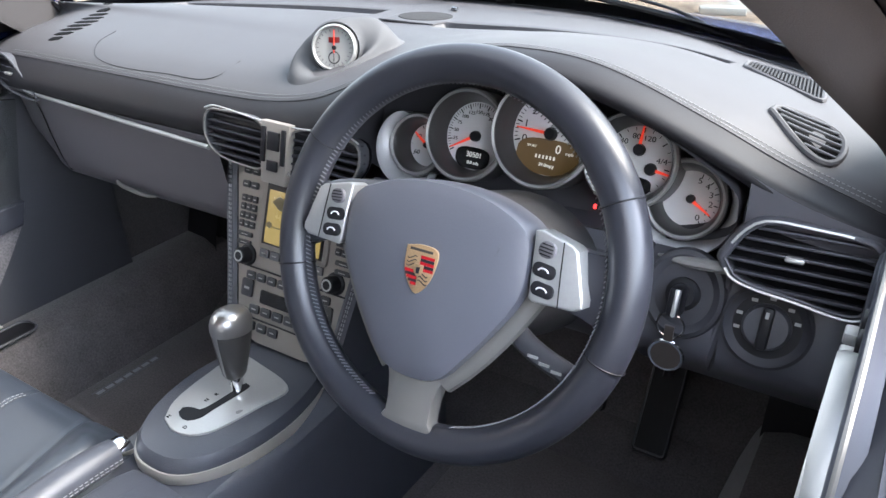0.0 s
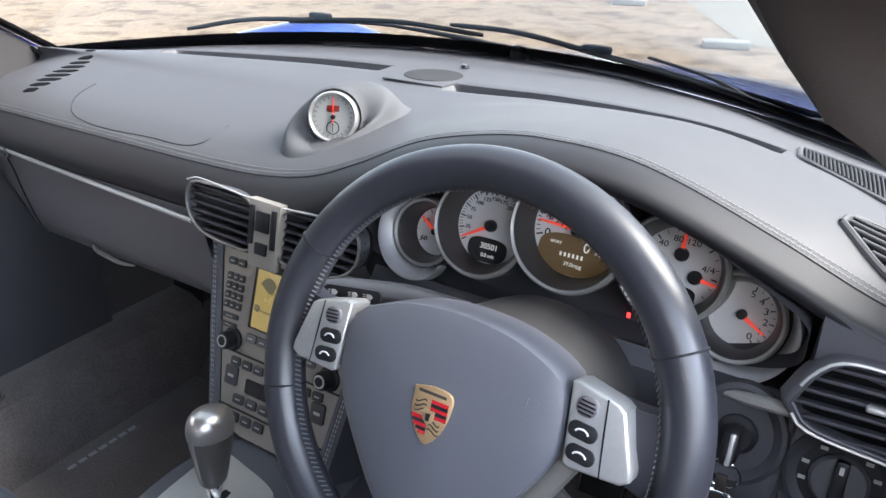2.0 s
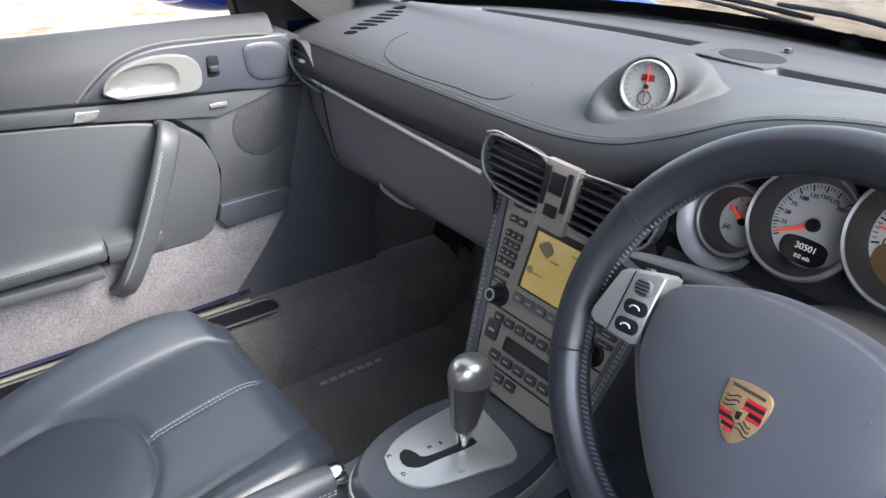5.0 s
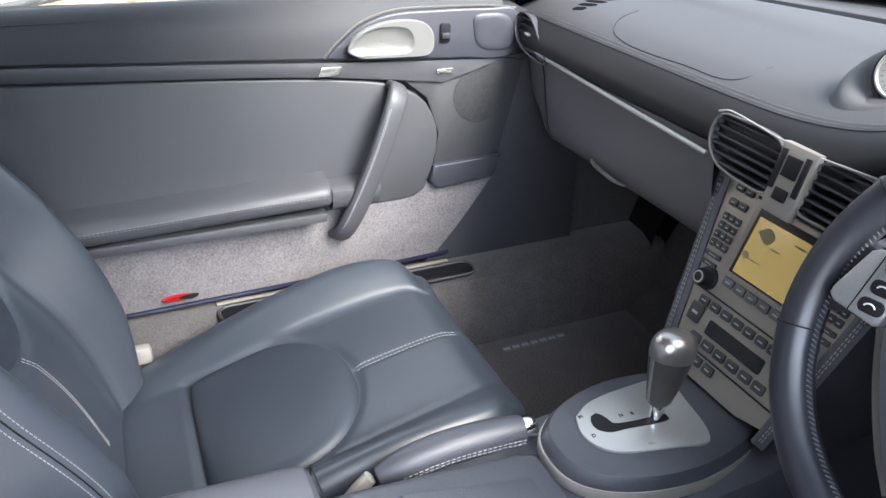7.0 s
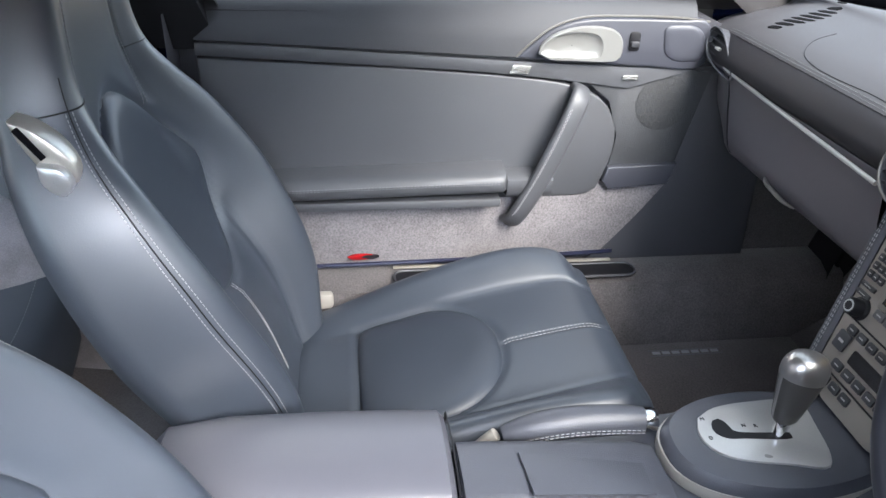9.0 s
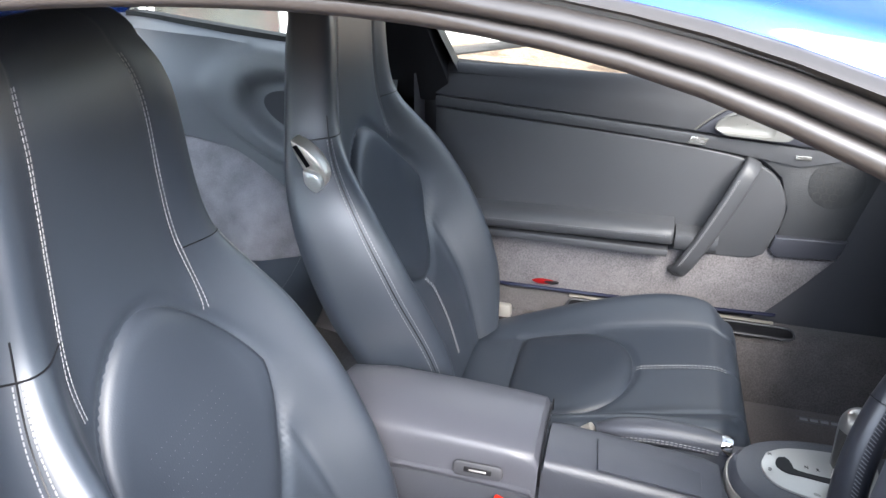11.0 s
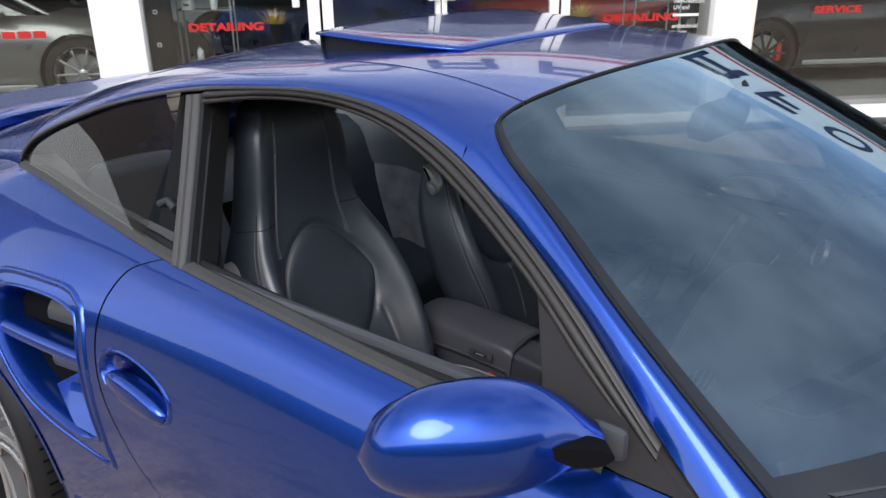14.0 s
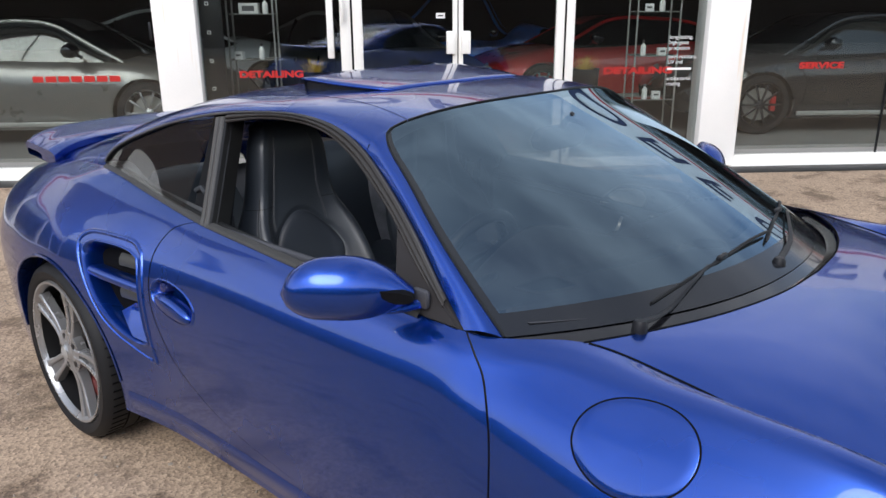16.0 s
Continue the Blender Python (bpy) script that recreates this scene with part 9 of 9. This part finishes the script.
            part("brake_disc", lathe([(.05, -.075), (.18, -.075), (.18, -.09)], 32), M["silver_paint"], wh)
            sp = [box(.215, .022, .025, (.125, 0, -.028), .005, m=Matrix.Rotation(radians(36 * k), 4, "Z")) for k in range(10)]
            part("spokes", merge(*sp), M[rim], wh)
            part("hub", lathe([(0, -.004), (.03, -.006), (.055, -.02), (.055, -.06)], 20), M[rim], wh)
            if caliper:
                part("caliper", box(.06, .17, .06, (-.15, -.01, -.055), .012), M[caliper], wh, "red brake caliper")
        hs = []
        for xc in (-1.3, 1.28):
            hs.append(grid([[(xc - .37 * math.cos(a), sy * y, .33 + .37 * math.sin(a)) for y in (.86, .5)] for a in spread(-.4, math.pi + .4, 20)]))
        part("wheel_housing", merge(*hs), M["gap_black"], c)
    return c


M["grey_paint"] = material("grey_metallic_paint", (0.16, 0.16, 0.155), 0.3, 0.5, mottle=0.04, coat=1.0)
M["black_paint"] = material("black_gloss_paint", (0.012, 0.012, 0.014), 0.25, 0.2, mottle=0.04, coat=1.0)
M["white_paint"] = material("white_gloss_paint", (0.70, 0.70, 0.69), 0.3, mottle=0.03, coat=1.0)
M["blue_paint"] = material("bright_blue_paint", (0.04, 0.20, 0.70), 0.3, 0.2, mottle=0.04, coat=1.0)
M["red_paint"] = material("dark_red_paint", (0.60, 0.020, 0.020), 0.3, 0.1, mottle=0.04, coat=1.0)
M["car_glass"] = material("dark_car_glass", (0.012, 0.014, 0.015), 0.05, mottle=0.03, coat=1.0, spec=0.8)
M["lamp_clear"] = material("clear_headlight", (0.55, 0.57, 0.58), 0.15, 0.3, mottle=0.1, mottle_scale=30, coat=1.0)


def inside_at(s, d, turn):
    """A pose in the showroom: place along and behind the glass, heading in the facade's own axes."""
    return FM @ pose(s, d, .17, 0, 0, turn)


show_car("dark grey coupe standing along the showroom window", inside_at(7.30, -1.62, 180), "grey_paint", roof=1.31, rim="wheel_silver")
show_car("white coupe behind the grey one", inside_at(6.7, -4.0, 200), "white_paint", roof=1.40, nose=.82, rim="wheel_silver")
show_car("black coupe with red brake calipers along the window", inside_at(-1.92, -1.62, 0), "black_paint", caliper="red", roof=1.31)
show_car("dark grey coupe behind the entrance doors", inside_at(3.9, -3.4, 125), "grey_paint", roof=1.36, rim="wheel_silver")
show_car("bright blue coupe deep in the showroom", inside_at(2.2, -6.3, 170), "blue_paint", roof=1.70, nose=.95, rim="wheel_silver")
show_car("dark red coupe behind the entrance doors", inside_at(.3, -3.6, 8), "red_paint", roof=1.28, rim="wheel_silver")


def display_shelf(s):
    sh = thing("display_shelf", "slim metal-framed glass display shelf", "shelf", at=FM @ pose(s, -.42, .17))
    for x in (-.22, .22):
        for y in (-.14, .14):
            part("post", box(.016, .016, 2.3, (x, y, 1.15), .003), M["silver_paint"], sh)
    for z in (.05, .46, .90, 1.33, 1.76, 2.2):
        part("glass_shelf", box(.46, .30, .008, (0, 0, z)), M["shop_glass"], sh, smooth=False)
        for y in (-.145, .145):
            part("shelf_edge", box(.44, .008, .010, (0, y, z + .001)), M["silver_paint"], sh, smooth=False)
    return sh


for s in (4.81, .76):
    display_shelf(s)
rnd = random.Random(9)
for s, d, z, kind in ((4.70, -.38, 1.82, "case"), (4.83, -.40, 1.42, "case"), (4.95, -.36, 1.02, "box"), (4.74, -.40, 1.02, "bottle"), (4.90, -.40, .62, "bottle"), (4.67, -.36, 1.42, "bottle"),
                      (.92, -.38, 1.42, "bottle"), (1.05, -.38, 1.42, "box"), (.90, -.36, 1.02, "box"), (1.08, -.40, 1.02, "bottle"), (.98, -.38, 1.82, "case"), (.92, -.38, .62, "box"), (1.04, -.38, .62, "bottle")):
    at = FM @ pose(s if s > 2 else s - .22, d, .17 + {1.82: 1.76, 1.42: 1.33, 1.02: .90, .62: .46}[z] + .004, 0, 0, rnd.uniform(-25, 25))
    if kind == "bottle":
        o = thing("product_bottle", "small white plastic bottle on a glass shelf", "bottle", group="products on the shelves", at=at)
        part("body", lathe([(0, 0), (.026, 0), (.028, .01), (.028, .09), (.020, .105), (.011, .112), (.011, .125)], 18), M["white_item"], o)
        part("cap", lathe([(.013, .122), (.013, .148), (0, .150)], 14), M["grey_key"], o)
    elif kind == "box":
        o = thing("product_box", "small white product box on a glass shelf", "box", group="products on the shelves", at=at)
        part("carton", box(.085, .06, .075, (0, 0, .0375), .003), M["white_item"], o)
        part("print", box(.05, .002, .02, (0, .031, .04)), M["grey_key"], o, smooth=False)
    else:
        o = thing("product_case", "pale boxed gift set on a glass shelf", "box", group="products on the shelves", at=at)
        part("carton", box(.19, .09, .10, (0, 0, .05), .004), M["white_item"], o)
        part("window", box(.12, .002, .05, (0, .046, .05)), M["grey_key"], o, smooth=False)

for s, d in ((4.24, -.42), (1.46, -.42)):
    pl = thing("potted_grass", "yellow ornamental grass in a tall dark pot", "plant", at=FM @ pose(s, d, .17) @ Matrix.Diagonal((1, 1, .86, 1)))
    part("pot", lathe([(0, 0), (.11, 0), (.13, .02), (.15, .86), (.155, .90), (.135, .90), (.13, .84), (0, .84)], 24), M["panel_black"], pl, "tall dark pot")
    g = bmesh.new()
    for k in range(150):
        a, r0 = rnd.uniform(0, 6.283), rnd.uniform(0, .09)
        lean, hgt = rnd.uniform(.02, .17), rnd.uniform(.12, .26)
        p0 = Vector((r0 * math.cos(a), r0 * math.sin(a), .84))
        o_ = Vector((math.cos(a), math.sin(a), 0))
        sd = Vector((-math.sin(a), math.cos(a), 0)) * .004
        rows = []
        for t in (0, .35, .7, 1):
            p = p0 + o_ * lean * t * t + Vector((0, 0, hgt * t * (1 - .15 * t)))
            rows.append([g.verts.new(p - sd * (1.05 - t)), g.verts.new(p + sd * (1.05 - t))])
        for q, w in zip(rows, rows[1:]):
            g.faces.new((q[0], q[1], w[1], w[0]))
    part("grass_blades", g, M["dry_grass"], pl, "tufted yellow blades", weld=False)
